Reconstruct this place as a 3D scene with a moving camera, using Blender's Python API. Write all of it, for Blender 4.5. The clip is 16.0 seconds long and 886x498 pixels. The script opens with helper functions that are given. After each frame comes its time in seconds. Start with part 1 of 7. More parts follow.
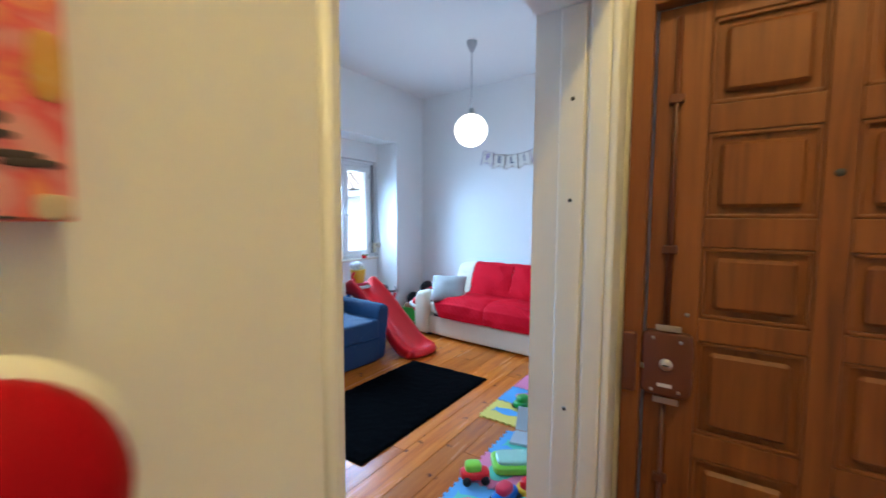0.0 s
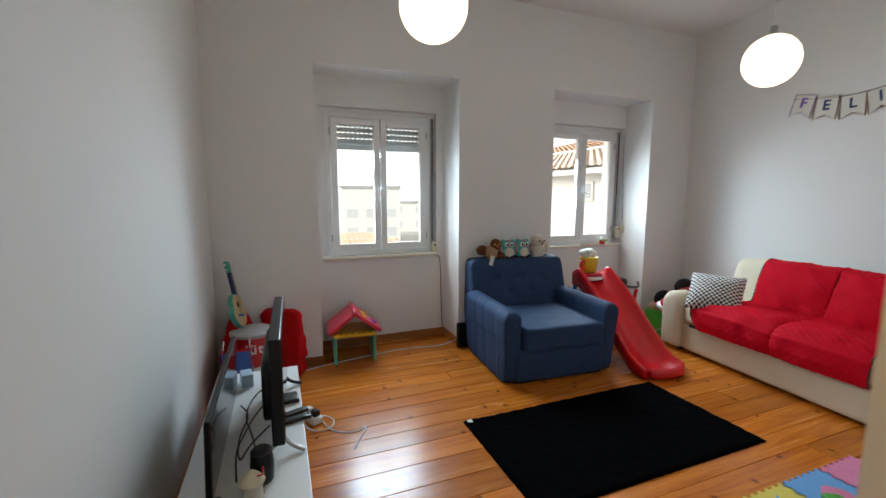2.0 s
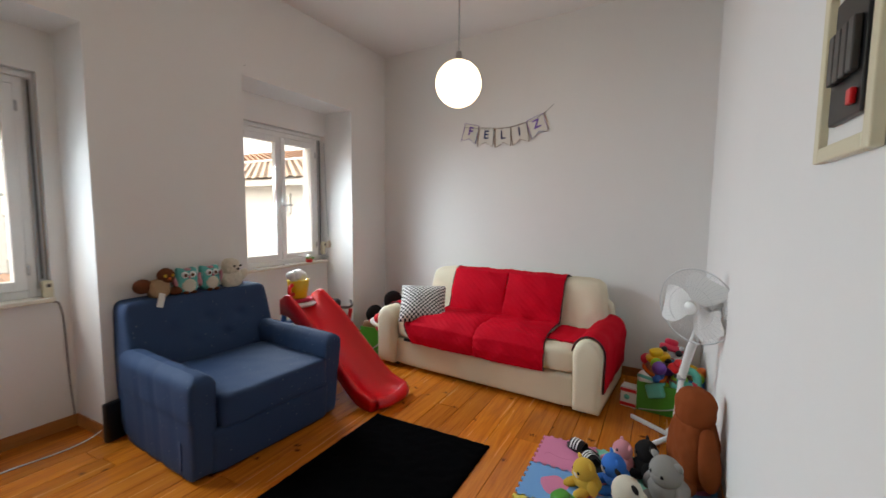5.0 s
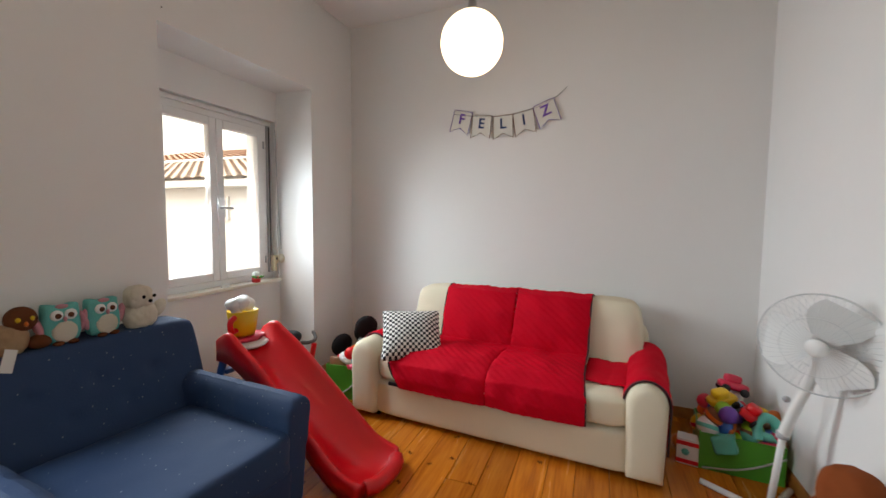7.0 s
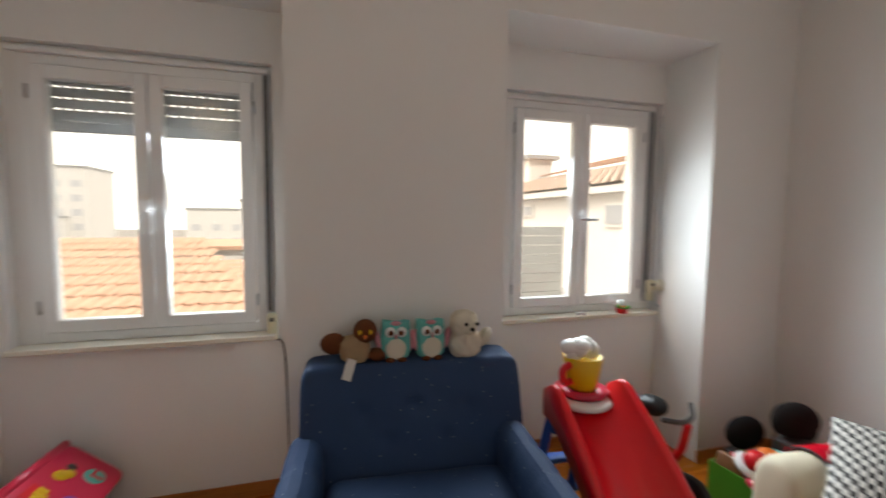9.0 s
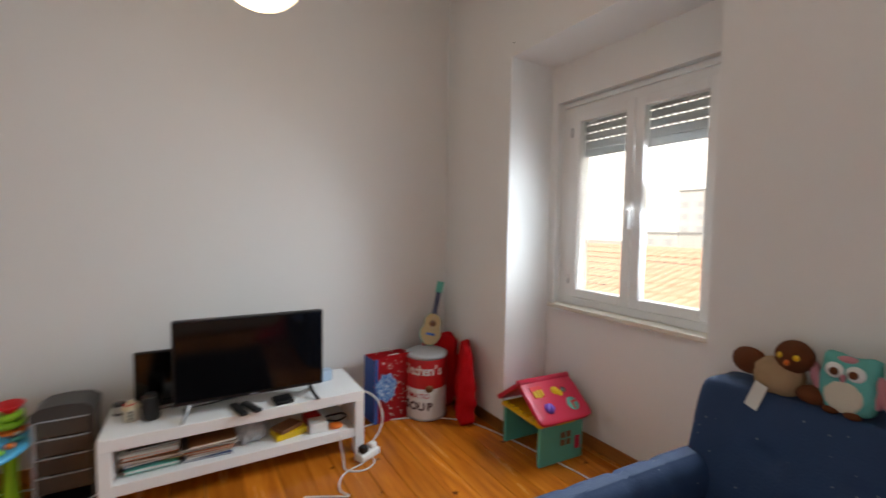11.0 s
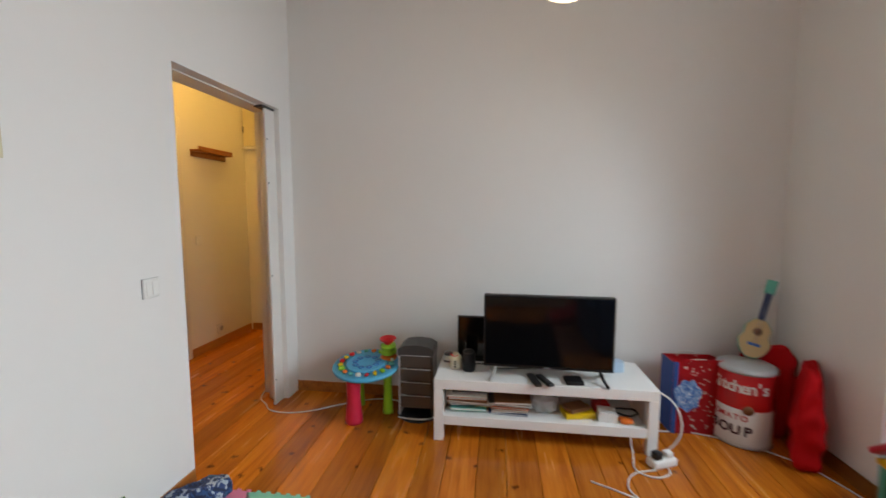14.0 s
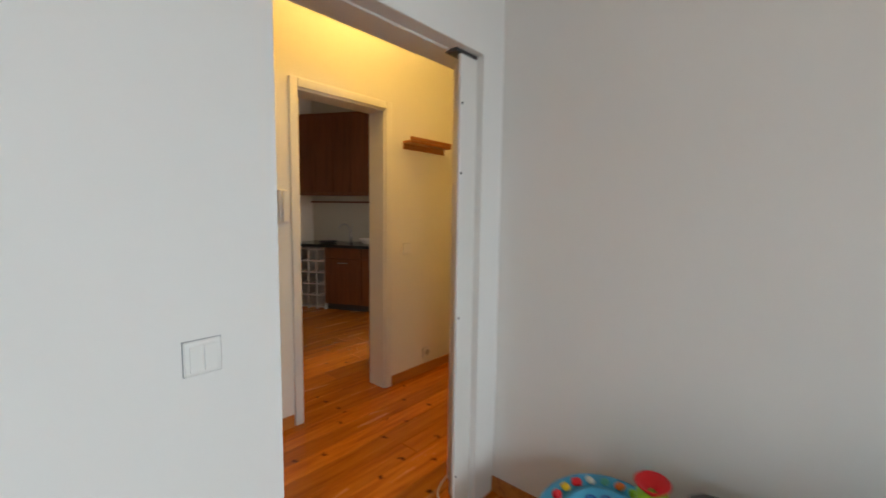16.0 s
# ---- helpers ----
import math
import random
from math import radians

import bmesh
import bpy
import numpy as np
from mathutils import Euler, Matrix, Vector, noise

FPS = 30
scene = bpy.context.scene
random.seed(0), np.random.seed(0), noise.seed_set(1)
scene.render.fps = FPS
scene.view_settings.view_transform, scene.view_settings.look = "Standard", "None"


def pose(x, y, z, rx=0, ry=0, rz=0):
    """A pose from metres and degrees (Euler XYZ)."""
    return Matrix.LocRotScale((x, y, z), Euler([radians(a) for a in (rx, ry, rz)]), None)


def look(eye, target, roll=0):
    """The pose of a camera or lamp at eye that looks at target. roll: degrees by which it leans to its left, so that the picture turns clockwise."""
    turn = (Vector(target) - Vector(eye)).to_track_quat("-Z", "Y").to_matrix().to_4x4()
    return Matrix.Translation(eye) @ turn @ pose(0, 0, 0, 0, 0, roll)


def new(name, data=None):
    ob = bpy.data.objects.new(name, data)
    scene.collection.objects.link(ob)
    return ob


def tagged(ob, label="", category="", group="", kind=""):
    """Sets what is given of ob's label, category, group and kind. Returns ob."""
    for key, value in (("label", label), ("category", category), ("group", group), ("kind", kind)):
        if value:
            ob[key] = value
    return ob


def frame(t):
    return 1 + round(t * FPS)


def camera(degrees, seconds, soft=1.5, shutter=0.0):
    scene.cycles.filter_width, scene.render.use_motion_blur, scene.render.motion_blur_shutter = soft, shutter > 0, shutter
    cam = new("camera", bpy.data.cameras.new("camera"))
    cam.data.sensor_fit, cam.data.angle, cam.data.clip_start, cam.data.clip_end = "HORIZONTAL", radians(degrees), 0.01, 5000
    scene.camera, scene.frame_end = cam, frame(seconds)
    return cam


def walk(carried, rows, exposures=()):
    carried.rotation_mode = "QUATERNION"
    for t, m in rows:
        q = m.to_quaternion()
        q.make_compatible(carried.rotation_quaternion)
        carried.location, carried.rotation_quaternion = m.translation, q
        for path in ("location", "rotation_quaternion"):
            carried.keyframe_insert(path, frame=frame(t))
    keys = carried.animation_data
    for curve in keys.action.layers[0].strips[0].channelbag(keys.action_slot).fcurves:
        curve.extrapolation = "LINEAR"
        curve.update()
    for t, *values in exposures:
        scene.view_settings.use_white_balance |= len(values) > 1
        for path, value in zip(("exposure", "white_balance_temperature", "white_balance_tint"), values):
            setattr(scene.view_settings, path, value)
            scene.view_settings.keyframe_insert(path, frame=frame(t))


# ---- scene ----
cam = camera(93.8, 16.0, shutter=0.5)
PATH = [
    (0, (-0.165, 0.835, 1.45), (-1.273, 2.493, 1.295), 0.3),
    (0.5, (-0.151, 1.058, 1.432), (-1.562, 2.465, 1.262), 0.3),
    (1, (-0.173, 1.209, 1.426), (-1.826, 2.321, 1.243), 0.2),
    (1.5, (-0.269, 1.321, 1.439), (-2.059, 2.183, 1.21), 0.2),
    (2, (-0.421, 1.459, 1.425), (-2.267, 2.188, 1.173), 0.1),
    (2.5, (-0.602, 1.587, 1.415), (-2.455, 2.285, 1.132), -0.0),
    (3, (-0.71, 1.734, 1.422), (-2.558, 2.435, 1.12), 0.1),
    (3.5, (-0.763, 1.834, 1.433), (-2.557, 2.669, 1.143), 0.1),
    (4, (-0.821, 1.807, 1.452), (-2.347, 3.075, 1.202), -0.1),
    (4.5, (-0.878, 1.771, 1.426), (-2.011, 3.405, 1.216), 0.4),
    (7, (-1.655, 2.393, 1.4), (-2.358, 4.26, 1.255), 0.5),
    (7.5, (-1.812, 2.561, 1.42), (-2.764, 4.315, 1.29), 0.2),
    (8, (-1.945, 2.761, 1.434), (-3.296, 4.232, 1.317), 0.4),
    (8.5, (-2.022, 2.975, 1.401), (-3.687, 4.08, 1.309), 0.3),
    (9, (-2.048, 3.173, 1.473), (-3.966, 3.719, 1.321), 0.6),
    (9.5, (-2.132, 3.363, 1.424), (-4.125, 3.234, 1.324), 0.3),
    (10, (-2.159, 3.502, 1.388), (-3.991, 2.706, 1.281), 0.1),
    (10.2, (-2.16, 3.566, 1.376), (-3.865, 2.526, 1.269), 0.1),
    (12.3, (-2.248, 4.4, 1.395), (-2.38, 2.412, 1.223), 0.8),
    (12.5, (-2.25, 4.445, 1.4), (-2.332, 2.457, 1.202), 0.3),
    (13, (-2.24, 4.384, 1.391), (-2.224, 2.394, 1.189), 0.3),
    (13.5, (-2.191, 4.135, 1.383), (-2.1, 2.147, 1.179), 0.2),
    (14, (-2.156, 3.862, 1.38), (-1.892, 1.889, 1.187), 0.1),
    (14.5, (-2.101, 3.557, 1.391), (-1.564, 1.641, 1.188), 0.1),
    (15, (-1.999, 3.248, 1.402), (-1.23, 1.414, 1.193), 0.4),
    (15.5, (-1.909, 2.912, 1.426), (-0.892, 1.202, 1.222), 0.6),
    (16, (-1.726, 2.63, 1.395), (-0.432, 1.117, 1.205), 0.8),
]
EXPOSURES = [(0.0, 0.98, 4800, 5), (0.5, 0.8, 5050, 5), (0.8, 0.72, 5400, 6), (1.5, 0.42, 5950, 4), (2.0, 0.34, 6750, 8), (3.4, 0.42, 6900, 10), (4.5, 0.36, 7350, 14), (7.5, 0.4, 7600, 15), (9.0, 0.18, 7700, 15), (9.5, 0.18, 7800, 17), (10.0, 0.45, 7650, 17), (13.0, 0.44, 7500, 15), (15.0, 0.55, 7400, 13), (16.0, 0.48, 7250, 10)]
walk(cam, [(t, look(eye, target, roll)) for t, eye, target, roll in PATH], EXPOSURES)

# world, sun, large lights
world = bpy.data.worlds.new("sky")
scene.world = world
world.use_nodes = True
wn = world.node_tree.nodes
sky = wn.new("ShaderNodeTexSky")
sky.sky_type, sky.sun_disc = "NISHITA", False
sky.sun_elevation, sky.sun_rotation = radians(48), radians(200)
sky.air_density, sky.dust_density = 1.0, 6.0
haze = wn.new("ShaderNodeHueSaturation")
haze.inputs["Saturation"].default_value, haze.inputs["Value"].default_value = 0.3, 1.6
world.node_tree.links.new(sky.outputs[0], haze.inputs["Color"])
world.node_tree.links.new(haze.outputs[0], wn["Background"].inputs[0])
wn["Background"].inputs[1].default_value = 0.14
sun = new("sun", bpy.data.lights.new("sun", "SUN"))
sun.data.energy, sun.data.angle, sun.data.color = 2.8, radians(8), (1.0, 0.96, 0.9)
sun.matrix_world = look((6, 12, 14), (-6, 3, 0))


def window_light(name, y, width, watts):
    """Daylight through a window in three strips: the lowest thrown up from the sunlit roofs, two down from the sky."""
    for k in range(3):
        lamp = new(name, bpy.data.lights.new(name, "AREA"))
        lamp.data.shape, lamp.data.size, lamp.data.size_y = "RECTANGLE", width, 0.37
        lamp.data.energy, lamp.data.color, lamp.data.spread = watts * (0.12, 0.44, 0.44)[k], (0.64, 0.83, 1.0), radians((145, 116, 116)[k])
        z = 1.10 + 0.37 * k
        lamp.matrix_world = look((-4.365, y, z), (-3.365, y, z + (0.30, -0.44, -0.55)[k]))
    lamp = new(name, bpy.data.lights.new(name, "AREA"))
    lamp.data.shape, lamp.data.size, lamp.data.size_y = "RECTANGLE", width, 1.1
    lamp.data.energy, lamp.data.color = watts * 0.31, (0.64, 0.83, 1.0)
    lamp.matrix_world = look((-4.375, y, 1.47), (-3.375, y, 1.12))


window_light("daylight_window_1", 2.38, 0.64, 20)
window_light("daylight_window_2", 4.73, 0.64, 20)


# ---- materials ----
def material(name, colour, rough=0.5, metal=0.0, vary=0.12, scale=6.0, fine=60.0, bump=0.1, spec=0.5, per_object=0.0):
    m = bpy.data.materials.new(name)
    m.use_nodes = True
    n, l = m.node_tree.nodes, m.node_tree.links
    p = n["Principled BSDF"]
    tc = n.new("ShaderNodeTexCoord")
    big, small = n.new("ShaderNodeTexNoise"), n.new("ShaderNodeTexNoise")
    big.inputs["Scale"].default_value, small.inputs["Scale"].default_value = scale, fine
    big.inputs["Detail"].default_value, small.inputs["Detail"].default_value = 4, 3
    for t in (big, small):
        l.new(tc.outputs["Object"], t.inputs["Vector"])
    mix = n.new("ShaderNodeMix")
    mix.data_type, mix.blend_type = "RGBA", "MIX"
    dark = tuple(c * (1 - vary) for c in colour)
    light = tuple(min(1, c * (1 + vary * 0.7)) for c in colour)
    mix.inputs["A"].default_value, mix.inputs["B"].default_value = (*dark, 1), (*light, 1)
    add = n.new("ShaderNodeMath")
    add.operation = "MULTIPLY_ADD"
    add.inputs[1].default_value, add.inputs[2].default_value = 0.35, 0.32
    l.new(small.outputs[0], add.inputs[0])
    avg = n.new("ShaderNodeMath")
    avg.operation = "MULTIPLY"
    l.new(big.outputs[0], avg.inputs[0])
    avg.inputs[1].default_value = 1.0
    summed = n.new("ShaderNodeMath")
    summed.operation = "ADD"
    l.new(avg.outputs[0], summed.inputs[0])
    l.new(add.outputs[0], summed.inputs[1])
    half = n.new("ShaderNodeMath")
    half.operation = "MULTIPLY"
    half.inputs[1].default_value = 0.5
    l.new(summed.outputs[0], half.inputs[0])
    l.new(half.outputs[0], mix.inputs["Factor"])
    out = mix.outputs["Result"]
    if per_object:
        info, hsv = n.new("ShaderNodeObjectInfo"), n.new("ShaderNodeHueSaturation")
        ramp = n.new("ShaderNodeMapRange")
        ramp.inputs["To Min"].default_value, ramp.inputs["To Max"].default_value = 1 - per_object, 1 + per_object
        l.new(info.outputs["Random"], ramp.inputs["Value"])
        l.new(ramp.outputs[0], hsv.inputs["Value"])
        l.new(out, hsv.inputs["Color"])
        out = hsv.outputs[0]
    l.new(out, p.inputs["Base Color"])
    p.inputs["Roughness"].default_value, p.inputs["Metallic"].default_value = rough, metal
    p.inputs["Specular IOR Level"].default_value = spec
    if bump:
        b = n.new("ShaderNodeBump")
        b.inputs["Strength"].default_value, b.inputs["Distance"].default_value = bump, 0.004
        l.new(small.outputs[0], b.inputs["Height"])
        l.new(b.outputs[0], p.inputs["Normal"])
    return m


def glow(name, colour, strength):
    m = bpy.data.materials.new(name)
    m.use_nodes = True
    p = m.node_tree.nodes["Principled BSDF"]
    p.inputs["Base Color"].default_value = (0.9, 0.88, 0.84, 1)
    p.inputs["Emission Color"].default_value, p.inputs["Emission Strength"].default_value = (*colour, 1), strength
    return m


def glass(name, tint=(1, 1, 1), rough=0.0):
    m = bpy.data.materials.new(name)
    m.use_nodes = True
    n, l = m.node_tree.nodes, m.node_tree.links
    out = n["Material Output"]
    n.remove(n["Principled BSDF"])
    a, g, mix, f = n.new("ShaderNodeBsdfTransparent"), n.new("ShaderNodeBsdfGlossy"), n.new("ShaderNodeMixShader"), n.new("ShaderNodeFresnel")
    a.inputs[0].default_value, g.inputs["Roughness"].default_value = (*tint, 1), rough
    f.inputs[0].default_value = 1.3
    l.new(f.outputs[0], mix.inputs[0])
    l.new(a.outputs[0], mix.inputs[1])
    l.new(g.outputs[0], mix.inputs[2])
    l.new(mix.outputs[0], out.inputs[0])
    return m


def plank_wood(name, dark, mid, light, rough=0.3, axis=1, stretch=0.06, per_object=0.18, knots=True):
    m = bpy.data.materials.new(name)
    m.use_nodes = True
    n, l = m.node_tree.nodes, m.node_tree.links
    p = n["Principled BSDF"]
    tc, mp, info = n.new("ShaderNodeTexCoord"), n.new("ShaderNodeMapping"), n.new("ShaderNodeObjectInfo")
    sc = [1, 1, 1]
    sc[axis] = stretch
    mp.inputs["Scale"].default_value = sc
    shift = n.new("ShaderNodeVectorMath")
    shift.operation = "SCALE"
    comb = n.new("ShaderNodeCombineXYZ")
    for i in range(3):
        l.new(info.outputs["Random"], comb.inputs[i])
    l.new(comb.outputs[0], shift.inputs[0])
    shift.inputs["Scale"].default_value = 37.0
    addv = n.new("ShaderNodeVectorMath")
    l.new(tc.outputs["Object"], addv.inputs[0])
    l.new(shift.outputs[0], addv.inputs[1])
    l.new(addv.outputs[0], mp.inputs["Vector"])
    grain, streak = n.new("ShaderNodeTexNoise"), n.new("ShaderNodeTexNoise")
    grain.inputs["Scale"].default_value, grain.inputs["Detail"].default_value, grain.inputs["Distortion"].default_value = 95, 6, 0.6
    streak.inputs["Scale"].default_value, streak.inputs["Detail"].default_value, streak.inputs["Distortion"].default_value = 16, 4, 1.2
    l.new(mp.outputs[0], grain.inputs["Vector"])
    l.new(mp.outputs[0], streak.inputs["Vector"])
    ramp = n.new("ShaderNodeValToRGB")
    e = ramp.color_ramp.elements
    e[0].position, e[0].color = 0.28, (*dark, 1)
    e[1].position, e[1].color = 0.72, (*light, 1)
    k = e.new(0.48)
    k.color = (*mid, 1)
    mixf = n.new("ShaderNodeMath")
    mixf.operation = "MULTIPLY_ADD"
    mixf.inputs[1].default_value = 0.35
    l.new(grain.outputs[0], mixf.inputs[0])
    st = n.new("ShaderNodeMath")
    st.operation = "MULTIPLY"
    st.inputs[1].default_value = 0.65
    l.new(streak.outputs[0], st.inputs[0])
    l.new(st.outputs[0], mixf.inputs[2])
    l.new(mixf.outputs[0], ramp.inputs[0])
    col = ramp.outputs[0]
    if knots:
        vor, mp2, less, mk = n.new("ShaderNodeTexVoronoi"), n.new("ShaderNodeMapping"), n.new("ShaderNodeMapRange"), n.new("ShaderNodeMix")
        mp2.inputs["Scale"].default_value = [1.0 if i != axis else 1.3 for i in range(3)]
        vor.voronoi_dimensions = "2D"
        l.new(addv.outputs[0], mp2.inputs["Vector"])
        vor.inputs["Scale"].default_value = 2.7
        bend = n.new("ShaderNodeVectorMath")
        bend.operation = "MULTIPLY_ADD"
        bend.inputs[1].default_value = (0.09, 0.09, 0.0)
        l.new(grain.outputs["Color"], bend.inputs[0])
        l.new(mp2.outputs[0], bend.inputs[2])
        l.new(bend.outputs[0], vor.inputs["Vector"])
        less.inputs["From Min"].default_value, less.inputs["From Max"].default_value = 0.025, 0.065
        less.inputs["To Min"].default_value, less.inputs["To Max"].default_value = 0.92, 0.0
        l.new(vor.outputs["Distance"], less.inputs["Value"])
        mk.data_type = "RGBA"
        l.new(less.outputs[0], mk.inputs["Factor"])
        l.new(col, mk.inputs["A"])
        mk.inputs["B"].default_value = (dark[0] * 0.28, dark[1] * 0.25, dark[2] * 0.25, 1)
        col = mk.outputs["Result"]
    hsv, mr = n.new("ShaderNodeHueSaturation"), n.new("ShaderNodeMapRange")
    mr.inputs["To Min"].default_value, mr.inputs["To Max"].default_value = 1 - per_object, 1 + per_object
    l.new(info.outputs["Random"], mr.inputs["Value"])
    l.new(mr.outputs[0], hsv.inputs["Value"])
    l.new(col, hsv.inputs["Color"])
    l.new(hsv.outputs[0], p.inputs["Base Color"])
    rr = n.new("ShaderNodeMapRange")
    rr.inputs["To Min"].default_value, rr.inputs["To Max"].default_value = rough * 0.75, rough * 1.35
    l.new(streak.outputs[0], rr.inputs["Value"])
    l.new(rr.outputs[0], p.inputs["Roughness"])
    b = n.new("ShaderNodeBump")
    b.inputs["Strength"].default_value, b.inputs["Distance"].default_value = 0.12, 0.002
    l.new(grain.outputs[0], b.inputs["Height"])
    l.new(b.outputs[0], p.inputs["Normal"])
    return m


def checked(name, a, b, size):
    """Houndstooth-like check of two colours, size metres a cell, in the object's own x and z."""
    m = material(name, a, 0.85, bump=0.3)
    n, l = m.node_tree.nodes, m.node_tree.links
    p = n["Principled BSDF"]
    tc, mp, ch = n.new("ShaderNodeTexCoord"), n.new("ShaderNodeMapping"), n.new("ShaderNodeTexChecker")
    mp.inputs["Location"].default_value = (0.003, 5.0, 0.004)
    mp.inputs["Scale"].default_value = (1, 0.0, 1)
    l.new(tc.outputs["Object"], mp.inputs[0])
    l.new(mp.outputs[0], ch.inputs[0])
    ch.inputs["Scale"].default_value = 1 / size
    ch.inputs["Color1"].default_value, ch.inputs["Color2"].default_value = (*a, 1), (*b, 1)
    l.new(ch.outputs[0], p.inputs["Base Color"])
    return m


def printed(name, colours, scale, sharp=True, rough=0.5):
    """A many-coloured print or brushwork: blotches of the given colours."""
    m = material(name, colours[0], rough, bump=0.1)
    n, l = m.node_tree.nodes, m.node_tree.links
    tc, tex, ramp = n.new("ShaderNodeTexCoord"), n.new("ShaderNodeTexNoise"), n.new("ShaderNodeValToRGB")
    tex.inputs["Scale"].default_value, tex.inputs["Detail"].default_value, tex.inputs["Distortion"].default_value = scale, 3, 0.8
    l.new(tc.outputs["Object"], tex.inputs["Vector"])
    l.new(tex.outputs[0], ramp.inputs[0])
    ramp.color_ramp.interpolation = "CONSTANT" if sharp else "LINEAR"
    e = ramp.color_ramp.elements
    e[0].position, e[0].color = 0.0, (*colours[0], 1)
    e[1].position, e[1].color = 0.66, (*colours[-1], 1)
    for k in range(1, len(colours) - 1):
        e.new(0.34 + 0.32 * k / (len(colours) - 1)).color = (*colours[k], 1)
    l.new(ramp.outputs[0], n["Principled BSDF"].inputs["Base Color"])
    return m


WALL = material("white wall paint", (0.78, 0.775, 0.76), 0.75, vary=0.05, scale=1.3, fine=14, bump=0.12, spec=0.25)
WALL_HALL = material("cream hall paint", (0.80, 0.785, 0.74), 0.7, vary=0.06, scale=1.6, fine=18, bump=0.12, spec=0.25)
CEIL = material("ceiling paint", (0.8, 0.8, 0.79), 0.85, vary=0.04, scale=1.0, fine=12, bump=0.1, spec=0.2)
PAINT = material("glossy white woodwork paint", (0.76, 0.75, 0.72), 0.38, vary=0.06, scale=3, fine=30, bump=0.08)
PVC = material("white window plastic", (0.8, 0.8, 0.79), 0.32, vary=0.03, scale=4, bump=0.02)
SILLM = material("cream stone sill", (0.7, 0.64, 0.54), 0.45, vary=0.12, scale=14, bump=0.08)
FLOORW = plank_wood("varnished pine board", (0.28, 0.062, 0.006), (0.50, 0.138, 0.012), (0.64, 0.212, 0.022), 0.24, per_object=0.24)
FLOORW.node_tree.nodes["Principled BSDF"].inputs["Specular IOR Level"].default_value = 0.4
BASEW = plank_wood("varnished pine baseboard", (0.24, 0.075, 0.016), (0.42, 0.15, 0.03), (0.52, 0.2, 0.045), 0.35, axis=1, knots=False)
SUBFLOOR = material("dark joint below boards", (0.03, 0.017, 0.009), 0.9)
DOORW = plank_wood("dark varnished door wood", (0.075, 0.018, 0.0012), (0.175, 0.052, 0.0035), (0.235, 0.078, 0.005), 0.46, axis=2, knots=False, per_object=0.06)
SHELFW = plank_wood("orange shelf wood", (0.2, 0.06, 0.015), (0.32, 0.11, 0.03), (0.4, 0.15, 0.045), 0.4, axis=1, knots=False)
KITW = plank_wood("kitchen cherry wood", (0.09, 0.028, 0.009), (0.17, 0.055, 0.017), (0.22, 0.08, 0.026), 0.4, axis=2, knots=False)
WHITE = material("white lacquer", (0.8, 0.8, 0.79), 0.28, vary=0.03, scale=5, bump=0.02)
WHITEP = material("white plastic", (0.78, 0.78, 0.76), 0.35, vary=0.04, bump=0.02)
CREAMP = material("aged cream plastic", (0.66, 0.6, 0.42), 0.4, vary=0.08, bump=0.03)
BLACKP = material("black plastic", (0.008, 0.008, 0.009), 0.36, vary=0.2, bump=0.04, spec=0.35)
BLACKG = material("glossy black screen", (0.004, 0.004, 0.005), 0.08, vary=0.1, bump=0.0)
DGREY = material("dark grey plastic", (0.045, 0.043, 0.042), 0.4, vary=0.2, bump=0.05)
SMOKE = material("smoky grey plastic", (0.06, 0.052, 0.045), 0.16, vary=0.2, bump=0.02)
LGREY = material("light grey plastic", (0.42, 0.43, 0.44), 0.4, vary=0.06, bump=0.02)
SILVER = material("brushed metal", (0.5, 0.5, 0.5), 0.3, metal=1.0, vary=0.08, bump=0.02)
BROWNL = material("brown lacquered lock", (0.11, 0.032, 0.015), 0.35, vary=0.1, bump=0.03)
RED = material("red plastic", (0.66, 0.004, 0.010), 0.30, vary=0.1, scale=3, bump=0.03)
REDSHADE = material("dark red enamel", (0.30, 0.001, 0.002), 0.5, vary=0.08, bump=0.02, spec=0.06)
PINKR = material("raspberry plastic", (0.6, 0.02, 0.06), 0.28, vary=0.08, bump=0.02)
YELLOW = material("yellow plastic", (0.72, 0.45, 0.01), 0.3, vary=0.08, bump=0.02)
ORANGE = material("orange plastic", (0.75, 0.16, 0.02), 0.32, vary=0.08, bump=0.02)
GREEN = material("green plastic", (0.06, 0.3, 0.03), 0.35, vary=0.1, bump=0.03)
LIME = material("lime plastic", (0.28, 0.6, 0.03), 0.3, vary=0.08, bump=0.02)
TEAL = material("turquoise plastic", (0.09, 0.45, 0.36), 0.32, vary=0.08, bump=0.02)
BLUE = material("blue plastic", (0.02, 0.13, 0.5), 0.3, vary=0.1, bump=0.02)
SKYB = material("sky blue plastic", (0.05, 0.4, 0.66), 0.28, vary=0.08, bump=0.02)
NAVY = material("navy fabric print", (0.02, 0.045, 0.14), 0.7, vary=0.25, fine=90, bump=0.2)
PURPLE = material("purple plastic", (0.16, 0.06, 0.4), 0.4, vary=0.1, bump=0.02)
BROWN = material("brown plastic", (0.2, 0.08, 0.03), 0.45, vary=0.15, bump=0.05)
PAPER = material("printed paper", (0.72, 0.7, 0.64), 0.7, vary=0.12, bump=0.05)
CREAMF = material("cream upholstery", (0.74, 0.66, 0.50), 0.8, vary=0.1, scale=5, fine=160, bump=0.35, spec=0.25)
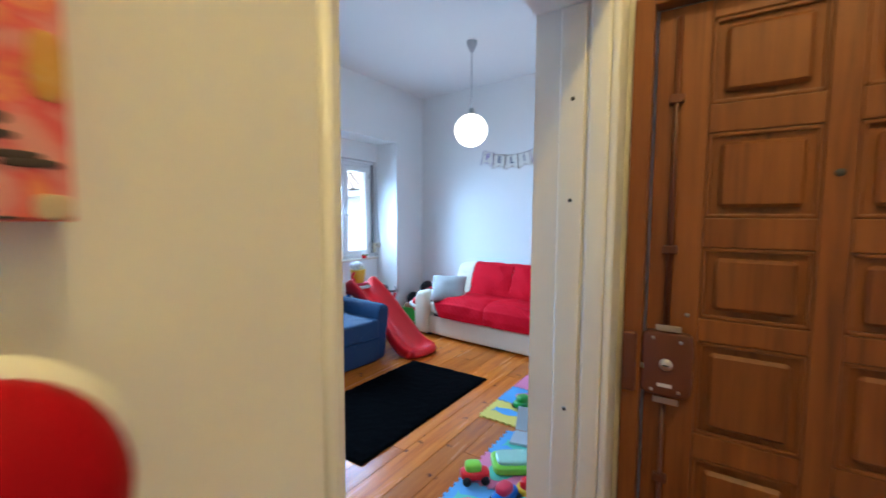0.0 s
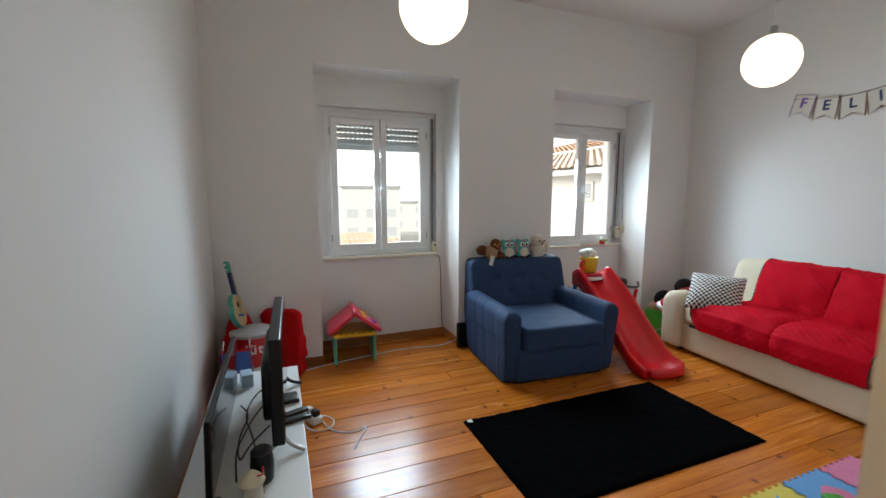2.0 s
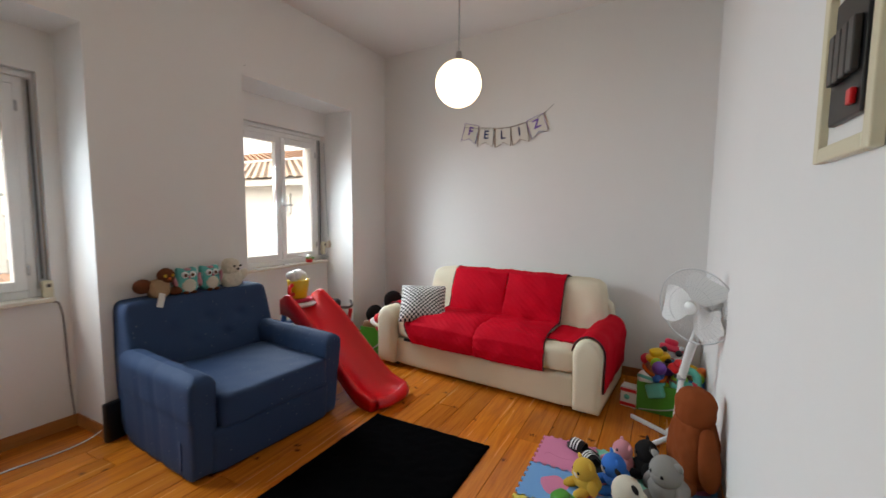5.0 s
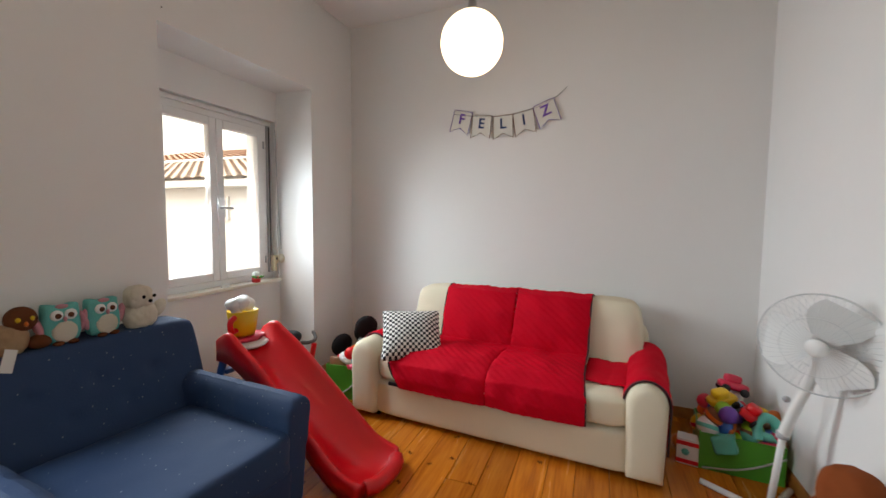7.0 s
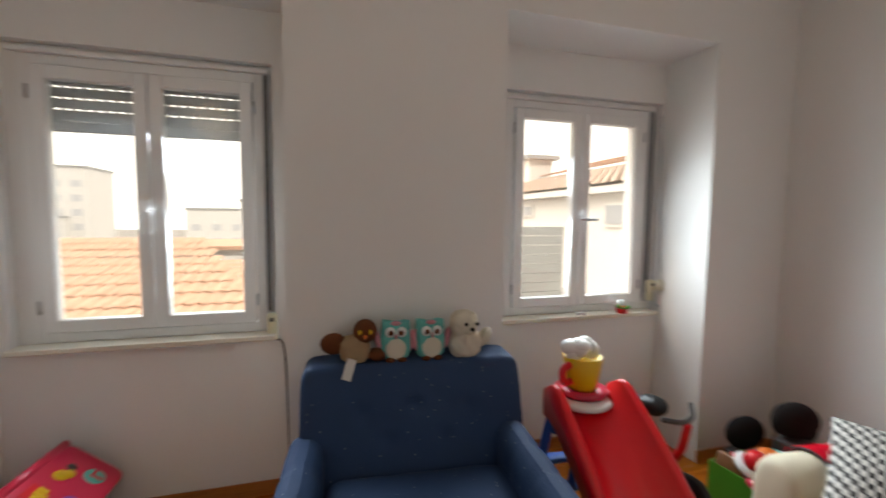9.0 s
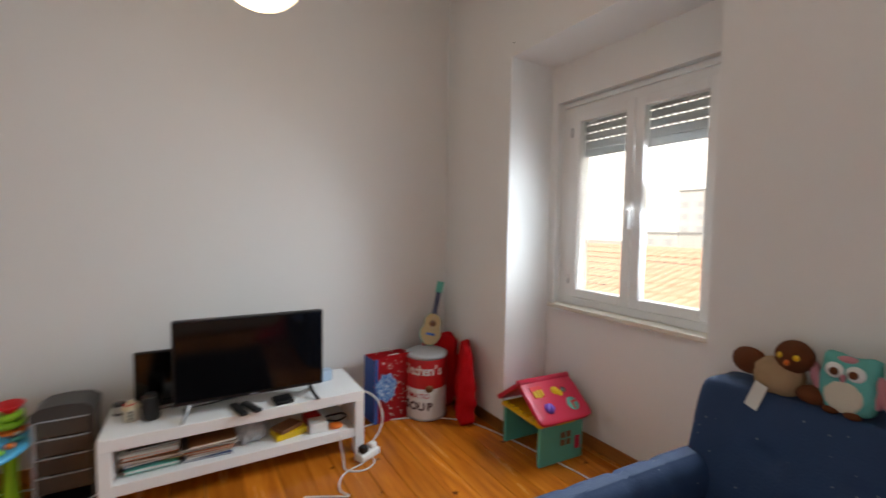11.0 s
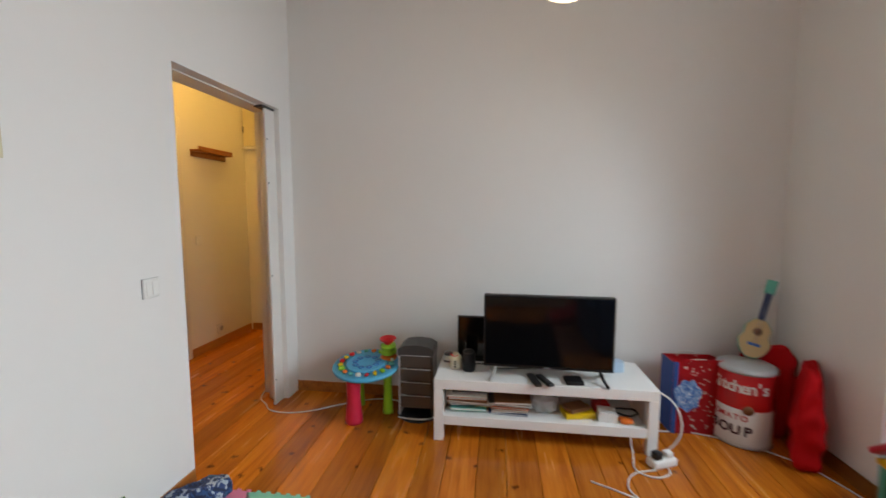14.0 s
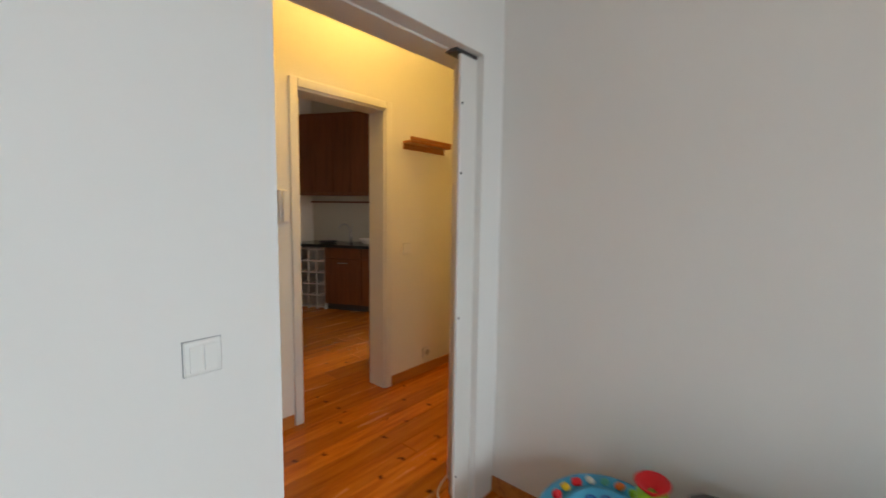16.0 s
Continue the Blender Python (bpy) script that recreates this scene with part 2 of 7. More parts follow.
REDF = material("quilted red fabric", (0.60, 0.003, 0.018), 0.75, vary=0.22, scale=9, fine=45, bump=0.6, spec=0.08)
DARKTRIM = material("dark binding tape", (0.05, 0.012, 0.015), 0.8, vary=0.1)
BLUEF = material("blue upholstery with pale flecks", (0.021, 0.050, 0.118), 0.72, vary=0.14, scale=4, fine=120, bump=0.3, spec=0.3)
RUGM = material("black shaggy pile", (0.0016, 0.0016, 0.002), 0.98, vary=0.5, scale=20, fine=240, bump=1.0, spec=0.02)
WIRE = material("white cable", (0.74, 0.72, 0.68), 0.45, vary=0.05)
WIREB = material("black cable", (0.02, 0.02, 0.02), 0.5, vary=0.1)
PLUSHB = material("brown plush", (0.15, 0.05, 0.022), 0.95, vary=0.3, fine=260, bump=1.0, spec=0.1)
PLUSHT = material("tan plush", (0.42, 0.28, 0.16), 0.95, vary=0.2, fine=260, bump=1.0, spec=0.1)
PLUSHTEAL = material("turquoise plush", (0.12, 0.46, 0.42), 0.95, vary=0.2, fine=200, bump=0.8, spec=0.1)
PLUSHPINK = material("pink plush", (0.62, 0.26, 0.3), 0.95, vary=0.2, fine=200, bump=0.8, spec=0.1)
PLUSHW = material("cream plush", (0.68, 0.62, 0.5), 0.95, vary=0.15, fine=260, bump=1.0, spec=0.1)
PLUSHG = material("grey plush", (0.3, 0.28, 0.26), 0.95, vary=0.2, fine=260, bump=1.0, spec=0.1)
PLUSHO = material("rust orange plush", (0.27, 0.065, 0.02), 0.95, vary=0.25, fine=220, bump=1.0, spec=0.1)
PLUSHK = material("black plush", (0.02, 0.018, 0.018), 0.95, vary=0.3, fine=220, bump=1.0, spec=0.1)
FOAMS = [material("%s foam" % c, v, 0.75, vary=0.07, fine=180, bump=0.25, spec=0.2) for c, v in (("pink", (0.68, 0.22, 0.36)), ("mint", (0.2, 0.56, 0.42)), ("blue", (0.16, 0.36, 0.66)), ("yellow", (0.74, 0.58, 0.12)))]
# Terracotta lightened: the glare washing out the roofs is in this colour
TILER = material("glare-washed terracotta roof tile", (0.60, 0.38, 0.27), 0.8, vary=0.3, scale=2.0, fine=9, bump=0.4)
TILEP = material("pale pinkish roof tile", (0.72, 0.57, 0.47), 0.85, vary=0.2, scale=2.0, fine=9, bump=0.3)
RENDERW = material("white rendered facade", (0.74, 0.73, 0.7), 0.85, vary=0.1, scale=0.7, fine=5, bump=0.2)
GREYM = material("grey corrugated sheet", (0.4, 0.41, 0.4), 0.6, vary=0.15, scale=2, bump=0.1)
# Mid grey for dark panes: the outdoor glare over them is painted in
GLAREWIN = material("glare-paled far window", (0.42, 0.44, 0.46), 0.15, vary=0.2, bump=0.0)
GROUNDM = material("pale street ground", (0.3, 0.29, 0.27), 0.9, vary=0.25, scale=0.4, fine=4)
# Facade lifted paler: distance haze is put into its colour
TOWN = material("distant haze-paled facade", (0.78, 0.77, 0.75), 0.9, vary=0.08, scale=0.3)
TILEW = material("cream kitchen tile", (0.6, 0.57, 0.48), 0.25, vary=0.06)
STONE = material("black stone worktop", (0.02, 0.02, 0.02), 0.15, vary=0.4, fine=140)
SOUPRED = material("red printed tin", (0.5, 0.012, 0.015), 0.35, vary=0.12, bump=0.02)
SOUPW = material("white printed tin", (0.68, 0.66, 0.63), 0.35, vary=0.06, bump=0.02)
GUITW = material("pale guitar wood", (0.62, 0.46, 0.24), 0.4, vary=0.1)
CANVAS = printed("pink and orange brushwork", ((0.66, 0.62, 0.52), (0.72, 0.25, 0.22), (0.70, 0.10, 0.10), (0.78, 0.30, 0.10), (0.70, 0.16, 0.14)), 34.0, False)
CANVASY = printed("ochre yellow brush stroke", ((0.62, 0.22, 0.06), (0.62, 0.34, 0.04), (0.60, 0.42, 0.18)), 60.0, False)
CANVASK = material("black brush stroke", (0.06, 0.04, 0.04), 0.7, vary=0.3)
CANVASP = printed("pale peach brush stroke", ((0.66, 0.30, 0.22), (0.60, 0.47, 0.30), (0.58, 0.48, 0.32), (0.62, 0.42, 0.26)), 50.0, False)


def flecked(m, colour, scale=26.0):
    """Add small pale woven flecks to a fabric."""
    n, l = m.node_tree.nodes, m.node_tree.links
    p = n["Principled BSDF"]
    old = p.inputs["Base Color"].links[0].from_socket
    tc, vor, near, mix = n.new("ShaderNodeTexCoord"), n.new("ShaderNodeTexVoronoi"), n.new("ShaderNodeMapRange"), n.new("ShaderNodeMix")
    vor.inputs["Scale"].default_value = scale
    l.new(tc.outputs["Object"], vor.inputs["Vector"])
    near.inputs["From Min"].default_value, near.inputs["From Max"].default_value = 0.07, 0.10
    near.inputs["To Min"].default_value, near.inputs["To Max"].default_value = 0.8, 0.0
    l.new(vor.outputs["Distance"], near.inputs["Value"])
    mix.data_type = "RGBA"
    l.new(near.outputs[0], mix.inputs["Factor"])
    l.new(old, mix.inputs["A"])
    mix.inputs["B"].default_value = (*colour, 1)
    l.new(mix.outputs["Result"], p.inputs["Base Color"])


flecked(BLUEF, (0.2, 0.25, 0.3))
CHECK = checked("black and white houndstooth", (0.75, 0.73, 0.68), (0.015, 0.015, 0.017), 0.0185)
JUNGLE = printed("printed jungle page", ((0.5, 0.48, 0.36), (0.24, 0.38, 0.06), (0.10, 0.25, 0.03), (0.03, 0.11, 0.02), (0.2, 0.36, 0.06), (0.42, 0.30, 0.16)), 17.0)
NAVYPRINT = printed("navy and grey printed cloth", ((0.35, 0.42, 0.5), (0.02, 0.05, 0.16), (0.01, 0.02, 0.06), (0.02, 0.07, 0.2), (0.04, 0.12, 0.2)), 26.0, True, 0.8)
BAGPRINT = printed("pale lettering on blue card", ((0.3, 0.5, 0.7), (0.03, 0.10, 0.34), (0.05, 0.2, 0.5), (0.55, 0.62, 0.7), (0.03, 0.10, 0.34)), 60.0)
MINTLID = material("clear mint plastic", (0.36, 0.55, 0.42), 0.12, vary=0.2, scale=20, bump=0.0)
OPAL = glow("lit opal glass", (1.0, 0.78, 0.50), 2.6)
PANE = glass("clear window glass", (0.97, 0.99, 0.985))
GRILLE = material("pale wire", (0.62, 0.63, 0.63), 0.35, vary=0.05, bump=0.0)
CLOTHRED = material("red cotton cloth", (0.5, 0.008, 0.012), 0.9, vary=0.25, scale=8, fine=120, bump=0.6, spec=0.1)
BAGBLUE = material("blue printed card", (0.025, 0.075, 0.27), 0.55, vary=0.2, fine=60, bump=0.05)
BAGRED = material("red printed card", (0.62, 0.012, 0.02), 0.5, vary=0.1, bump=0.03)


# ---- building helpers ----
def mesh_of(name, bm, mat, smooth=None):
    me = bpy.data.meshes.new(name)
    if smooth is not None:
        for f in bm.faces:
            f.smooth = smooth
    bm.to_mesh(me)
    bm.free()
    for m in (mat if isinstance(mat, (list, tuple)) else [mat]):
        me.materials.append(m)
    return me


def part(name, bm, mat, parent=None, label="", smooth=None, m=None):
    ob = new(name, mesh_of(name, bm, mat, smooth))
    if parent is not None:
        ob.parent = parent
    if m is not None:
        ob.matrix_basis = m
    if label:
        ob["label"] = label
    return ob


def thing(name, label, category, m=None, group="", kind=""):
    ob = new(name)
    ob.empty_display_size = 0.05
    if m is not None:
        ob.matrix_basis = m
    return tagged(ob, label, category, group, kind)


def single(name, bm, mat, label, category, m=None, group="", kind="", smooth=None):
    ob = part(name, bm, mat, None, "", smooth, m)
    return tagged(ob, label, category, group, kind)


def box(x0, x1, y0, y1, z0, z1, bevel=0.0, seg=2, bm=None):
    own = bmesh.new()
    bmesh.ops.create_cube(own, size=1, matrix=Matrix.Translation(((x0 + x1) / 2, (y0 + y1) / 2, (z0 + z1) / 2)) @ Matrix.Diagonal((abs(x1 - x0), abs(y1 - y0), abs(z1 - z0), 1)))
    if bevel:
        bmesh.ops.bevel(own, geom=own.edges[:], offset=bevel, segments=seg, affect="EDGES", profile=0.5)
        for f in own.faces:
            f.smooth = seg > 2
    return merged(bm, own)


def merged(bm, own, m=None):
    if m is not None:
        own.transform(m)
    if bm is None:
        return own
    me = bpy.data.meshes.new("tmp")
    own.to_mesh(me)
    own.free()
    bm.from_mesh(me)
    bpy.data.meshes.remove(me)
    return bm


def lathe(profile, seg=28, bm=None, m=None):
    """Turn (radius, height) pairs about z."""
    own = bmesh.new()
    rings = []
    for r, z in profile:
        if r < 1e-5:
            rings.append([own.verts.new((0, 0, z))])
        else:
            rings.append([own.verts.new((r * math.cos(2 * math.pi * i / seg), r * math.sin(2 * math.pi * i / seg), z)) for i in range(seg)])
    for a, b in zip(rings, rings[1:]):
        for i in range(seg):
            j = (i + 1) % seg
            if len(a) == 1 and len(b) == 1:
                continue
            if len(a) == 1:
                own.faces.new((a[0], b[i], b[j]))
            elif len(b) == 1:
                own.faces.new((a[i], a[j], b[0]))
            else:
                own.faces.new((a[i], a[j], b[j], b[i]))
    for f in own.faces:
        f.smooth = True
    bmesh.ops.recalc_face_normals(own, faces=own.faces[:])
    return merged(bm, own, m)


def ball(rx, ry, rz, seg=20, bm=None, m=None):
    own = bmesh.new()
    bmesh.ops.create_uvsphere(own, u_segments=seg, v_segments=max(8, seg * 2 // 3), radius=1, matrix=Matrix.Diagonal((rx, ry, rz, 1)))
    for f in own.faces:
        f.smooth = True
    return merged(bm, own, m)


def tube(points, radius, seg=8, bm=None, closed=False, smooth_path=3):
    pts = [Vector(p) for p in points]
    for _ in range(smooth_path if len(pts) > 2 else 0):
        out = [] if closed else [pts[0]]
        pairs = list(zip(pts, pts[1:] + ([pts[0]] if closed else [])))
        for a, b in pairs:
            out += [a * 0.75 + b * 0.25, a * 0.25 + b * 0.75]
        if not closed:
            out.append(pts[-1])
        pts = out
    own = bmesh.new()
    rings, side = [], None
    n = len(pts)
    for i, p in enumerate(pts):
        d = (pts[(i + 1) % n] - pts[i - 1]) if closed else (pts[min(i + 1, n - 1)] - pts[max(i - 1, 0)])
        d.normalize()
        if side is None:
            side = d.orthogonal().normalized()
        side = (side - d * side.dot(d)).normalized()
        up = d.cross(side)
        rings.append([own.verts.new(p + radius * (side * math.cos(2 * math.pi * k / seg) + up * math.sin(2 * math.pi * k / seg))) for k in range(seg)])
    for a, b in zip(rings, rings[1:] + ([rings[0]] if closed else [])):
        for k in range(seg):
            own.faces.new((a[k], a[(k + 1) % seg], b[(k + 1) % seg], b[k]))
    if not closed:
        own.faces.new(rings[0][::-1])
        own.faces.new(rings[-1])
    for f in own.faces:
        f.smooth = True
    bmesh.ops.recalc_face_normals(own, faces=own.faces[:])
    return merged(bm, own)


def plate(outline, z0, z1, bm=None, m=None, bevel=0.0):
    """A flat outline in x and y given thickness."""
    own = bmesh.new()
    f = own.faces.new([own.verts.new((x, y, z0)) for x, y in outline])
    got = bmesh.ops.extrude_face_region(own, geom=[f])
    bmesh.ops.translate(own, verts=[v for v in got["geom"] if isinstance(v, bmesh.types.BMVert)], vec=(0, 0, z1 - z0))
    bmesh.ops.recalc_face_normals(own, faces=own.faces[:])
    if bevel:
        bmesh.ops.bevel(own, geom=own.edges[:], offset=bevel, segments=2, affect="EDGES")
    return merged(bm, own, m)


def soft(sx, sy, sz, n=14, round_=3.2, wrinkle=0.0, seed=0.0, freq=7.0, bm=None, m=None, pinch=0.0):
    """A stuffed block of full size sx, sy, sz round its own centre."""
    own = bmesh.new()
    bmesh.ops.create_cube(own, size=2)
    bmesh.ops.subdivide_edges(own, edges=own.edges[:], cuts=n, use_grid_fill=True)
    for v in own.verts:
        c = v.co
        q = (abs(c.x) ** round_ + abs(c.y) ** round_ + abs(c.z) ** round_) ** (1 / round_)
        mx = max(abs(c.x), abs(c.y), abs(c.z))
        p = c * (mx / q)
        if pinch:
            p.y *= 1 - pinch * (p.x * p.x * p.x * p.x * 0.5 + p.z ** 4 * 0.5)
        w = wrinkle * noise.noise(Vector((p.x * sx, p.y * sy, p.z * sz)) * freq + Vector((seed, seed * 1.7, 0)))
        own_n = p.normalized()
        v.co = Vector((p.x * sx / 2, p.y * sy / 2, p.z * sz / 2)) + own_n * w
    for f in own.faces:
        f.smooth = True
    return merged(bm, own, m)


def slab(us, zs, hole, d0, d1, axis, bm=None):
    """A wall of cells: us along the wall, zs up, hole(i, j) tells an opening, d0 and d1 its two faces. axis: 'x' or 'y' is the wall's normal."""
    own = bmesh.new()
    cache = {}

    def v(i, j, d):
        if (i, j, d) not in cache:
            cache[i, j, d] = own.verts.new((d, us[i], zs[j]) if axis == "x" else (us[i], d, zs[j]))
        return cache[i, j, d]
    nu, nz = len(us) - 1, len(zs) - 1
    solid = lambda i, j: 0 <= i < nu and 0 <= j < nz and not hole(i, j)
    for i in range(nu):
        for j in range(nz):
            if not solid(i, j):
                continue
            for d in (d0, d1):
                own.faces.new((v(i, j, d), v(i + 1, j, d), v(i + 1, j + 1, d), v(i, j + 1, d)))
            for di, dj, a, b in ((-1, 0, (i, j), (i, j + 1)), (1, 0, (i + 1, j), (i + 1, j + 1)), (0, -1, (i, j), (i + 1, j)), (0, 1, (i, j + 1), (i + 1, j + 1))):
                if not solid(i + di, j + dj):
                    own.faces.new((v(*a, d0), v(*b, d0), v(*b, d1), v(*a, d1)))
    bmesh.ops.recalc_face_normals(own, faces=own.faces[:])
    return merged(bm, own)


def writing(name, text, size, mat, parent, m, depth=0.0008, label="", bold=0.0, shear=0.0):
    cu = bpy.data.curves.new("tmp_text", "FONT")
    cu.body, cu.size, cu.extrude, cu.offset, cu.shear = text, size, depth, bold, shear
    cu.align_x, cu.align_y = "CENTER", "CENTER"
    tmp = bpy.data.objects.new("tmp_text", cu)
    me = bpy.data.meshes.new_from_object(tmp)
    bpy.data.objects.remove(tmp)
    bpy.data.curves.remove(cu)
    me.name = name
    me.materials.append(mat)
    ob = new(name, me)
    ob.parent = parent
    ob.matrix_basis = m
    if label:
        ob["label"] = label
    return ob


# ---- the room's shell ----
XW, XD = -3.95, -0.655          # window wall and door wall, room faces
YT = 0.97                       # wall behind the television
YL, YR = 5.925, 5.655           # sofa wall at its window end and its door end
HC = 3.2
XH = -0.43                      # hall face of the door wall
XK = 0.64                       # hall wall with the kitchen door
OP0, OP1, OPZ = 1.125, 2.068, 2.055

XN = -4.318                     # back of the window niches
bm = slab([0.82, 1.755, 3.01, 4.03, 5.323, 6.2], [0, 2.47, HC], lambda i, j: i in (1, 3) and j == 0, XW, XN - 0.001, "x")
slab([0.82, 1.815, 2.925, 4.17, 5.305, 6.2], [0, 0.842, 2.222, HC], lambda i, j: i in (1, 3) and j == 1, XN, -4.373, "x", bm)
slab([0.82, 1.87, 2.875, 4.225, 5.24, 6.2], [0, 0.87, 2.18, HC], lambda i, j: i in (1, 3) and j == 1, -4.3731, -4.58, "x", bm)
single("wall_west", bm, WALL, "white plastered outer wall with two deep window niches", "wall", kind="structure")
single("wall_south", box(XW, -0.60, 0.80, YT, 0, HC), WALL, "white painted wall behind the television bench", "wall", kind="structure")
ang = math.atan2(YR - YL, XD - XW)
bm = bmesh.new()
n0 = [(-4.0, YL - 0.05 * math.tan(ang)), (XD + 0.1, YR + 0.1 * math.tan(ang)), (XD + 0.1, 6.2), (-4.0, 6.2)]
plate(n0, 0, HC, bm)
single("wall_north", bm, WALL, "white painted wall behind the red and cream sofa", "wall", kind="structure")
bm = slab([0.80, OP0, OP1, 6.2], [0, OPZ, HC], lambda i, j: i == 1 and j == 0, XD, -0.54, "x")
slab([0.80, 1.055, OP1, 6.2], [0, OPZ, HC], lambda i, j: i == 1 and j == 0, -0.5399, XH, "x", bm)
single("wall_east", bm, WALL, "white painted wall with an open doorway to the hall", "wall", kind="structure")
single("ceiling", box(-4.4, 4.0, -2.2, 6.2, HC, HC + 0.1), CEIL, "plain white painted ceiling", "ceiling", kind="structure")

# hall
single("wall_hall_west", box(-0.60, -0.428, -0.62, 0.80, 0, HC), WALL_HALL, "cream painted hall wall beside the doorway", "wall", kind="structure")
KD0, KD1, KDZ = 0.54, 1.25, 2.12
bm = slab([-0.62, KD0, KD1, 2.3], [0, KDZ, HC], lambda i, j: i == 1 and j == 0, XK, XK + 0.17, "x")
single("wall_hall_east", bm, WALL_HALL, "cream painted hall wall with the kitchen doorway", "wall", kind="structure")
single("wall_hall_south", box(-0.6, XK, -0.62, -0.47, 0, HC), WALL_HALL, "cream painted end wall of the hall", "wall", kind="structure")
bm = slab([XH + 0.002, -0.375, 0.53, XK], [0, 2.06, HC], lambda i, j: i == 1 and j == 0, 2.17, 2.36, "y")
single("wall_hall_north", bm, WALL_HALL, "cream painted wall round the entrance door", "wall", kind="structure")
single("wall_stair", box(-0.5, 0.7, 2.7, 2.8, 0, HC), WALL_HALL, "plain wall behind the entrance door", "wall", kind="structure")
# kitchen shell
single("wall_kitchen_south", box(0.81, 3.8, -2.1, -2.0, 0, HC), TILEW, "cream tiled kitchen wall behind the worktop", "wall", kind="structure")
single("wall_kitchen_east", box(3.9, 4.0, -2.0, 2.3, 0, HC), WALL_HALL, "cream painted far kitchen wall", "wall", kind="structure")
single("wall_kitchen_north", box(0.81, 3.9, 2.15, 2.3, 0, HC), WALL_HALL, "cream painted side wall of the kitchen", "wall", kind="structure")


def baseboard(x0, y0, x1, y1, h=0.075, t=0.014):
    """A wooden strip at the foot of a wall, to the left of the way from the first point to the second."""
    a, b = Vector((x0, y0, 0)), Vector((x1, y1, 0))
    d = (b - a).normalized()
    nrm = Vector((-d.y, d.x, 0)) * t
    own = bmesh.new()
    base = [own.verts.new(p) for p in (a, b, b + nrm, a + nrm)]
    top = [own.verts.new(p + Vector((0, 0, h))) for p in (a, b, b + nrm * 0.6, a + nrm * 0.6)]
    own.faces.new(base[::-1])
    own.faces.new(top)
    for i in range(4):
        own.faces.new((base[i], base[(i + 1) % 4], top[(i + 1) % 4], top[i]))
    bmesh.ops.recalc_face_normals(own, faces=own.faces[:])
    return single("baseboard", own, BASEW, "narrow varnished pine baseboard along the wall", "baseboard", kind="structure")


baseboard(XW, YT, XD, YT)
baseboard(XW, 1.755, XW, YT)
for p in ((XW, YT + 0.015, XW, 1.755), (XN, 1.755, XN, 3.01), (XW, 3.01, XW, 4.03), (XN, 4.03, XN, 5.323), (XW, 5.323, XW, YL)):
    baseboard(p[2], p[3], p[0], p[1])
baseboard(XN + 0.015, 1.755, XW, 1.755)
baseboard(XW, 3.01, XN + 0.015, 3.01)
baseboard(XD, YR, XW, YL)
baseboard(XD, OP1 + 0.01, XD, YR - 0.02)
baseboard(XK, -0.45, XK, KD0 - 0.06)
baseboard(XK, KD1 + 0.06, XK, 2.16)
baseboard(-0.42, -0.47, XK - 0.02, -0.47)
baseboard(XH, 1.0, XH, -0.45)

# doorway between room and hall
lin = thing("door_frame", "white painted timber lining of the open doorway, nicked and screwed", "door frame", kind="structure")
POST = 1.238
bm = box(-0.62, -0.600, OP0 - 0.002, POST, 0, 2.04, 0.006)
part("post", bm, PAINT, lin)
part("cover_strip", box(-0.599, -0.528, 1.0535, 1.155, 0, 2.04, 0.010, 3), PAINT, lin)
part("bead", tube([(-0.527, 1.145, 0.01), (-0.527, 1.145, 2.035)], 0.009, 12), PAINT, lin)
part("slit", box(-0.599, -0.5985, 1.1552, 1.1562, 0.02, 2.02), DGREY, lin, "dark narrow slit")
part("stop", box(-0.575, -0.50, OP1 - 0.012, OP1 + 0.002, 0, 2.05, 0.006, 3), PAINT, lin)
part("stop", box(-0.49, -0.433, OP1 - 0.018, OP1 + 0.002, 0, 2.05, 0.008, 3), PAINT, lin)
part("casing", box(XH - 0.002, XH + 0.02, OP1 - 0.012, 2.166, 0, 2.13, 0.006, 3), PAINT, lin)
part("track", box(-0.58, -0.50, OP0 + 0.03, OP1 - 0.03, OPZ - 0.006, OPZ + 0.003), PAINT, lin)
part("slot", box(-0.62, -0.56, OP0 + 0.001, POST + 0.03, 2.041, 2.054), DGREY, lin, "dark rail slot above the post")
for z in (0.18, 0.92, 1.55, 1.84):
    part("screw", lathe([(0, 0.003), (0.006, 0.002), (0.006, -0.002)], 10), DGREY, lin, m=pose(-0.6195, POST - 0.012, z, 0, -90, 0))
    part("screw", lathe([(0, 0.003), (0.006, 0.002), (0.006, -0.002)], 10), DGREY, lin, m=pose(-0.535, OP1 - 0.012, z - 0.05, 90, 0, 0))

# kitchen door frame
kf = thing("door_2", "open kitchen doorway with cream painted wooden frame", "doorway", kind="structure")
for y0, y1 in ((KD0 - 0.055, KD0), (KD1, KD1 + 0.055)):
    part("casing", box(XK - 0.018, XK + 0.001, y0, y1, 0, KDZ + 0.055, 0.005, 3), PAINT, kf)
part("casing", box(XK - 0.018, XK + 0.001, KD0, KD1, KDZ, KDZ + 0.055, 0.005, 3), PAINT, kf)
part("lining", box(XK + 0.002, XK + 0.168, KD0 - 0.001, KD0 + 0.012, 0, KDZ), PAINT, kf)
part("lining", box(XK + 0.002, XK + 0.168, KD1 - 0.012, KD1 + 0.001, 0, KDZ), PAINT, kf)
part("lining", box(XK + 0.002, XK + 0.168, KD0 + 0.012, KD1 - 0.012, KDZ - 0.012, KDZ + 0.001), PAINT, kf)


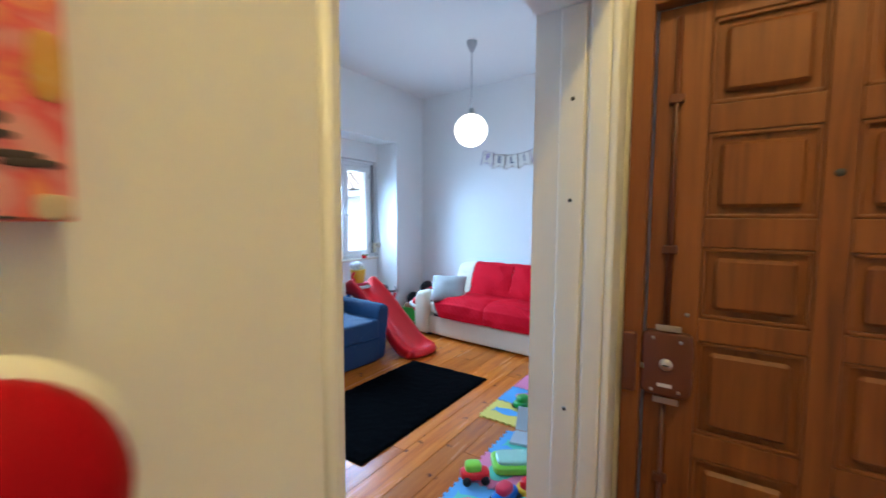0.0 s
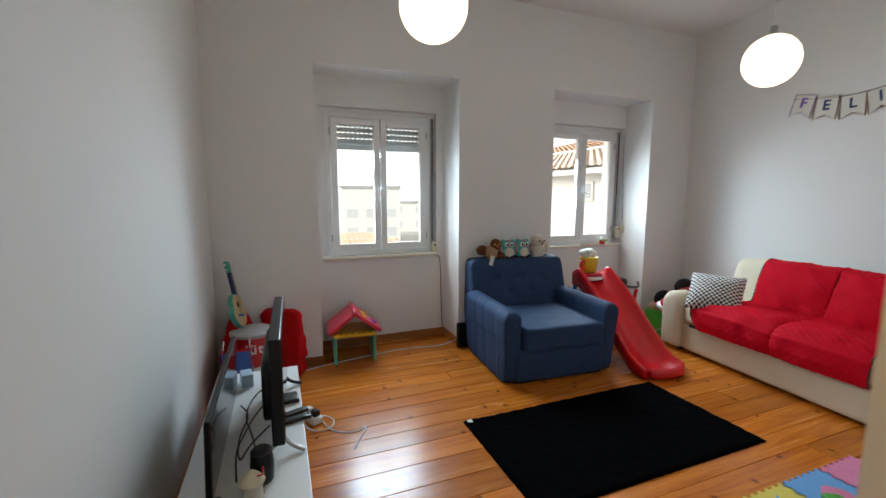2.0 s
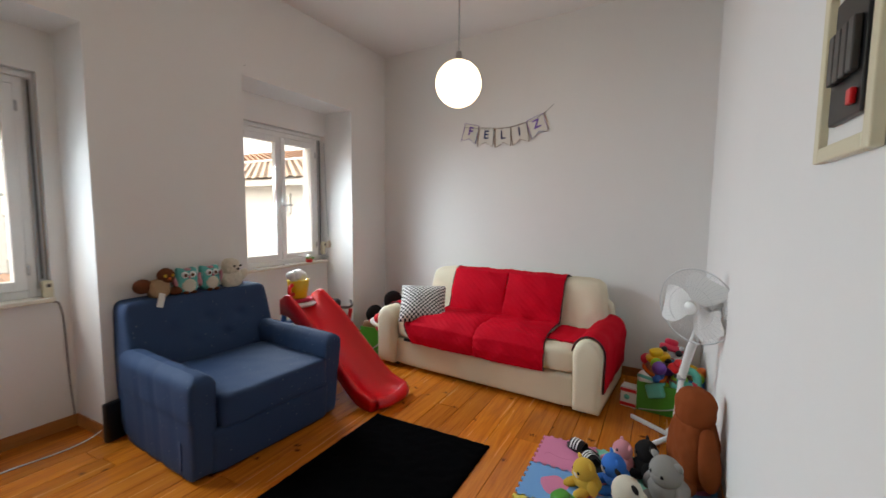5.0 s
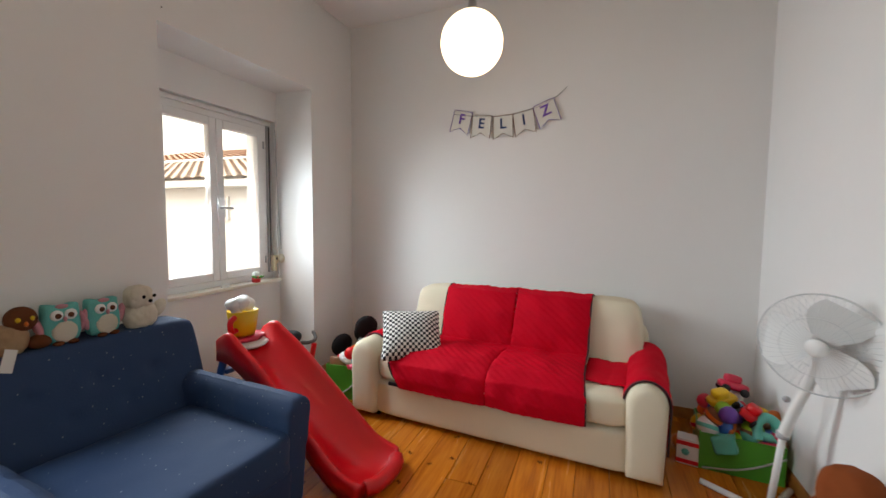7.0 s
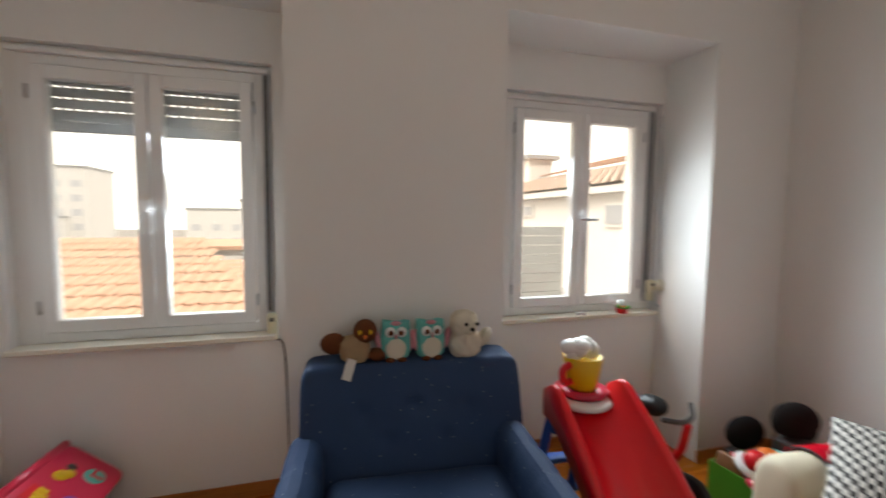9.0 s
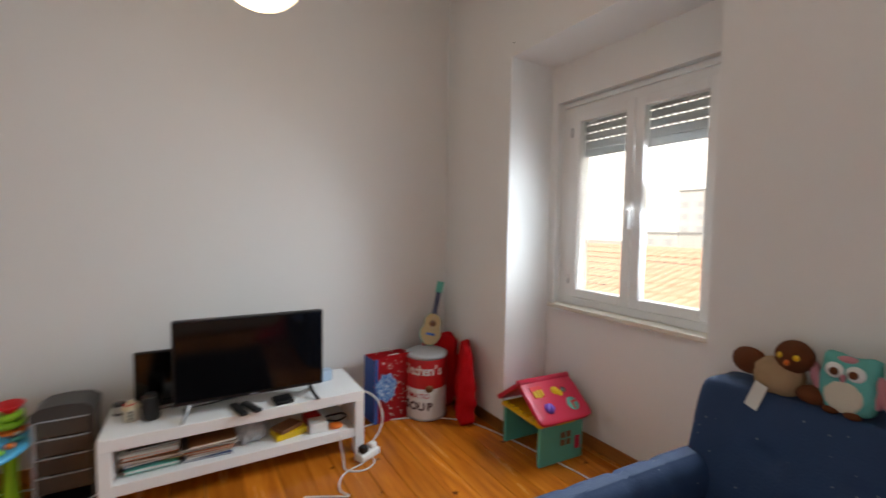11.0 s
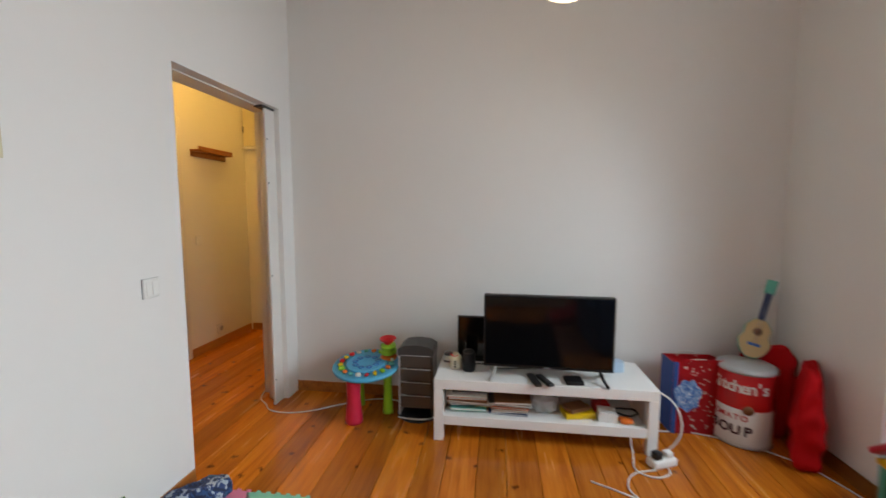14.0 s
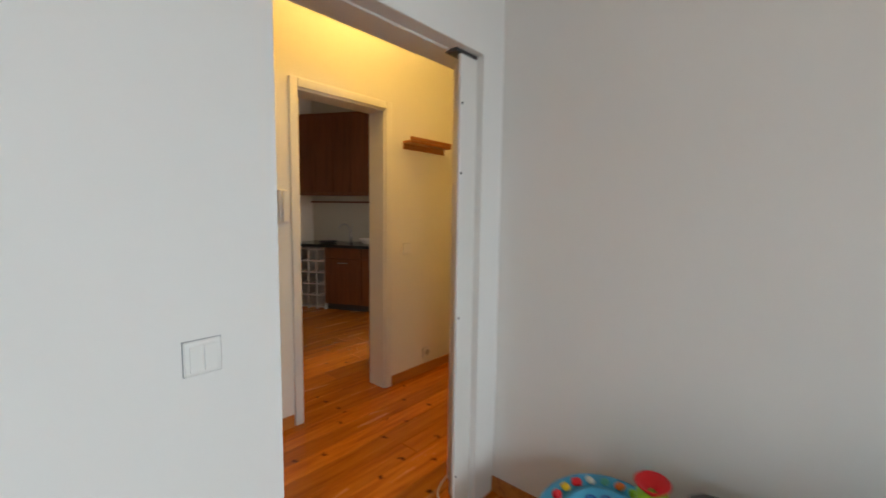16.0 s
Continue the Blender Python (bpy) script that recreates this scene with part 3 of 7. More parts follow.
# windows
def window(name, y0, y1, shutter, label, handle_side):
    w = thing(name, label, "window", kind="structure")
    z0, z1, x = 0.87, 2.18, -4.40
    f = 0.045
    bm = bmesh.new()
    for a in ((y0, y0 + f, z0, z1), (y1 - f, y1, z0, z1), (y0 + f, y1 - f, z0, z0 + f), (y0 + f, y1 - f, z1 - f, z1)):
        box(x - 0.03, x + 0.03, a[0], a[1], a[2], a[3], 0.004, 2, bm)
    part("window_frame", bm, PVC, w)
    mid = (y0 + y1) / 2
    for a, b in ((y0 + f + 0.004, mid - 0.002), (mid + 0.002, y1 - f - 0.004)):
        s, sx = 0.058, x + 0.022
        bm = bmesh.new()
        c, d = z0 + f + 0.004, z1 - f - 0.004
        for q in ((a, a + s, c, d), (b - s, b, c, d), (a + s, b - s, c, c + s), (a + s, b - s, d - s, d)):
            box(sx - 0.028, sx + 0.028, q[0], q[1], q[2], q[3], 0.006, 2, bm)
        sash = part("sash", bm, PVC, w)
        pane = part("pane", box(sx - 0.006, sx + 0.002, a + s - 0.005, b - s + 0.005, c + s - 0.005, d - s + 0.005), PANE, sash)
        pane.visible_shadow = False
        for z in (c + 0.12, d - 0.12):
            yy = a - 0.008 if a < mid - 0.3 else b + 0.008
            part("hinge", lathe([(0, 0.032), (0.007, 0.03), (0.007, -0.03), (0, -0.032)], 10), LGREY, sash, m=pose(x + 0.048, yy, z))
    h = part("handle", box(x + 0.05, x + 0.062, mid - 0.015, mid + 0.015, 1.39, 1.50, 0.005), PVC, w)
    if handle_side:
        part("lever", box(x + 0.075, x + 0.09, mid - 0.01, mid + 0.11, 1.46, 1.478, 0.005), LGREY, h)
    else:
        part("lever", box(x + 0.075, x + 0.095, mid - 0.011, mid + 0.011, 1.38, 1.49, 0.006), PVC, h)
    part("sill", box(-4.3725, -4.262, y0 - 0.054, y1 + 0.048, 0.8425, 0.868, 0.004), SILLM, w, "cream stone sill")
    part("outer_sill", box(-4.68, -4.43, y0, y1, 0.84, 0.868), SILLM, w)
    part("top_trim", box(-4.3725, -4.35, y0 - 0.03, y1 + 0.03, 2.182, 2.205, 0.003), PVC, w)
    guide = part("shutter_guide", box(-4.3725, -4.35, y1 + 0.003, y1 + 0.035, 0.92, 2.181, 0.003), LGREY, w)
    part("strap", box(-4.349, -4.346, y1 + 0.01, y1 + 0.024, 0.98, 2.17), DGREY, guide)
    if shutter:
        zt, hgt = 2.17, 0.052
        for k in range(6):
            za = zt - (k + 1) * hgt
            bm = bmesh.new()
            cols = 22
            if k in (1, 2, 3):
                box(-4.475, -4.465, y0 + 0.02, y1 - 0.02, za + 0.007, za + hgt - 0.001, 0.003, 2, bm)
                for c in range(cols):
                    ya = y0 + 0.02 + c * (y1 - y0 - 0.04) / cols
                    box(-4.473, -4.467, ya, ya + 0.016, za, za + 0.0075, 0, 2, bm)
            else:
                box(-4.475, -4.465, y0 + 0.02, y1 - 0.02, za, za + hgt - 0.001, 0.003, 2, bm)
            part("shutter_slat", bm, LGREY, w)
    return w


window("window_1", 1.87, 2.875, True, "white plastic double casement window with roller shutter slightly lowered", False)
window("window_2", 4.225, 5.24, False, "white plastic double casement window with roller shutter raised", True)
for y, z in ((2.90, 0.90), (5.268, 1.0)):
    s = thing("strap_winder", "yellowed plastic roller shutter strap winder box on the wall", "strap winder", group="strap winders")
    part("body", box(-4.349, -4.30, y - 0.02, y + 0.03, z - 0.07, z + 0.07, 0.012, 3), CREAMP, s)
    part("slot", box(-4.302, -4.298, y - 0.006, y + 0.016, z + 0.03, z + 0.05), DGREY, s)


# floor boards
single("floor", box(-4.4, 3.95, -2.05, 6.1, -0.12, -0.022), SUBFLOOR, "dark timber below the floor boards", "floor", kind="structure")
FLOOR = bpy.data.objects["floor"]


# ---- lamps ----
def pendant(x, y):
    t = thing("pendant_lamp", "lit white opal glass globe pendant lamp on a thin rod", "pendant lamp", pose(x, y, 0), "globe pendant lamps")
    part("canopy", lathe([(0, HC), (0.052, HC - 0.002), (0.05, HC - 0.03), (0.018, HC - 0.105), (0, HC - 0.11)]), LGREY, t, "grey conical ceiling cup")
    part("rod", tube([(0, 0, HC - 0.09), (0, 0, 2.5)], 0.006), LGREY, t)
    part("holder", lathe([(0, 2.55), (0.02, 2.545), (0.024, 2.492), (0.045, 2.486), (0.045, 2.476)]), SILVER, t)
    prof = [(0.164 * math.sin(math.pi * i / 24), 2.325 - 0.164 * math.cos(math.pi * i / 24)) for i in range(25)]
    part("globe", lathe(prof, 36), OPAL, t, "glowing opal glass globe")
    return t


pendant(-2.40, 2.19)
pendant(-2.318, 4.558)
hall_lamp = thing("ceiling_lamp", "small round hall ceiling lamp with warm light", "ceiling lamp", pose(0.12, 0.9, HC))
part("base", lathe([(0, 0), (0.1, 0), (0.1, -0.02), (0, -0.02)]), WHITEP, hall_lamp)
part("shade", lathe([(0.09, -0.02), (0.085, -0.05), (0.05, -0.075), (0, -0.085)]), glow("warm lamp glass", (1.0, 0.62, 0.17), 125.0), hall_lamp)

# ---- armchair ----
ac = thing("armchair", "wide dark blue fabric armchair with pale flecks and box arms", "armchair", pose(-3.86, 3.55, 0, 0, 0, -4.5) @ Matrix.Diagonal((0.965, 0.955, 0.985, 1)))


# local x forward, local y across
bm = soft(0.30, 1.0, 0.865, 40, 18.0, 0.003, 2.0)
bm.transform(Matrix.Translation((0.0, 0, 0.0)))
for v in bm.verts:
    k = (v.co.z + 0.43) / 0.86
    v.co.x = max(v.co.x - 0.17 * k + 0.05 * (1 - k), -0.21 + 0.02 * (1 - k))
    v.co.y *= 1.03 - 0.035 * k
    if v.co.x > -0.16:
        for yy, zz in ((-0.24, 0.24), (0.0, 0.25), (0.24, 0.24), (-0.12, 0.12), (0.12, 0.12)):
            v.co.x -= 0.022 * math.exp(-(((v.co.y - yy) / 0.035) ** 2 + ((v.co.z - zz) / 0.03) ** 2))
bm.transform(Matrix.Translation((0.12, 0, 0.43)))
part("backrest", bm, BLUEF, ac)
bm = soft(0.74, 0.76, 0.19, 20, 14.0, 0.006, 3.0)
bm.transform(Matrix.Translation((0.60, 0, 0.355)))
part("seat_cushion", bm, BLUEF, ac)
bm = soft(0.76, 0.84, 0.265, 16, 18.0)
for v in bm.verts:
    v.co.x += -0.03 * (0.13 - v.co.z) / 0.26 if v.co.x > 0 else 0
    for yy in (-0.2, 0.0, 0.2):
        if v.co.x > 0.3:
            v.co.x -= 0.006 * math.exp(-((v.co.y - yy) / 0.012) ** 2)
bm.transform(Matrix.Translation((0.575, -0.015, 0.139)))
part("base", bm, BLUEF, ac)
for s in (-1, 1):
    bm = soft(0.86, 0.15, 0.585, 26, 14.0)
    for v in bm.verts:
        k = (v.co.z + 0.2925) / 0.585
        if v.co.z > 0.2175:
            v.co.y *= math.sqrt(max(0.12, 1 - ((v.co.z - 0.2175) / 0.077) ** 2))
        v.co.y *= 0.86 + 0.2 * k
        if v.co.z > 0.05:
            v.co.y += s * 0.012 * k
        for xx in (-0.18, 0.02, 0.22):
            v.co.y -= (0.010 if v.co.y > 0 else -0.010) * math.exp(-((v.co.x - xx) / 0.016) ** 2)
            if v.co.z > 0.24:
                v.co.z -= 0.006 * math.exp(-((v.co.x - xx) / 0.012) ** 2)
        if v.co.x > 0.3:
            v.co.x += -0.05 * (1 - k)
    bm.transform(Matrix.Translation((0.53, s * 0.425 - (0.035 if s < 0 else 0.0), 0.298)))
    part("arm", bm, BLUEF, ac)
for sx in (0.1, 0.85):
    for sy in (-0.4, 0.4):
        part("foot", lathe([(0, 0.05), (0.028, 0.05), (0.022, 0.0), (0, 0)], 12), BLACKP, ac, m=pose(sx, sy, 0))

# ---- sofa ----
so = thing("sofa", "cream fabric two-seat sofa with red quilted covers", "sofa", pose(-2.235, 5.245, 0, 0, 0, -5.0))
# local x along the wall, local y to the wall, front at -0.48
bm = soft(1.74, 0.86, 0.25, 16, 14.0, 0.002, 1.0)
bm.transform(Matrix.Translation((0, 0.0, 0.145)))
for v in bm.verts:
    if v.co.y < -0.3:
        v.co.y += 0.008 * math.exp(-(v.co.x / 0.012) ** 2)
part("base", bm, CREAMF, so)
ARM_TOP, ARM_W, ARM_X = 0.545, 0.205, {-1: -0.915, 1: 0.885}


def arm_profile(n=30, grow=0.0):
    """Half-round topped section of a sofa arm, from the foot of one side over the top to the foot of the other: (x, z)."""
    w, zs = ARM_W / 2 + grow, ARM_TOP - 0.125
    out = [(-w + 0.012 * (1 - k / 8), 0.03 + (zs - 0.03) * k / 8) for k in range(8)]
    out += [(-w * math.cos(math.pi * k / n) * (1 + 0.03 * math.sin(math.pi * k / n)), zs + (0.125 + grow) * math.sin(math.pi * k / n)) for k in range(n + 1)]
    out += [(w - 0.012 * k / 8, zs - (zs - 0.03) * k / 8) for k in range(1, 9)]
    return out


for s in (-1, 1):
    bm = soft(0.84, 0.66, 0.20, 14, 6.0, 0.004, 2.0 + s)
    bm.transform(Matrix.Translation((s * 0.425, -0.12, 0.365)))
    part("seat_cushion", bm, CREAMF, so)
    bm = soft(0.86, 0.24, 0.52, 18, 6.5, 0.012, 5.0 + s)
    for v in bm.verts:
        v.co.y += 0.10 * (v.co.z + 0.26) / 0.52 - 0.03
        v.co.x *= 1 - 0.05 * max(0.0, v.co.z / 0.26)
    bm.transform(Matrix.Translation((s * 0.43, 0.26, 0.595)))
    part("back_cushion", bm, CREAMF, so)
    bm = bmesh.new()
    rings = []
    for y, k in ((-0.475, 0.55), (-0.472, 0.74), (-0.462, 0.88), (-0.445, 0.96), (-0.42, 1.0), (-0.2, 1.0), (0.1, 1.0), (0.4, 1.0), (0.44, 0.95), (0.45, 0.8)):
        rings.append([bm.verts.new((x * k, y + 0.02 * (z - 0.3), 0.28 + (z - 0.28) * (0.5 + 0.5 * k) + 0.004 * noise.noise(Vector((x * 9, y * 9, z * 9))))) for x, z in arm_profile()])
    for a, b in zip(rings, rings[1:]):
        for q in range(len(a)):
            bm.faces.new((a[q], a[(q + 1) % len(a)], b[(q + 1) % len(a)], b[q]))
    bm.faces.new(rings[0][::-1])
    bm.faces.new(rings[-1])
    bmesh.ops.recalc_face_normals(bm, faces=bm.faces[:])
    bm.transform(Matrix.Translation((ARM_X[s], 0, 0)))
    part("arm", bm, CREAMF, so, smooth=True)
bm = soft(1.80, 0.14, 0.66, 12, 8.0)
bm.transform(Matrix.Translation((0, 0.41, 0.38)))
part("back_frame", bm, CREAMF, so)
part("strap", box(-0.70, -0.56, -0.462, -0.445, 0.262, 0.285, 0.004), BLACKP, so)
for sx in (-0.85, 0.85):
    for sy in (-0.36, 0.36):
        part("foot", box(sx - 0.03, sx + 0.03, sy - 0.03, sy + 0.03, 0, 0.035), BLACKP, so)


def draped(rows, cols, shape, thick, wrinkle, seed):
    """A cloth from shape(u, v), with thickness towards the sofa."""
    own = bmesh.new()
    grid = [[own.verts.new(shape(i / cols, j / rows)) for i in range(cols + 1)] for j in range(rows + 1)]
    for j in range(rows):
        for i in range(cols):
            own.faces.new((grid[j][i], grid[j][i + 1], grid[j + 1][i + 1], grid[j + 1][i]))
    bmesh.ops.recalc_face_normals(own, faces=own.faces[:])
    own.normal_update()
    base = {v: (v.co.copy(), v.normal.copy()) for v in own.verts}
    for v, (c, nrm) in base.items():
        q = 0.0055 * abs(math.sin((c.x + c.z + c.y) * 50)) * (0.5 + 0.5 * abs(math.sin((c.x - c.z - c.y) * 50)))
        v.co = c + nrm * (wrinkle * noise.noise(c * 8 + Vector((seed, 0, 0))) + wrinkle * 0.6 * (1 - 2 * abs(noise.noise(Vector((c.x * 5 + c.z * 3, c.y * 3, c.z * 4 - c.x * 2 + seed))))) + q)
        v.co.z = max(v.co.z, 0.01)
    got = bmesh.ops.solidify(own, geom=own.faces[:], thickness=thick)
    for f in own.faces:
        f.smooth = True
    return own


def seat_cover_path(v):
    """From the top of the back down over the seat and its front edge: (y, z)."""
    pts = [(0.40, 0.83), (0.30, 0.862), (0.215, 0.84), (0.15, 0.70), (0.115, 0.56), (0.085, 0.478), (-0.10, 0.488), (-0.28, 0.480), (-0.40, 0.455), (-0.462, 0.40), (-0.476, 0.33), (-0.466, 0.26)]
    k = v * (len(pts) - 1)
    i = min(int(k), len(pts) - 2)
    f = k - i
    f = f * f * (3 - 2 * f) * 0.4 + f * 0.6
    return [pts[i][c] * (1 - f) + pts[i + 1][c] * f for c in (0, 1)]


cover = thing("sofa_cover", "creased red quilted cover with dark binding over the sofa", "sofa cover", so.matrix_basis.copy())
for s, x0, x1, v0 in ((-1, -0.56, 0.0, 0.0), (1, 0.004, 0.53, 0.0)):
    def shape(u, v, x0=x0, x1=x1, s=s):
        y, z = seat_cover_path(v)
        lean = 0.0
        if s < 0 and v > 0.55:
            lean = 0.10 * (1 - u) * (v - 0.55)
        xx = x0 + (x1 - x0) * u
        if s < 0 and v > 0.5:
            xx = (x0 - 0.14 * min(1, (v - 0.5) * 4) * (1 - max(0, v - 0.82) * 4)) + (x1 - (x0 - 0.14 * min(1, (v - 0.5) * 4) * (1 - max(0, v - 0.82) * 4))) * u
        if s > 0 and v > 0.5:
            xx += 0.055 * u * min(1, (v - 0.5) * 3)
        puff = max(0.0, math.sin(math.pi * u)) ** 0.5
        low = math.sin(math.pi * min(1.0, max(0.0, (v - 0.5) / 0.42)))
        high = math.sin(math.pi * min(1.0, max(0.0, v / 0.5)))
        return (xx, y - 0.035 * puff * high - (0.02 * puff if v > 0.8 else 0.0), z + 0.01 + 0.035 * puff * low)
    c = part("panel", draped(150, 64, shape, 0.008, 0.010, s * 3.0), REDF, cover)
    edge = [shape(0.0 if s < 0 else 1.0, k / 20) for k in range(21)]
    part("binding", tube([(p[0], p[1] - 0.006, p[2] + 0.004) for p in edge], 0.006, smooth_path=1), DARKTRIM, c)
for s in (-1, 1):
    ac_ = thing("arm_cover", "red quilted cover with dark binding draped over a sofa arm", "sofa cover", so.matrix_basis.copy(), "sofa arm covers")

    def shape(u, v, s=s):
        prof = arm_profile(30, 0.012)[(2 if s < 0 else 7):(42 if s < 0 else 44)]
        k = max(0.0, min(1.0, v)) * (len(prof) - 1)
        i = min(int(k), len(prof) - 2)
        x, z = (prof[i][c] + (prof[i + 1][c] - prof[i][c]) * (k - i) for c in (0, 1))
        y0 = -0.41 if s > 0 else -0.30
        return (ARM_X[s] + s * x, y0 + (0.36 - y0) * u + 0.02 * (z - 0.3), z)
    p_ = part("panel", draped(30, 16, shape, 0.008, 0.006, 9.0 + s), REDF, ac_)
    part("binding", tube([shape(0.0, k / 16) for k in range(17)], 0.006, smooth_path=1), DARKTRIM, p_)
flap = thing("seat_cover", "red quilted cloth lying beside the sofa seat", "sofa cover", so.matrix_basis.copy())
part("panel", draped(12, 12, lambda u, v: (0.54 + 0.25 * u, 0.10 - 0.42 * v, 0.474 + 0.004 * math.sin(9 * u)), 0.006, 0.005, 2.0), REDF, flap)

pil = thing("cushion", "square black and white houndstooth cushion leaning on the sofa", "cushion", pose(-2.877, 5.02, 0.58, -48, 1, 28) @ Matrix.Diagonal((1.05, 1.0, 1.06, 1)))
bm = soft(0.40, 0.15, 0.38, 20, 40.0, 0.0, 1.0)
for v in bm.verts:
    u, w = abs(v.co.x) / 0.2, abs(v.co.z) / 0.19
    v.co.y *= 0.06 + 0.94 * (max(0, 1 - u ** 3) * max(0, 1 - w ** 3)) ** 0.6
    v.co.x *= 1 - 0.05 * (1 - w * w)
    v.co.z *= 1 - 0.05 * (1 - u * u)
    v.co.y += 0.008 * noise.noise(v.co * 9)
part("body", bm, CHECK, pil)

# ---- rug ----
rg = bmesh.new()
nx, ny = 60, 104
RX0, RX1, RY0, RY1 = -2.675, -1.835, 2.49, 4.06
vs = [[rg.verts.new((RX0 + (RX1 - RX0) * i / nx, RY0 + (RY1 - RY0) * j / ny, 0.016 + 0.006 * noise.noise(Vector((i * 0.31, j * 0.31, 0))) + 0.003 * noise.noise(Vector((i * 1.7, j * 1.7, 4))))) for j in range(ny + 1)] for i in range(nx + 1)]
for i in range(nx + 1):
    for j in range(ny + 1):
        if i in (0, nx) or j in (0, ny):
            vs[i][j].co += Vector((0.006 * noise.noise(Vector((i * 0.6, j * 0.6, 9))), 0.006 * noise.noise(Vector((i * 0.6, j * 0.6, 2))), 0))
            vs[i][j].co.z = 0.004
for i in range(nx):
    for j in range(ny):
        rg.faces.new((vs[i][j], vs[i + 1][j], vs[i + 1][j + 1], vs[i][j + 1]))
edge = bmesh.ops.extrude_edge_only(rg, edges=[e for e in rg.edges if e.is_boundary])
for v in edge["geom"]:
    if isinstance(v, bmesh.types.BMVert):
        v.co.z = 0.0005
rugo = thing("rug", "black shaggy rectangular rug with a white corner tag on the floor", "rug")
part("rug_surface", rg, RUGM, rugo, smooth=True)
part("tag", box(-2.655, -2.625, 2.505, 2.535, 0.021, 0.024), PAPER, rugo, "small white tag", m=pose(0, 0, 0))

# ---- television bench and what is on it ----
be = thing("tv_bench", "low white lacquered television bench with one open shelf", "tv bench")
BX0, BX1, BY0, BY1 = -3.055, -1.79, 1.085, 1.525
part("top", box(BX0, BX1, BY0, BY1, 0.318, 0.378, 0.003), WHITE, be)
for px in (BX0, BX1 - 0.055):
    for py in (BY0, BY1 - 0.055):
        part("leg", box(px, px + 0.055, py, py + 0.055, 0, 0.3175, 0.002), WHITE, be)
part("shelf", box(BX0 + 0.056, BX1 - 0.056, BY0 + 0.004, BY1 - 0.004, 0.10, 0.155, 0.002), WHITE, be)
for px in (BX0, BX1 - 0.02):
    part("end_panel", box(px + 0.002, px + 0.018, BY0 + 0.056, BY1 - 0.056, 0.1, 0.317), WHITE, be)
part("back_panel", box(BX0 + 0.056, BX1 - 0.056, BY0 + 0.003, BY0 + 0.012, 0.156, 0.317), WHITE, be)

tv = thing("television", "black flat-screen television switched off, standing on the white bench", "television", pose(-2.45, 1.44, 0.378, 0, 0, -1.5))
part("casing", box(-0.372, 0.372, -0.035, 0.012, 0.065, 0.50, 0.006), BLACKP, tv)
part("back_bulge", soft(0.56, 0.06, 0.26, 8, 8.0, m=Matrix.Translation((0, -0.045, 0.24))), BLACKP, tv)
part("screen", box(-0.36, 0.36, 0.0125, 0.0145, 0.085, 0.49), BLACKG, tv, "glossy dark screen")
part("mark", box(-0.02, 0.02, 0.0125, 0.0142, 0.071, 0.077), LGREY, tv)
for s in (-1, 1):
    bm = tube([(s * 0.30, 0.0, 0.07), (s * 0.31, 0.03, 0.03), (s * 0.33, 0.085, 0.006)], 0.009, smooth_path=2)
    tube([(s * 0.30, 0.0, 0.07), (s * 0.31, -0.03, 0.03), (s * 0.33, -0.10, 0.006)], 0.009, bm=bm, smooth_path=2)
    part("foot", bm, SILVER if s > 0 else BLACKP, tv)
mo = thing("monitor", "wide thin black screen standing behind the television", "monitor", pose(-2.36, 1.205, 0.379, -2, 0, 0))
part("casing", box(-0.46, 0.46, -0.02, 0.0, 0.0, 0.305, 0.004), BLACKP, mo)
part("screen", box(-0.45, 0.45, 0.0003, 0.002, 0.012, 0.295), BLACKG, mo)
sp = thing("speaker", "small black cylindrical speaker on the television bench", "speaker", pose(-1.985, 1.36, 0.378))
part("body", lathe([(0, 0), (0.034, 0), (0.04, 0.01), (0.042, 0.07), (0.036, 0.12), (0.025, 0.132), (0, 0.134)]), BLACKP, sp)
part("ring", lathe([(0.037, 0.115), (0.039, 0.118), (0.036, 0.122)]), DGREY, sp)
mug = thing("pot_house", "small cream ceramic house-shaped pot with red string", "ornament", pose(-1.90, 1.33, 0.378))
part("body", lathe([(0, 0), (0.034, 0), (0.038, 0.02), (0.036, 0.06), (0.03, 0.066), (0.0, 0.066)], 18), PLUSHW, mug)
part("roof", lathe([(0.044, 0.064), (0.03, 0.082), (0.012, 0.10), (0, 0.104)], 18), CREAMP, mug)
for k in range(3):
    part("window", box(-0.008, 0.008, 0.034, 0.039, 0.015 + k * 0.016, 0.025 + k * 0.016), DGREY, mug)
part("string", tube([(0.02, 0.02, 0.09), (0.03, 0.035, 0.10), (0.01, 0.04, 0.085), (-0.02, 0.035, 0.095)], 0.003), RED, mug)
tin = thing("tin", "small dark round tin with a pale label on the bench", "tin", pose(-1.84, 1.22, 0.378))
part("body", lathe([(0, 0), (0.03, 0), (0.03, 0.055), (0.026, 0.06), (0, 0.06)], 18), DGREY, tin)
part("label", lathe([(0.0305, 0.012), (0.0305, 0.045)], 18), PAPER, tin)
for k, (x, y, r, ln) in enumerate(((-2.375, 1.475, 14, 0.17), (-2.435, 1.472, 22, 0.16))):
    rc = thing("remote_control", "black plastic remote control lying on the white bench", "remote control", pose(x, y, 0.378, 0, 0, r), "remote controls")
    part("body", box(-0.021, 0.021, -ln / 2, ln / 2, 0.0, 0.017, 0.006, 3), BLACKP, rc)
    bm = bmesh.new()
    for i in range(3):
        for j in range(7):
            box(-0.014 + i * 0.011, -0.008 + i * 0.011, -ln / 2 + 0.02 + j * 0.018, -ln / 2 + 0.03 + j * 0.018, 0.0165, 0.0185, 0, 1, bm)
    part("keypad", bm, DGREY, rc)
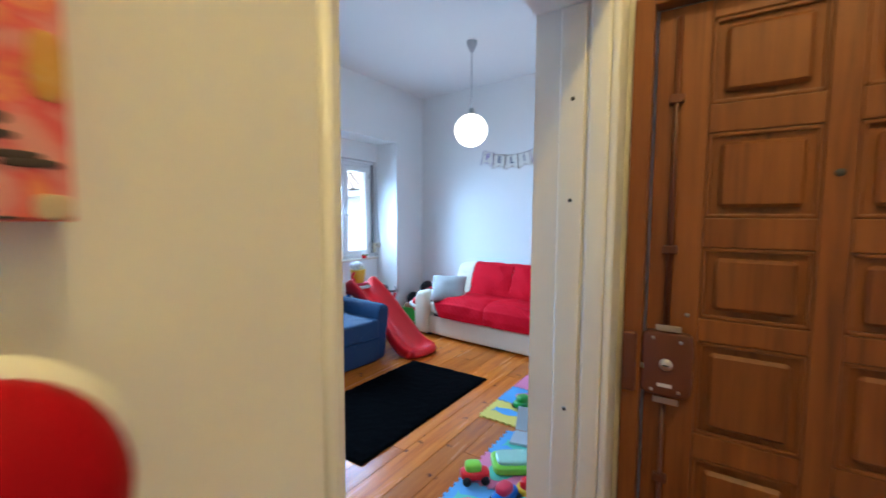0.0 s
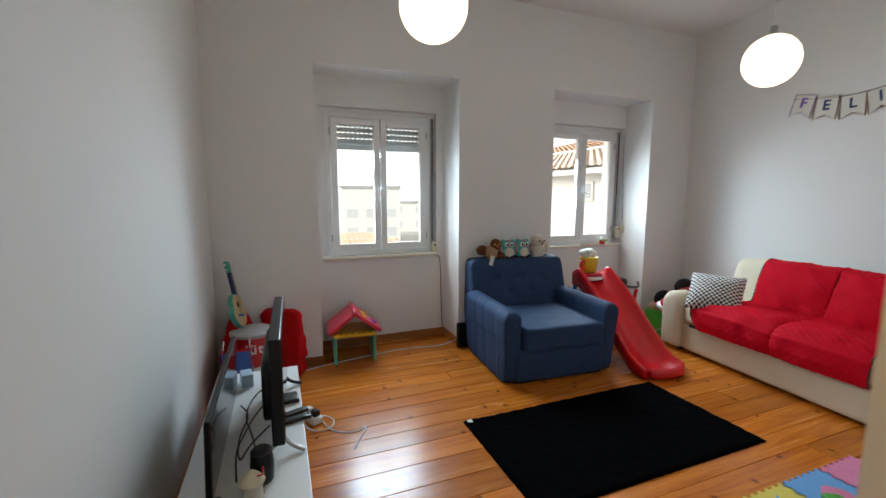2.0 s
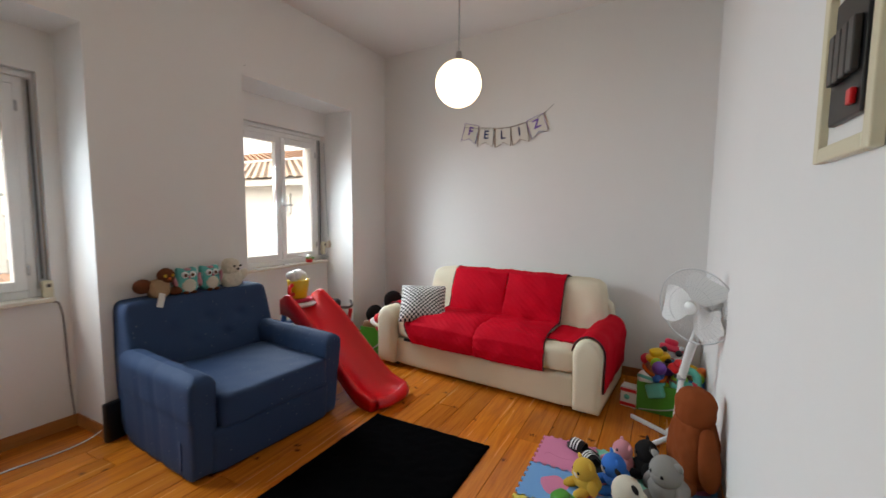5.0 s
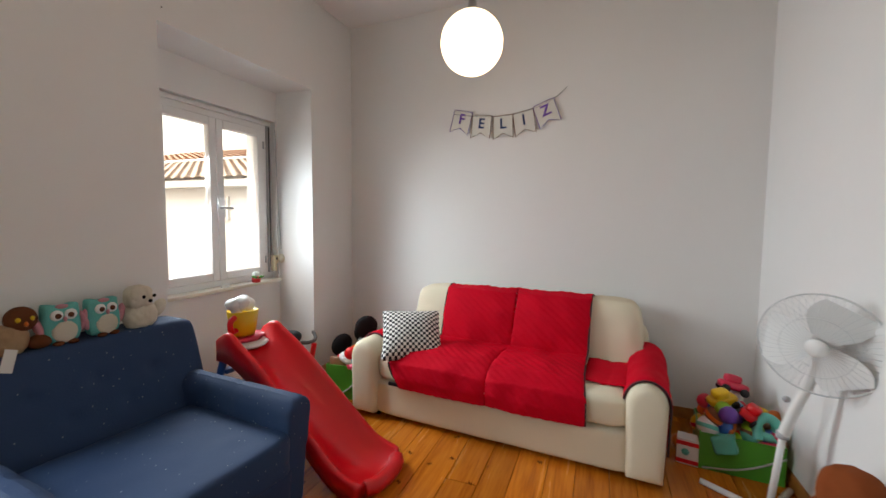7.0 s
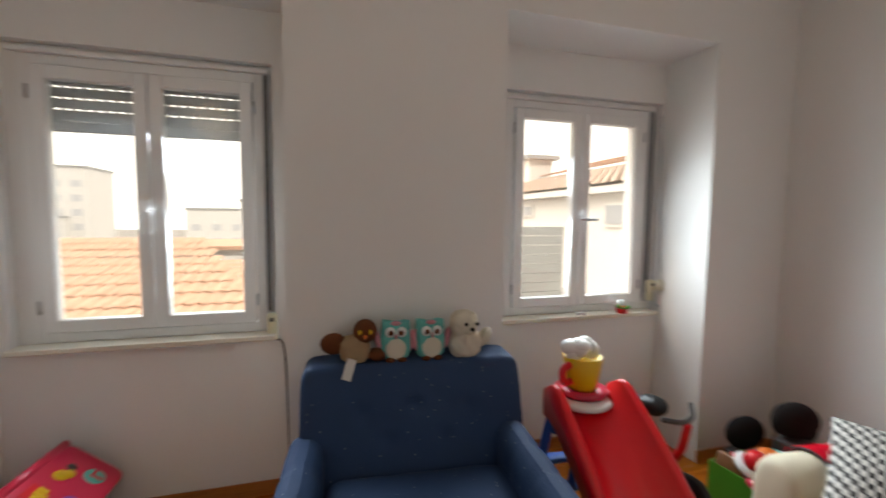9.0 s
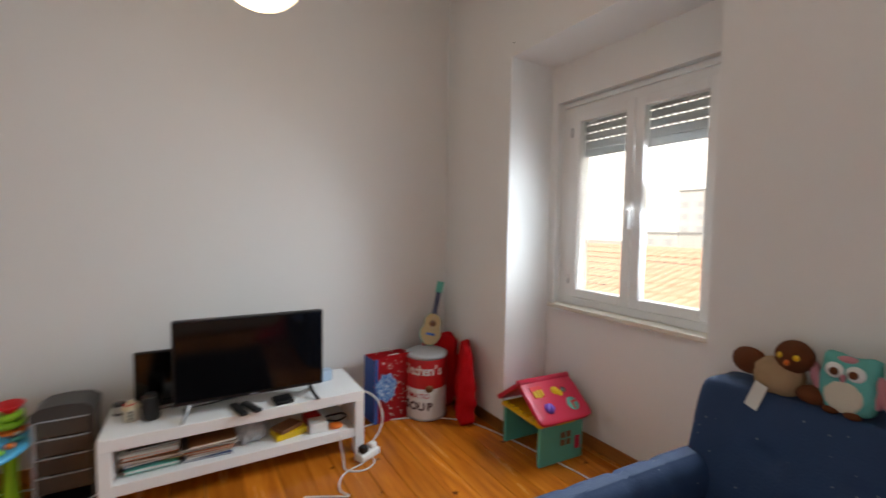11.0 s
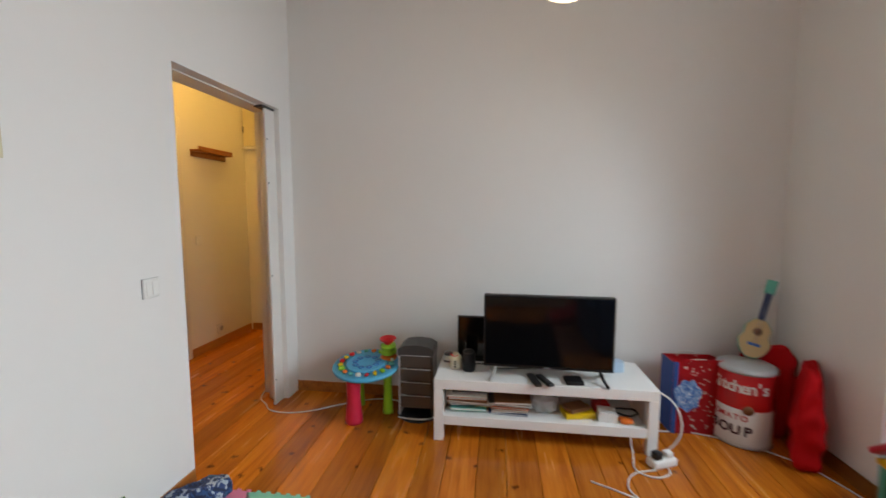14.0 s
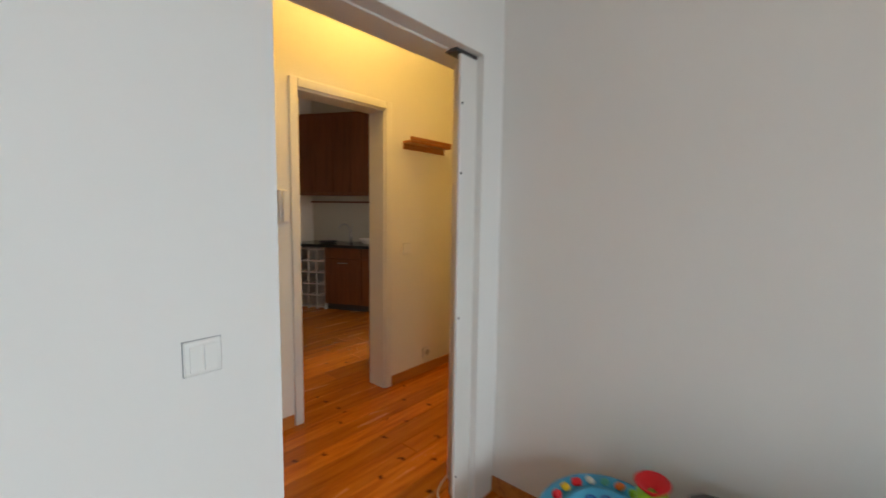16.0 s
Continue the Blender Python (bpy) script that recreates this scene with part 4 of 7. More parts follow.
stb = thing("set_top_box", "small black set-top box in front of the television", "set-top box", pose(-2.60, 1.46, 0.378, 0, 0, 5))
part("body", box(-0.05, 0.05, -0.05, 0.05, 0, 0.022, 0.006, 3), BLACKP, stb)
single("tissue_box", box(-0.05, 0.05, -0.03, 0.03, 0, 0.07, 0.006), material("pale blue card", (0.42, 0.56, 0.70), 0.6), "small pale blue box behind the television", "box", pose(-2.88, 1.25, 0.378, 0, 0, 10))

# books on the bench shelf
rng = random.Random(8)
bookcols = [BROWN, TEAL, YELLOW, NAVY, PAPER, BROWN, ORANGE, PINKR, PAPER, DGREY]
for sx, count, base in ((-1.99, 11, 0), (-2.24, 8, 3)):
    z = 0.156
    for k in range(count):
        h = rng.uniform(0.008, 0.016)
        w, d = rng.uniform(0.20, 0.27), rng.uniform(0.19, 0.28)
        bk = thing("book", "flat stacked picture book or magazine on the bench shelf", "book", pose(sx + rng.uniform(-0.01, 0.01), 1.34 + rng.uniform(-0.01, 0.02), z, 0, 0, rng.uniform(-5, 5)), "books on the bench shelf")
        part("page_block", box(-w / 2 + 0.003, w / 2 - 0.003, -d / 2 + 0.003, d / 2 - 0.003, 0.0015, h - 0.0015), PAPER, bk)
        col = bookcols[(k + base) % 10]
        part("cover", box(-w / 2, w / 2, -d / 2, d / 2, h - 0.0015, h), col, bk)
        part("cover", box(-w / 2, w / 2, -d / 2, d / 2, 0.0, 0.0015), col, bk)
        z += h + 0.0004
misc = thing("plastic_bag", "crumpled clear and grey plastic bag on the bench shelf", "bag", pose(-2.44, 1.36, 0.156))
part("body", soft(0.16, 0.14, 0.11, 12, 2.6, 0.022, 2.0, 22, m=Matrix.Translation((0, 0, 0.055))), LGREY, misc)
single("card_box", box(-0.09, 0.09, -0.06, 0.06, 0, 0.035, 0.003), YELLOW, "flat printed cardboard game box on the shelf", "box", pose(-2.64, 1.40, 0.156, 0, 0, 12))
single("card_box", box(-0.07, 0.07, -0.05, 0.05, 0, 0.022, 0.003), BROWN, "brown cardboard box stacked on another box", "box", pose(-2.63, 1.40, 0.1915, 0, 0, 30))
single("card_box", box(-0.05, 0.05, -0.05, 0.05, 0, 0.055, 0.003), WHITEP, "small white product box on the shelf", "box", pose(-2.80, 1.43, 0.156, 0, 0, -6))
single("card_box", box(-0.045, 0.045, -0.04, 0.04, 0, 0.05, 0.003), RED, "small red carton behind a white box", "box", pose(-2.79, 1.32, 0.156, 0, 0, 8))
single("paper_scrap", soft(0.08, 0.06, 0.03, 6, 3, 0.006, 3.0, m=Matrix.Translation((0, 0, 0.015))), ORANGE, "crumpled orange paper on the shelf", "paper", pose(-2.90, 1.46, 0.156))
hd = thing("headband", "loop of black cable lying on the bench shelf", "cable", pose(-2.93, 1.36, 0.16))
part("loop", tube([(0.07 * math.cos(a), 0.05 * math.sin(a), 0.006 + 0.01 * (k % 2)) for k, a in enumerate([i * math.pi / 4 for i in range(8)])], 0.006, closed=True), BLACKP, hd)


def cable(points, mat=WIRE, r=0.004, label="white electric cable lying loose on the floor boards"):
    return single("cable", tube(points, r, 6, smooth_path=3), mat, label, "cable")


cable([(-3.02, 1.30, 0.30), (-3.07, 1.4, 0.34), (-3.16, 1.5, 0.30), (-3.19, 1.52, 0.14), (-3.10, 1.52, 0.02), (-3.02, 1.55, 0.02)], WIRE, 0.005, "white cable looping from the bench to the floor")
cable([(-2.93, 1.50, 0.15), (-2.90, 1.54, 0.1), (-2.92, 1.56, 0.01), (-2.88, 1.68, 0.005), (-2.98, 1.74, 0.005), (-3.08, 1.68, 0.005), (-3.05, 1.6, 0.02)])
cable([(-3.0, 1.66, 0.005), (-2.86, 1.70, 0.005), (-2.80, 1.84, 0.005), (-2.86, 1.92, 0.005), (-2.74, 1.85, 0.005), (-2.64, 1.80, 0.005)])
cable([(-3.12, 1.25, 0.005), (-3.4, 1.22, 0.005), (-3.8, 1.45, 0.005), (-3.9, 1.72, 0.005), (-3.98, 2.1, 0.005), (-4.05, 2.5, 0.005), (-3.98, 2.88, 0.005), (-3.99, 3.04, 0.06)])
cable([(-1.9, 1.1, 0.005), (-1.7, 1.03, 0.005), (-1.55, 1.10, 0.006), (-1.35, 1.06, 0.02), (-1.1, 1.15, 0.005), (-0.85, 1.34, 0.005), (-0.62, 1.34, 0.005), (-0.55, 1.24, 0.005), (-0.44, 1.16, 0.005), (-0.40, 0.9, 0.005)])
cable([(-1.52, 1.32, 0.02), (-1.62, 1.36, 0.03), (-1.74, 1.33, 0.02), (-1.80, 1.2, 0.02)])
for pts in ([(-2.3, 1.38, 0.42), (-2.2, 1.30, 0.40), (-2.1, 1.27, 0.386), (-2.3, 1.25, 0.385), (-2.5, 1.29, 0.385), (-2.6, 1.24, 0.39)], [(-2.5, 1.38, 0.46), (-2.42, 1.30, 0.40), (-2.3, 1.27, 0.386), (-2.2, 1.25, 0.386), (-2.0, 1.27, 0.386)], [(-2.62, 1.38, 0.46), (-2.66, 1.31, 0.42), (-2.5, 1.26, 0.386), (-2.3, 1.31, 0.386), (-2.15, 1.33, 0.386)]):
    cable(pts, WIREB, 0.0035, "tangled black cable behind the television")
cable([(-4.312, 2.92, 0.832), (-4.31, 2.955, 0.83), (-4.312, 2.97, 0.70), (-4.312, 2.975, 0.3), (-4.30, 2.985, 0.08)], DGREY, 0.004, "grey cable running down the wall below the window")
ps = thing("power_strip", "white power strip with black plugs on the floor", "power strip", pose(-3.05, 1.60, 0, 0, 0, 25))
part("body", box(-0.075, 0.075, -0.035, 0.035, 0, 0.045, 0.01, 3), WHITEP, ps)
part("plug", box(0.015, 0.06, -0.02, 0.025, 0.0455, 0.085, 0.008, 3), BLACKP, ps)
part("plug", box(-0.06, -0.015, -0.02, 0.02, 0.0455, 0.075, 0.008, 3), WHITEP, ps)

# ---- beside the bench ----
rk = thing("storage_tower", "smoky grey plastic storage tower with four drawers", "storage tower", pose(-1.635, 1.215, 0))
part("foot", lathe([(0, 0), (0.135, 0), (0.14, 0.012), (0.10, 0.028), (0, 0.03)], 28), BLACKP, rk)
for s in (-1, 1):
    part("side_panel", box(s * 0.108 - 0.007, s * 0.108 + 0.007, -0.085, 0.09, 0.028, 0.475, 0.004), SMOKE if s < 0 else LGREY, rk)
part("back_panel", box(-0.10, 0.10, -0.088, -0.08, 0.03, 0.47), SMOKE, rk)
for z in (0.08, 0.17, 0.26, 0.35):
    bm = box(-0.10, 0.10, -0.08, 0.085, z, z + 0.007)
    box(-0.10, 0.10, 0.078, 0.088, z, z + 0.022, 0, 1, bm)
    part("shelf", bm, SMOKE, rk)
prof = [(-0.118, 0.43), (0.118, 0.43), (0.118, 0.47), (0.08, 0.495), (0.0, 0.503), (-0.08, 0.495), (-0.118, 0.47)]
bm = plate(prof, -0.092, 0.094)
bm.transform(Matrix.Rotation(math.pi / 2, 4, "X"))
part("lid", bm, DGREY, rk)
for k in range(4):
    d_ = part("drawer_front", box(-0.099, 0.099, 0.0885, 0.0935, 0.083 + 0.09 * k, 0.160 + 0.09 * k, 0.003), SMOKE, rk)
    part("drawer_edge", box(-0.097, 0.097, 0.0885, 0.0955, 0.1605 + 0.09 * k, 0.1645 + 0.09 * k, 0.001), LGREY, d_)

ta = thing("activity_table", "round blue toy activity table with coloured legs and toys", "toy table", pose(-1.29, 1.25, 0) @ Matrix.Diagonal((1.03, 1.03, 1.0, 1)))
TILT = Matrix.Translation((0, 0, 0.32)) @ Matrix.Rotation(radians(-7), 4, "X") @ Matrix.Translation((0, 0, -0.325))
part("tabletop", lathe([(0, 0.315), (0.19, 0.315), (0.215, 0.33), (0.218, 0.345), (0.205, 0.352), (0.17, 0.345), (0.0, 0.345)], 36), SKYB, ta, "blue printed tray", m=TILT)
part("inner_tray", lathe([(0, 0.347), (0.13, 0.347), (0.135, 0.362), (0.12, 0.36), (0.0, 0.358)], 30), SKYB, ta, m=TILT)
for k, a in enumerate((70, 190, 310)):
    lx, ly = 0.135 * math.cos(radians(a)), 0.135 * math.sin(radians(a))
    part("leg", lathe([(0, 0), (0.055, 0), (0.055, 0.02), (0.042, 0.16), (0.046, 0.316)] if k == 0 else [(0, 0), (0.036, 0), (0.034, 0.02), (0.026, 0.16), (0.03, 0.316)], 18), (PINKR, LIME, LIME)[k], ta, ("raspberry leg", "lime leg", "lime leg")[k], m=pose(lx, ly, 0))
rng = random.Random(5)
for k in range(9):
    a = k * 0.7
    part("cup_hole", lathe([(0.012, 0.0), (0.02, 0.001), (0.02, 0.003), (0.012, 0.003)], 12), BLUE, ta, m=TILT @ pose(0.075 * math.cos(a), 0.075 * math.sin(a), 0.361))
for k in range(20):
    a = k * 2 * math.pi / 20
    col = (RED, YELLOW, LIME, ORANGE, TEAL, PAPER)[k % 6]
    part("toy_piece", soft(rng.uniform(0.02, 0.04), rng.uniform(0.02, 0.035), rng.uniform(0.015, 0.03), 5, 3), col, ta, m=TILT @ pose(0.165 * math.cos(a), 0.165 * math.sin(a), 0.36, 0, 0, rng.uniform(0, 90)))
tw = part("spinner_tower", lathe([(0, 0.35), (0.052, 0.35), (0.055, 0.365), (0.03, 0.375), (0, 0.375)], 20), ORANGE, ta, m=TILT @ pose(-0.125, -0.09, 0.0))
part("ring", lathe([(0.03, 0.385), (0.052, 0.39), (0.055, 0.41), (0.03, 0.42)], 20), LIME, tw)
part("ring", lathe([(0.0, 0.425), (0.05, 0.43), (0.05, 0.45), (0.0, 0.455)], 20), LIME, tw)
part("funnel", lathe([(0.02, 0.455), (0.056, 0.495), (0.05, 0.498), (0.012, 0.46)], 20), RED, tw)

gb = thing("gift_bag", "red gift bag with blue sides, blue printed patch and white dots", "gift bag", pose(-3.37, 1.16, 0, 0, 0, 3))
bm = bmesh.new()
w, d, h = 0.285, 0.16, 0.46
sq = [(-w / 2, -d / 2), (w / 2, -d / 2), (w / 2, d / 2), (-w / 2, d / 2)]
vb = [bm.verts.new((x, y, 0.0)) for x, y in sq]
vt = [bm.verts.new((x * 1.02, y * 1.05, h + (0.012 if y > 0 else -0.01))) for x, y in sq]
bm.faces.new(vb[::-1])
for i in range(4):
    bm.faces.new((vb[i], vb[(i + 1) % 4], vt[(i + 1) % 4], vt[i]))
bmesh.ops.solidify(bm, geom=bm.faces[:], thickness=0.003)
part("body", bm, BAGRED, gb)
part("side_gusset", box(w / 2 + 0.0035, w / 2 + 0.007, -d / 2, d / 2, 0.004, h - 0.01), BAGBLUE, gb, "blue side of the bag")
part("side_strip", box(0.12, w / 2 + 0.004, d / 2 + 0.005, d / 2 + 0.008, 0.004, h - 0.004), BAGBLUE, gb, "blue strip")
part("label_patch", plate([((0.078 + 0.008 * math.sin(5 * a)) * math.cos(a) - 0.03, (0.10 + 0.01 * math.sin(7 * a)) * math.sin(a)) for a in [i * math.pi / 24 for i in range(48)]], 0, 0.002), BAGPRINT, gb, m=pose(0, d / 2 + 0.0125, 0.25, 90, 0, 180) @ pose(-0.03, 0, 0))
rng = random.Random(3)
for k in range(70):
    xx, zz = rng.uniform(-0.135, 0.11), rng.uniform(0.03, 0.43)
    part("dot", lathe([(0, 0.0015), (0.005, 0.001), (0.005, 0)], 8), PAPER, gb, m=pose(xx, d / 2 + 0.0065, zz, -90, 0, 0))
for yy in (-0.075, 0.08):
    part("handle", tube([(-0.06, yy, h - 0.02), (-0.05, yy, h + 0.01), (0, yy, h + 0.012), (0.05, yy, h + 0.01), (0.06, yy, h - 0.02)], 0.004), PAPER, gb)

can = thing("stool", "round tin stool printed like a red and white soup can", "stool", pose(-3.635, 1.245, 0) @ Matrix.Diagonal((0.93, 0.93, 0.90, 1)))
part("body", lathe([(0, 0.012), (0.158, 0.012), (0.16, 0.03), (0.16, 0.255), (0.159, 0.256)], 40), SOUPW, can)
part("upper_band", lathe([(0.16, 0.256), (0.1605, 0.27), (0.1605, 0.475), (0.157, 0.485)], 40), SOUPRED, can, "red upper band")
part("lower_trim", lathe([(0.155, 0.0), (0.163, 0.004), (0.164, 0.014), (0.16, 0.018)], 40), SILVER, can)
part("seat_pad", lathe([(0.157, 0.484), (0.166, 0.49), (0.165, 0.51), (0.14, 0.522), (0, 0.526)], 40), LGREY, can, "grey padded lid")
med = part("medallion", lathe([(0, 0.004), (0.03, 0.003), (0.03, 0)], 20), BROWN, can, m=pose(0.055, 0.152, 0.26, -90, 0, -20))


def wrapped_text(text, size, z, mat, r, start, step, parent, bold=0.0):
    for k, ch in enumerate(text):
        a = start + step * k
        if ch != " ":
            writing("letter", ch, size, mat, parent, Matrix.Translation((r * math.cos(a), r * math.sin(a), z)) @ pose(0, 0, 0, 0, 0, math.degrees(a) + 90) @ pose(0, 0, 0, 90, 0, 0), 0.001, "", bold)


wrapped_text("TOMATO", 0.05, 0.20, SOUPRED, 0.161, radians(-8), 0.25, can, 0.001)
wrapped_text("SOUP", 0.085, 0.115, DARKTRIM, 0.161, radians(3), 0.40, can, 0.003)
wrapped_text("Kitchen's", 0.105, 0.40, SOUPW, 0.162, radians(-6), 0.235, can, 0.002)

gu = thing("ukulele", "small pale wooden toy guitar with turquoise headstock", "toy guitar", pose(-3.69, 1.165, 0.475, 18, -13, -24))
out = []
for k in range(40):
    a = 2 * math.pi * k / 40
    out.append((0.085 * math.cos(a) * (1.0 - 0.18 * (math.sin(a) > 0) * math.sin(a) - 0.22 * math.exp(-((math.sin(a) - 0.15) / 0.22) ** 2)), 0.125 * math.sin(a)))
bm = plate(out, -0.022, 0.022, bevel=0.003)
bm.transform(Matrix.Translation((0, 0, 0.125)) @ Matrix.Rotation(math.pi / 2, 4, "X"))
part("body", bm, GUITW, gu)
part("side", merged(None, plate([(x * 1.012, y * 1.012) for x, y in out], -0.019, 0.019), Matrix.Translation((0, 0, 0.125)) @ Matrix.Rotation(math.pi / 2, 4, "X")), TEAL, gu)
part("sound_hole", lathe([(0, 0.001), (0.024, 0.001), (0.024, 0)], 20), BROWN, gu, m=pose(0, 0.0225, 0.165, -90, 0, 0))
part("bridge", box(-0.032, 0.032, 0.0225, 0.03, 0.075, 0.092), BLUE, gu)
part("neck", box(-0.017, 0.017, 0.0, 0.026, 0.24, 0.41, 0.003), NAVY, gu)
part("headstock", box(-0.028, 0.028, 0.0, 0.022, 0.41, 0.50, 0.008, 3), TEAL, gu)
for s in (-1, 1):
    for z in (0.43, 0.47):
        part("peg", lathe([(0, -0.012), (0.007, -0.01), (0.007, 0.01), (0, 0.012)], 8), WHITEP, gu, m=pose(s * 0.034, 0.01, z, 0, 90, 0))
for k in range(4):
    part("string", tube([(-0.009 + k * 0.006, 0.031, 0.085), (-0.009 + k * 0.006, 0.028, 0.42)], 0.0006, 4), SILVER, gu)

rb = thing("fabric_bag", "soft red fabric bag slumped in the corner", "bag", pose(-3.80, 1.14, 0, 0, 0, -20))
bm = soft(0.30, 0.17, 0.56, 16, 4.0, 0.03, 4.0, 6.0)
for v in bm.verts:
    v.co.y *= 1.0 - 0.55 * max(0, v.co.z) / 0.28
    v.co.z = max(v.co.z, -0.275)
bm.transform(Matrix.Translation((0, 0, 0.275)))
part("body", bm, CLOTHRED, rb)
rb2 = thing("fabric_bag", "large red fabric bag leaning on the window wall", "bag", pose(-3.85, 1.44, 0, 0, 0, 60))
bm = soft(0.34, 0.13, 0.54, 24, 7.0, 0.026, 7.0, 7.0)
for v in bm.verts:
    v.co.y *= 1.0 - 0.5 * max(0, v.co.z) / 0.26
for v in bm.verts:
    v.co.z = max(v.co.z, -0.268)
bm.transform(Matrix.Translation((0, 0, 0.268)))
part("body", bm, CLOTHRED, rb2)

# toy house
th = thing("toy_house", "red, yellow and turquoise plastic toy house on legs", "toy house", pose(-4.035, 2.03, 0, 0, 0, -4) @ Matrix.Diagonal((0.97, 1.0, 1.0, 1)))
for s in (-1, 1):
    bm = box(-0.17, 0.17, s * 0.165 - 0.012, s * 0.165 + 0.012, 0, 0.235, 0.006)
    part("end_wall", bm, TEAL, th, "turquoise end wall")
for iy in range(2):
    for iz in range(2):
        part("window_hole", box(-0.07 + iy * 0.045, -0.035 + iy * 0.045, 0.1765, 0.1785, 0.10 + iz * 0.045, 0.135 + iz * 0.045), BROWN, th)
part("floor_tray", box(-0.185, 0.185, -0.185, 0.185, 0.235, 0.262, 0.008, 3), YELLOW, th, "yellow tray")
for s in (-1, 1):
    bm = soft(0.41, 0.285, 0.03, 10, 9.0)
    m_ = Matrix.Translation((0, s * 0.112, 0.352)) @ Matrix.Rotation(-s * radians(37), 4, "X")
    bm.transform(m_)
    rf = part("roof_panel", bm, PINKR, th, "red roof panel")
    if s > 0:
        for dx, dy, r, h, col in ((0.095, 0.052, 0.047, 0.004, WHITEP), (0.09, 0.052, 0.034, 0.022, PURPLE), (-0.095, 0.05, 0.062, 0.004, YELLOW), (-0.095, 0.05, 0.048, 0.008, TEAL), (-0.02, -0.05, 0.03, 0.012, YELLOW), (-0.045, -0.03, 0.024, 0.012, YELLOW), (-0.085, -0.045, 0.022, 0.008, SMOKE)):
            bm = lathe([(0, h), (r * 0.8, h * 0.9), (r, 0.0)], 18)
            bm.transform(m_ @ Matrix.Translation((dx, dy, 0.0112)))
            part("button", bm, col, rf)
        for dx, dy, sx, sy, h, col in ((0.11, -0.06, 0.085, 0.075, 0.007, RED), (0.135, -0.045, 0.022, 0.04, 0.012, YELLOW), (0.11, -0.045, 0.018, 0.05, 0.012, YELLOW), (0.085, -0.05, 0.018, 0.04, 0.012, YELLOW), (-0.09, 0.06, 0.012, 0.05, 0.011, RED), (-0.105, 0.04, 0.045, 0.012, 0.011, RED), (-0.14, -0.11, 0.03, 0.012, 0.003, YELLOW), (0.0, 0.085, 0.025, 0.012, 0.003, YELLOW), (-0.15, -0.02, 0.02, 0.012, 0.003, YELLOW)):
            bm = box(dx - sx / 2, dx + sx / 2, dy - sy / 2, dy + sy / 2, 0.0112, 0.0112 + h, 0.002)
            bm.transform(m_)
            part("moulded_shape", bm, col, rf)
for k in range(7):
    part("stud", lathe([(0, 0.012), (0.014, 0.01), (0.016, 0)], 10), YELLOW, th, m=pose(0.165, -0.15 + 0.05 * k, 0.262))
part("door_shape", box(-0.145, -0.105, 0.1765, 0.1795, 0.06, 0.14, 0.001), PINKR, th, "red moulded door shape")
part("ridge", merged(None, lathe([(0, -0.2), (0.022, -0.198), (0.022, 0.198), (0, 0.2)], 14), Matrix.Translation((0, 0, 0.437)) @ Matrix.Rotation(math.pi / 2, 4, "Y")), PINKR, th)
part("gutter", box(-0.06, 0.09, 0.195, 0.225, 0.255, 0.285, 0.008, 3), YELLOW, th)


# ---- slide and toys by the window ----
sl = thing("slide", "red plastic children's slide with blue ladder frame", "slide", pose(-2.70, 4.265, 0, 0, 0, 176) @ Matrix.Diagonal((1, 1, 0.94, 1)))
# local x runs up from the foot of the slide
prof = [(0.0, 0.05), (0.05, 0.045), (0.16, 0.06), (0.30, 0.175), (0.50, 0.355), (0.70, 0.515), (0.86, 0.615), (0.93, 0.64), (1.02, 0.64)]
rail = [(0.0, 0.085), (0.05, 0.10), (0.16, 0.135), (0.30, 0.26), (0.50, 0.445), (0.70, 0.625), (0.84, 0.735), (0.93, 0.79), (1.02, 0.73)]


def spline(pts, n):
    q = [Vector((a, b, 0)) for a, b in pts]
    for _ in range(2):
        out = [q[0]]
        for a, b in zip(q, q[1:]):
            out += [a * 0.75 + b * 0.25, a * 0.25 + b * 0.75]
        out.append(q[-1])
        q = out
    return q


bed, rl = spline(prof, 4), spline(rail, 4)
bm = bmesh.new()
rows = []
for k, (b, r) in enumerate(zip(bed, rl)):
    f = k / (len(bed) - 1)
    wo = 0.212 - 0.03 * max(0, (f - 0.15)) if f > 0.08 else 0.18 + 0.032 * f / 0.08
    wi = wo - 0.045
    sec = [(-wo, b.y - 0.045), (-wo, r.y - 0.012), (-wo + 0.012, r.y), (-wi - 0.012, r.y), (-wi, r.y - 0.012), (-wi + 0.02, b.y + 0.008), (0, b.y), (wi - 0.02, b.y + 0.008), (wi, r.y - 0.012), (wi + 0.012, r.y), (wo - 0.012, r.y), (wo, r.y - 0.012), (wo, b.y - 0.045), (0, b.y - 0.04)]
    if f < 0.04:
        sec = [(y, max(z, 0.004)) for y, z in sec]
    rows.append([bm.verts.new((b.x, y, max(0.003, z))) for y, z in sec])
for a, b in zip(rows, rows[1:]):
    for i in range(len(a)):
        j = (i + 1) % len(a)
        bm.faces.new((a[i], a[j], b[j], b[i]))
bm.faces.new(rows[0][::-1])
bm.faces.new(rows[-1])
bmesh.ops.recalc_face_normals(bm, faces=bm.faces[:])
part("chute", bm, RED, sl, smooth=True)
bm = tube([(0.0, -0.15, 0.05), (-0.035, -0.10, 0.05), (-0.045, 0.0, 0.05), (-0.035, 0.10, 0.05), (0.0, 0.15, 0.05)], 0.042, 10)
part("foot_lip", bm, RED, sl)
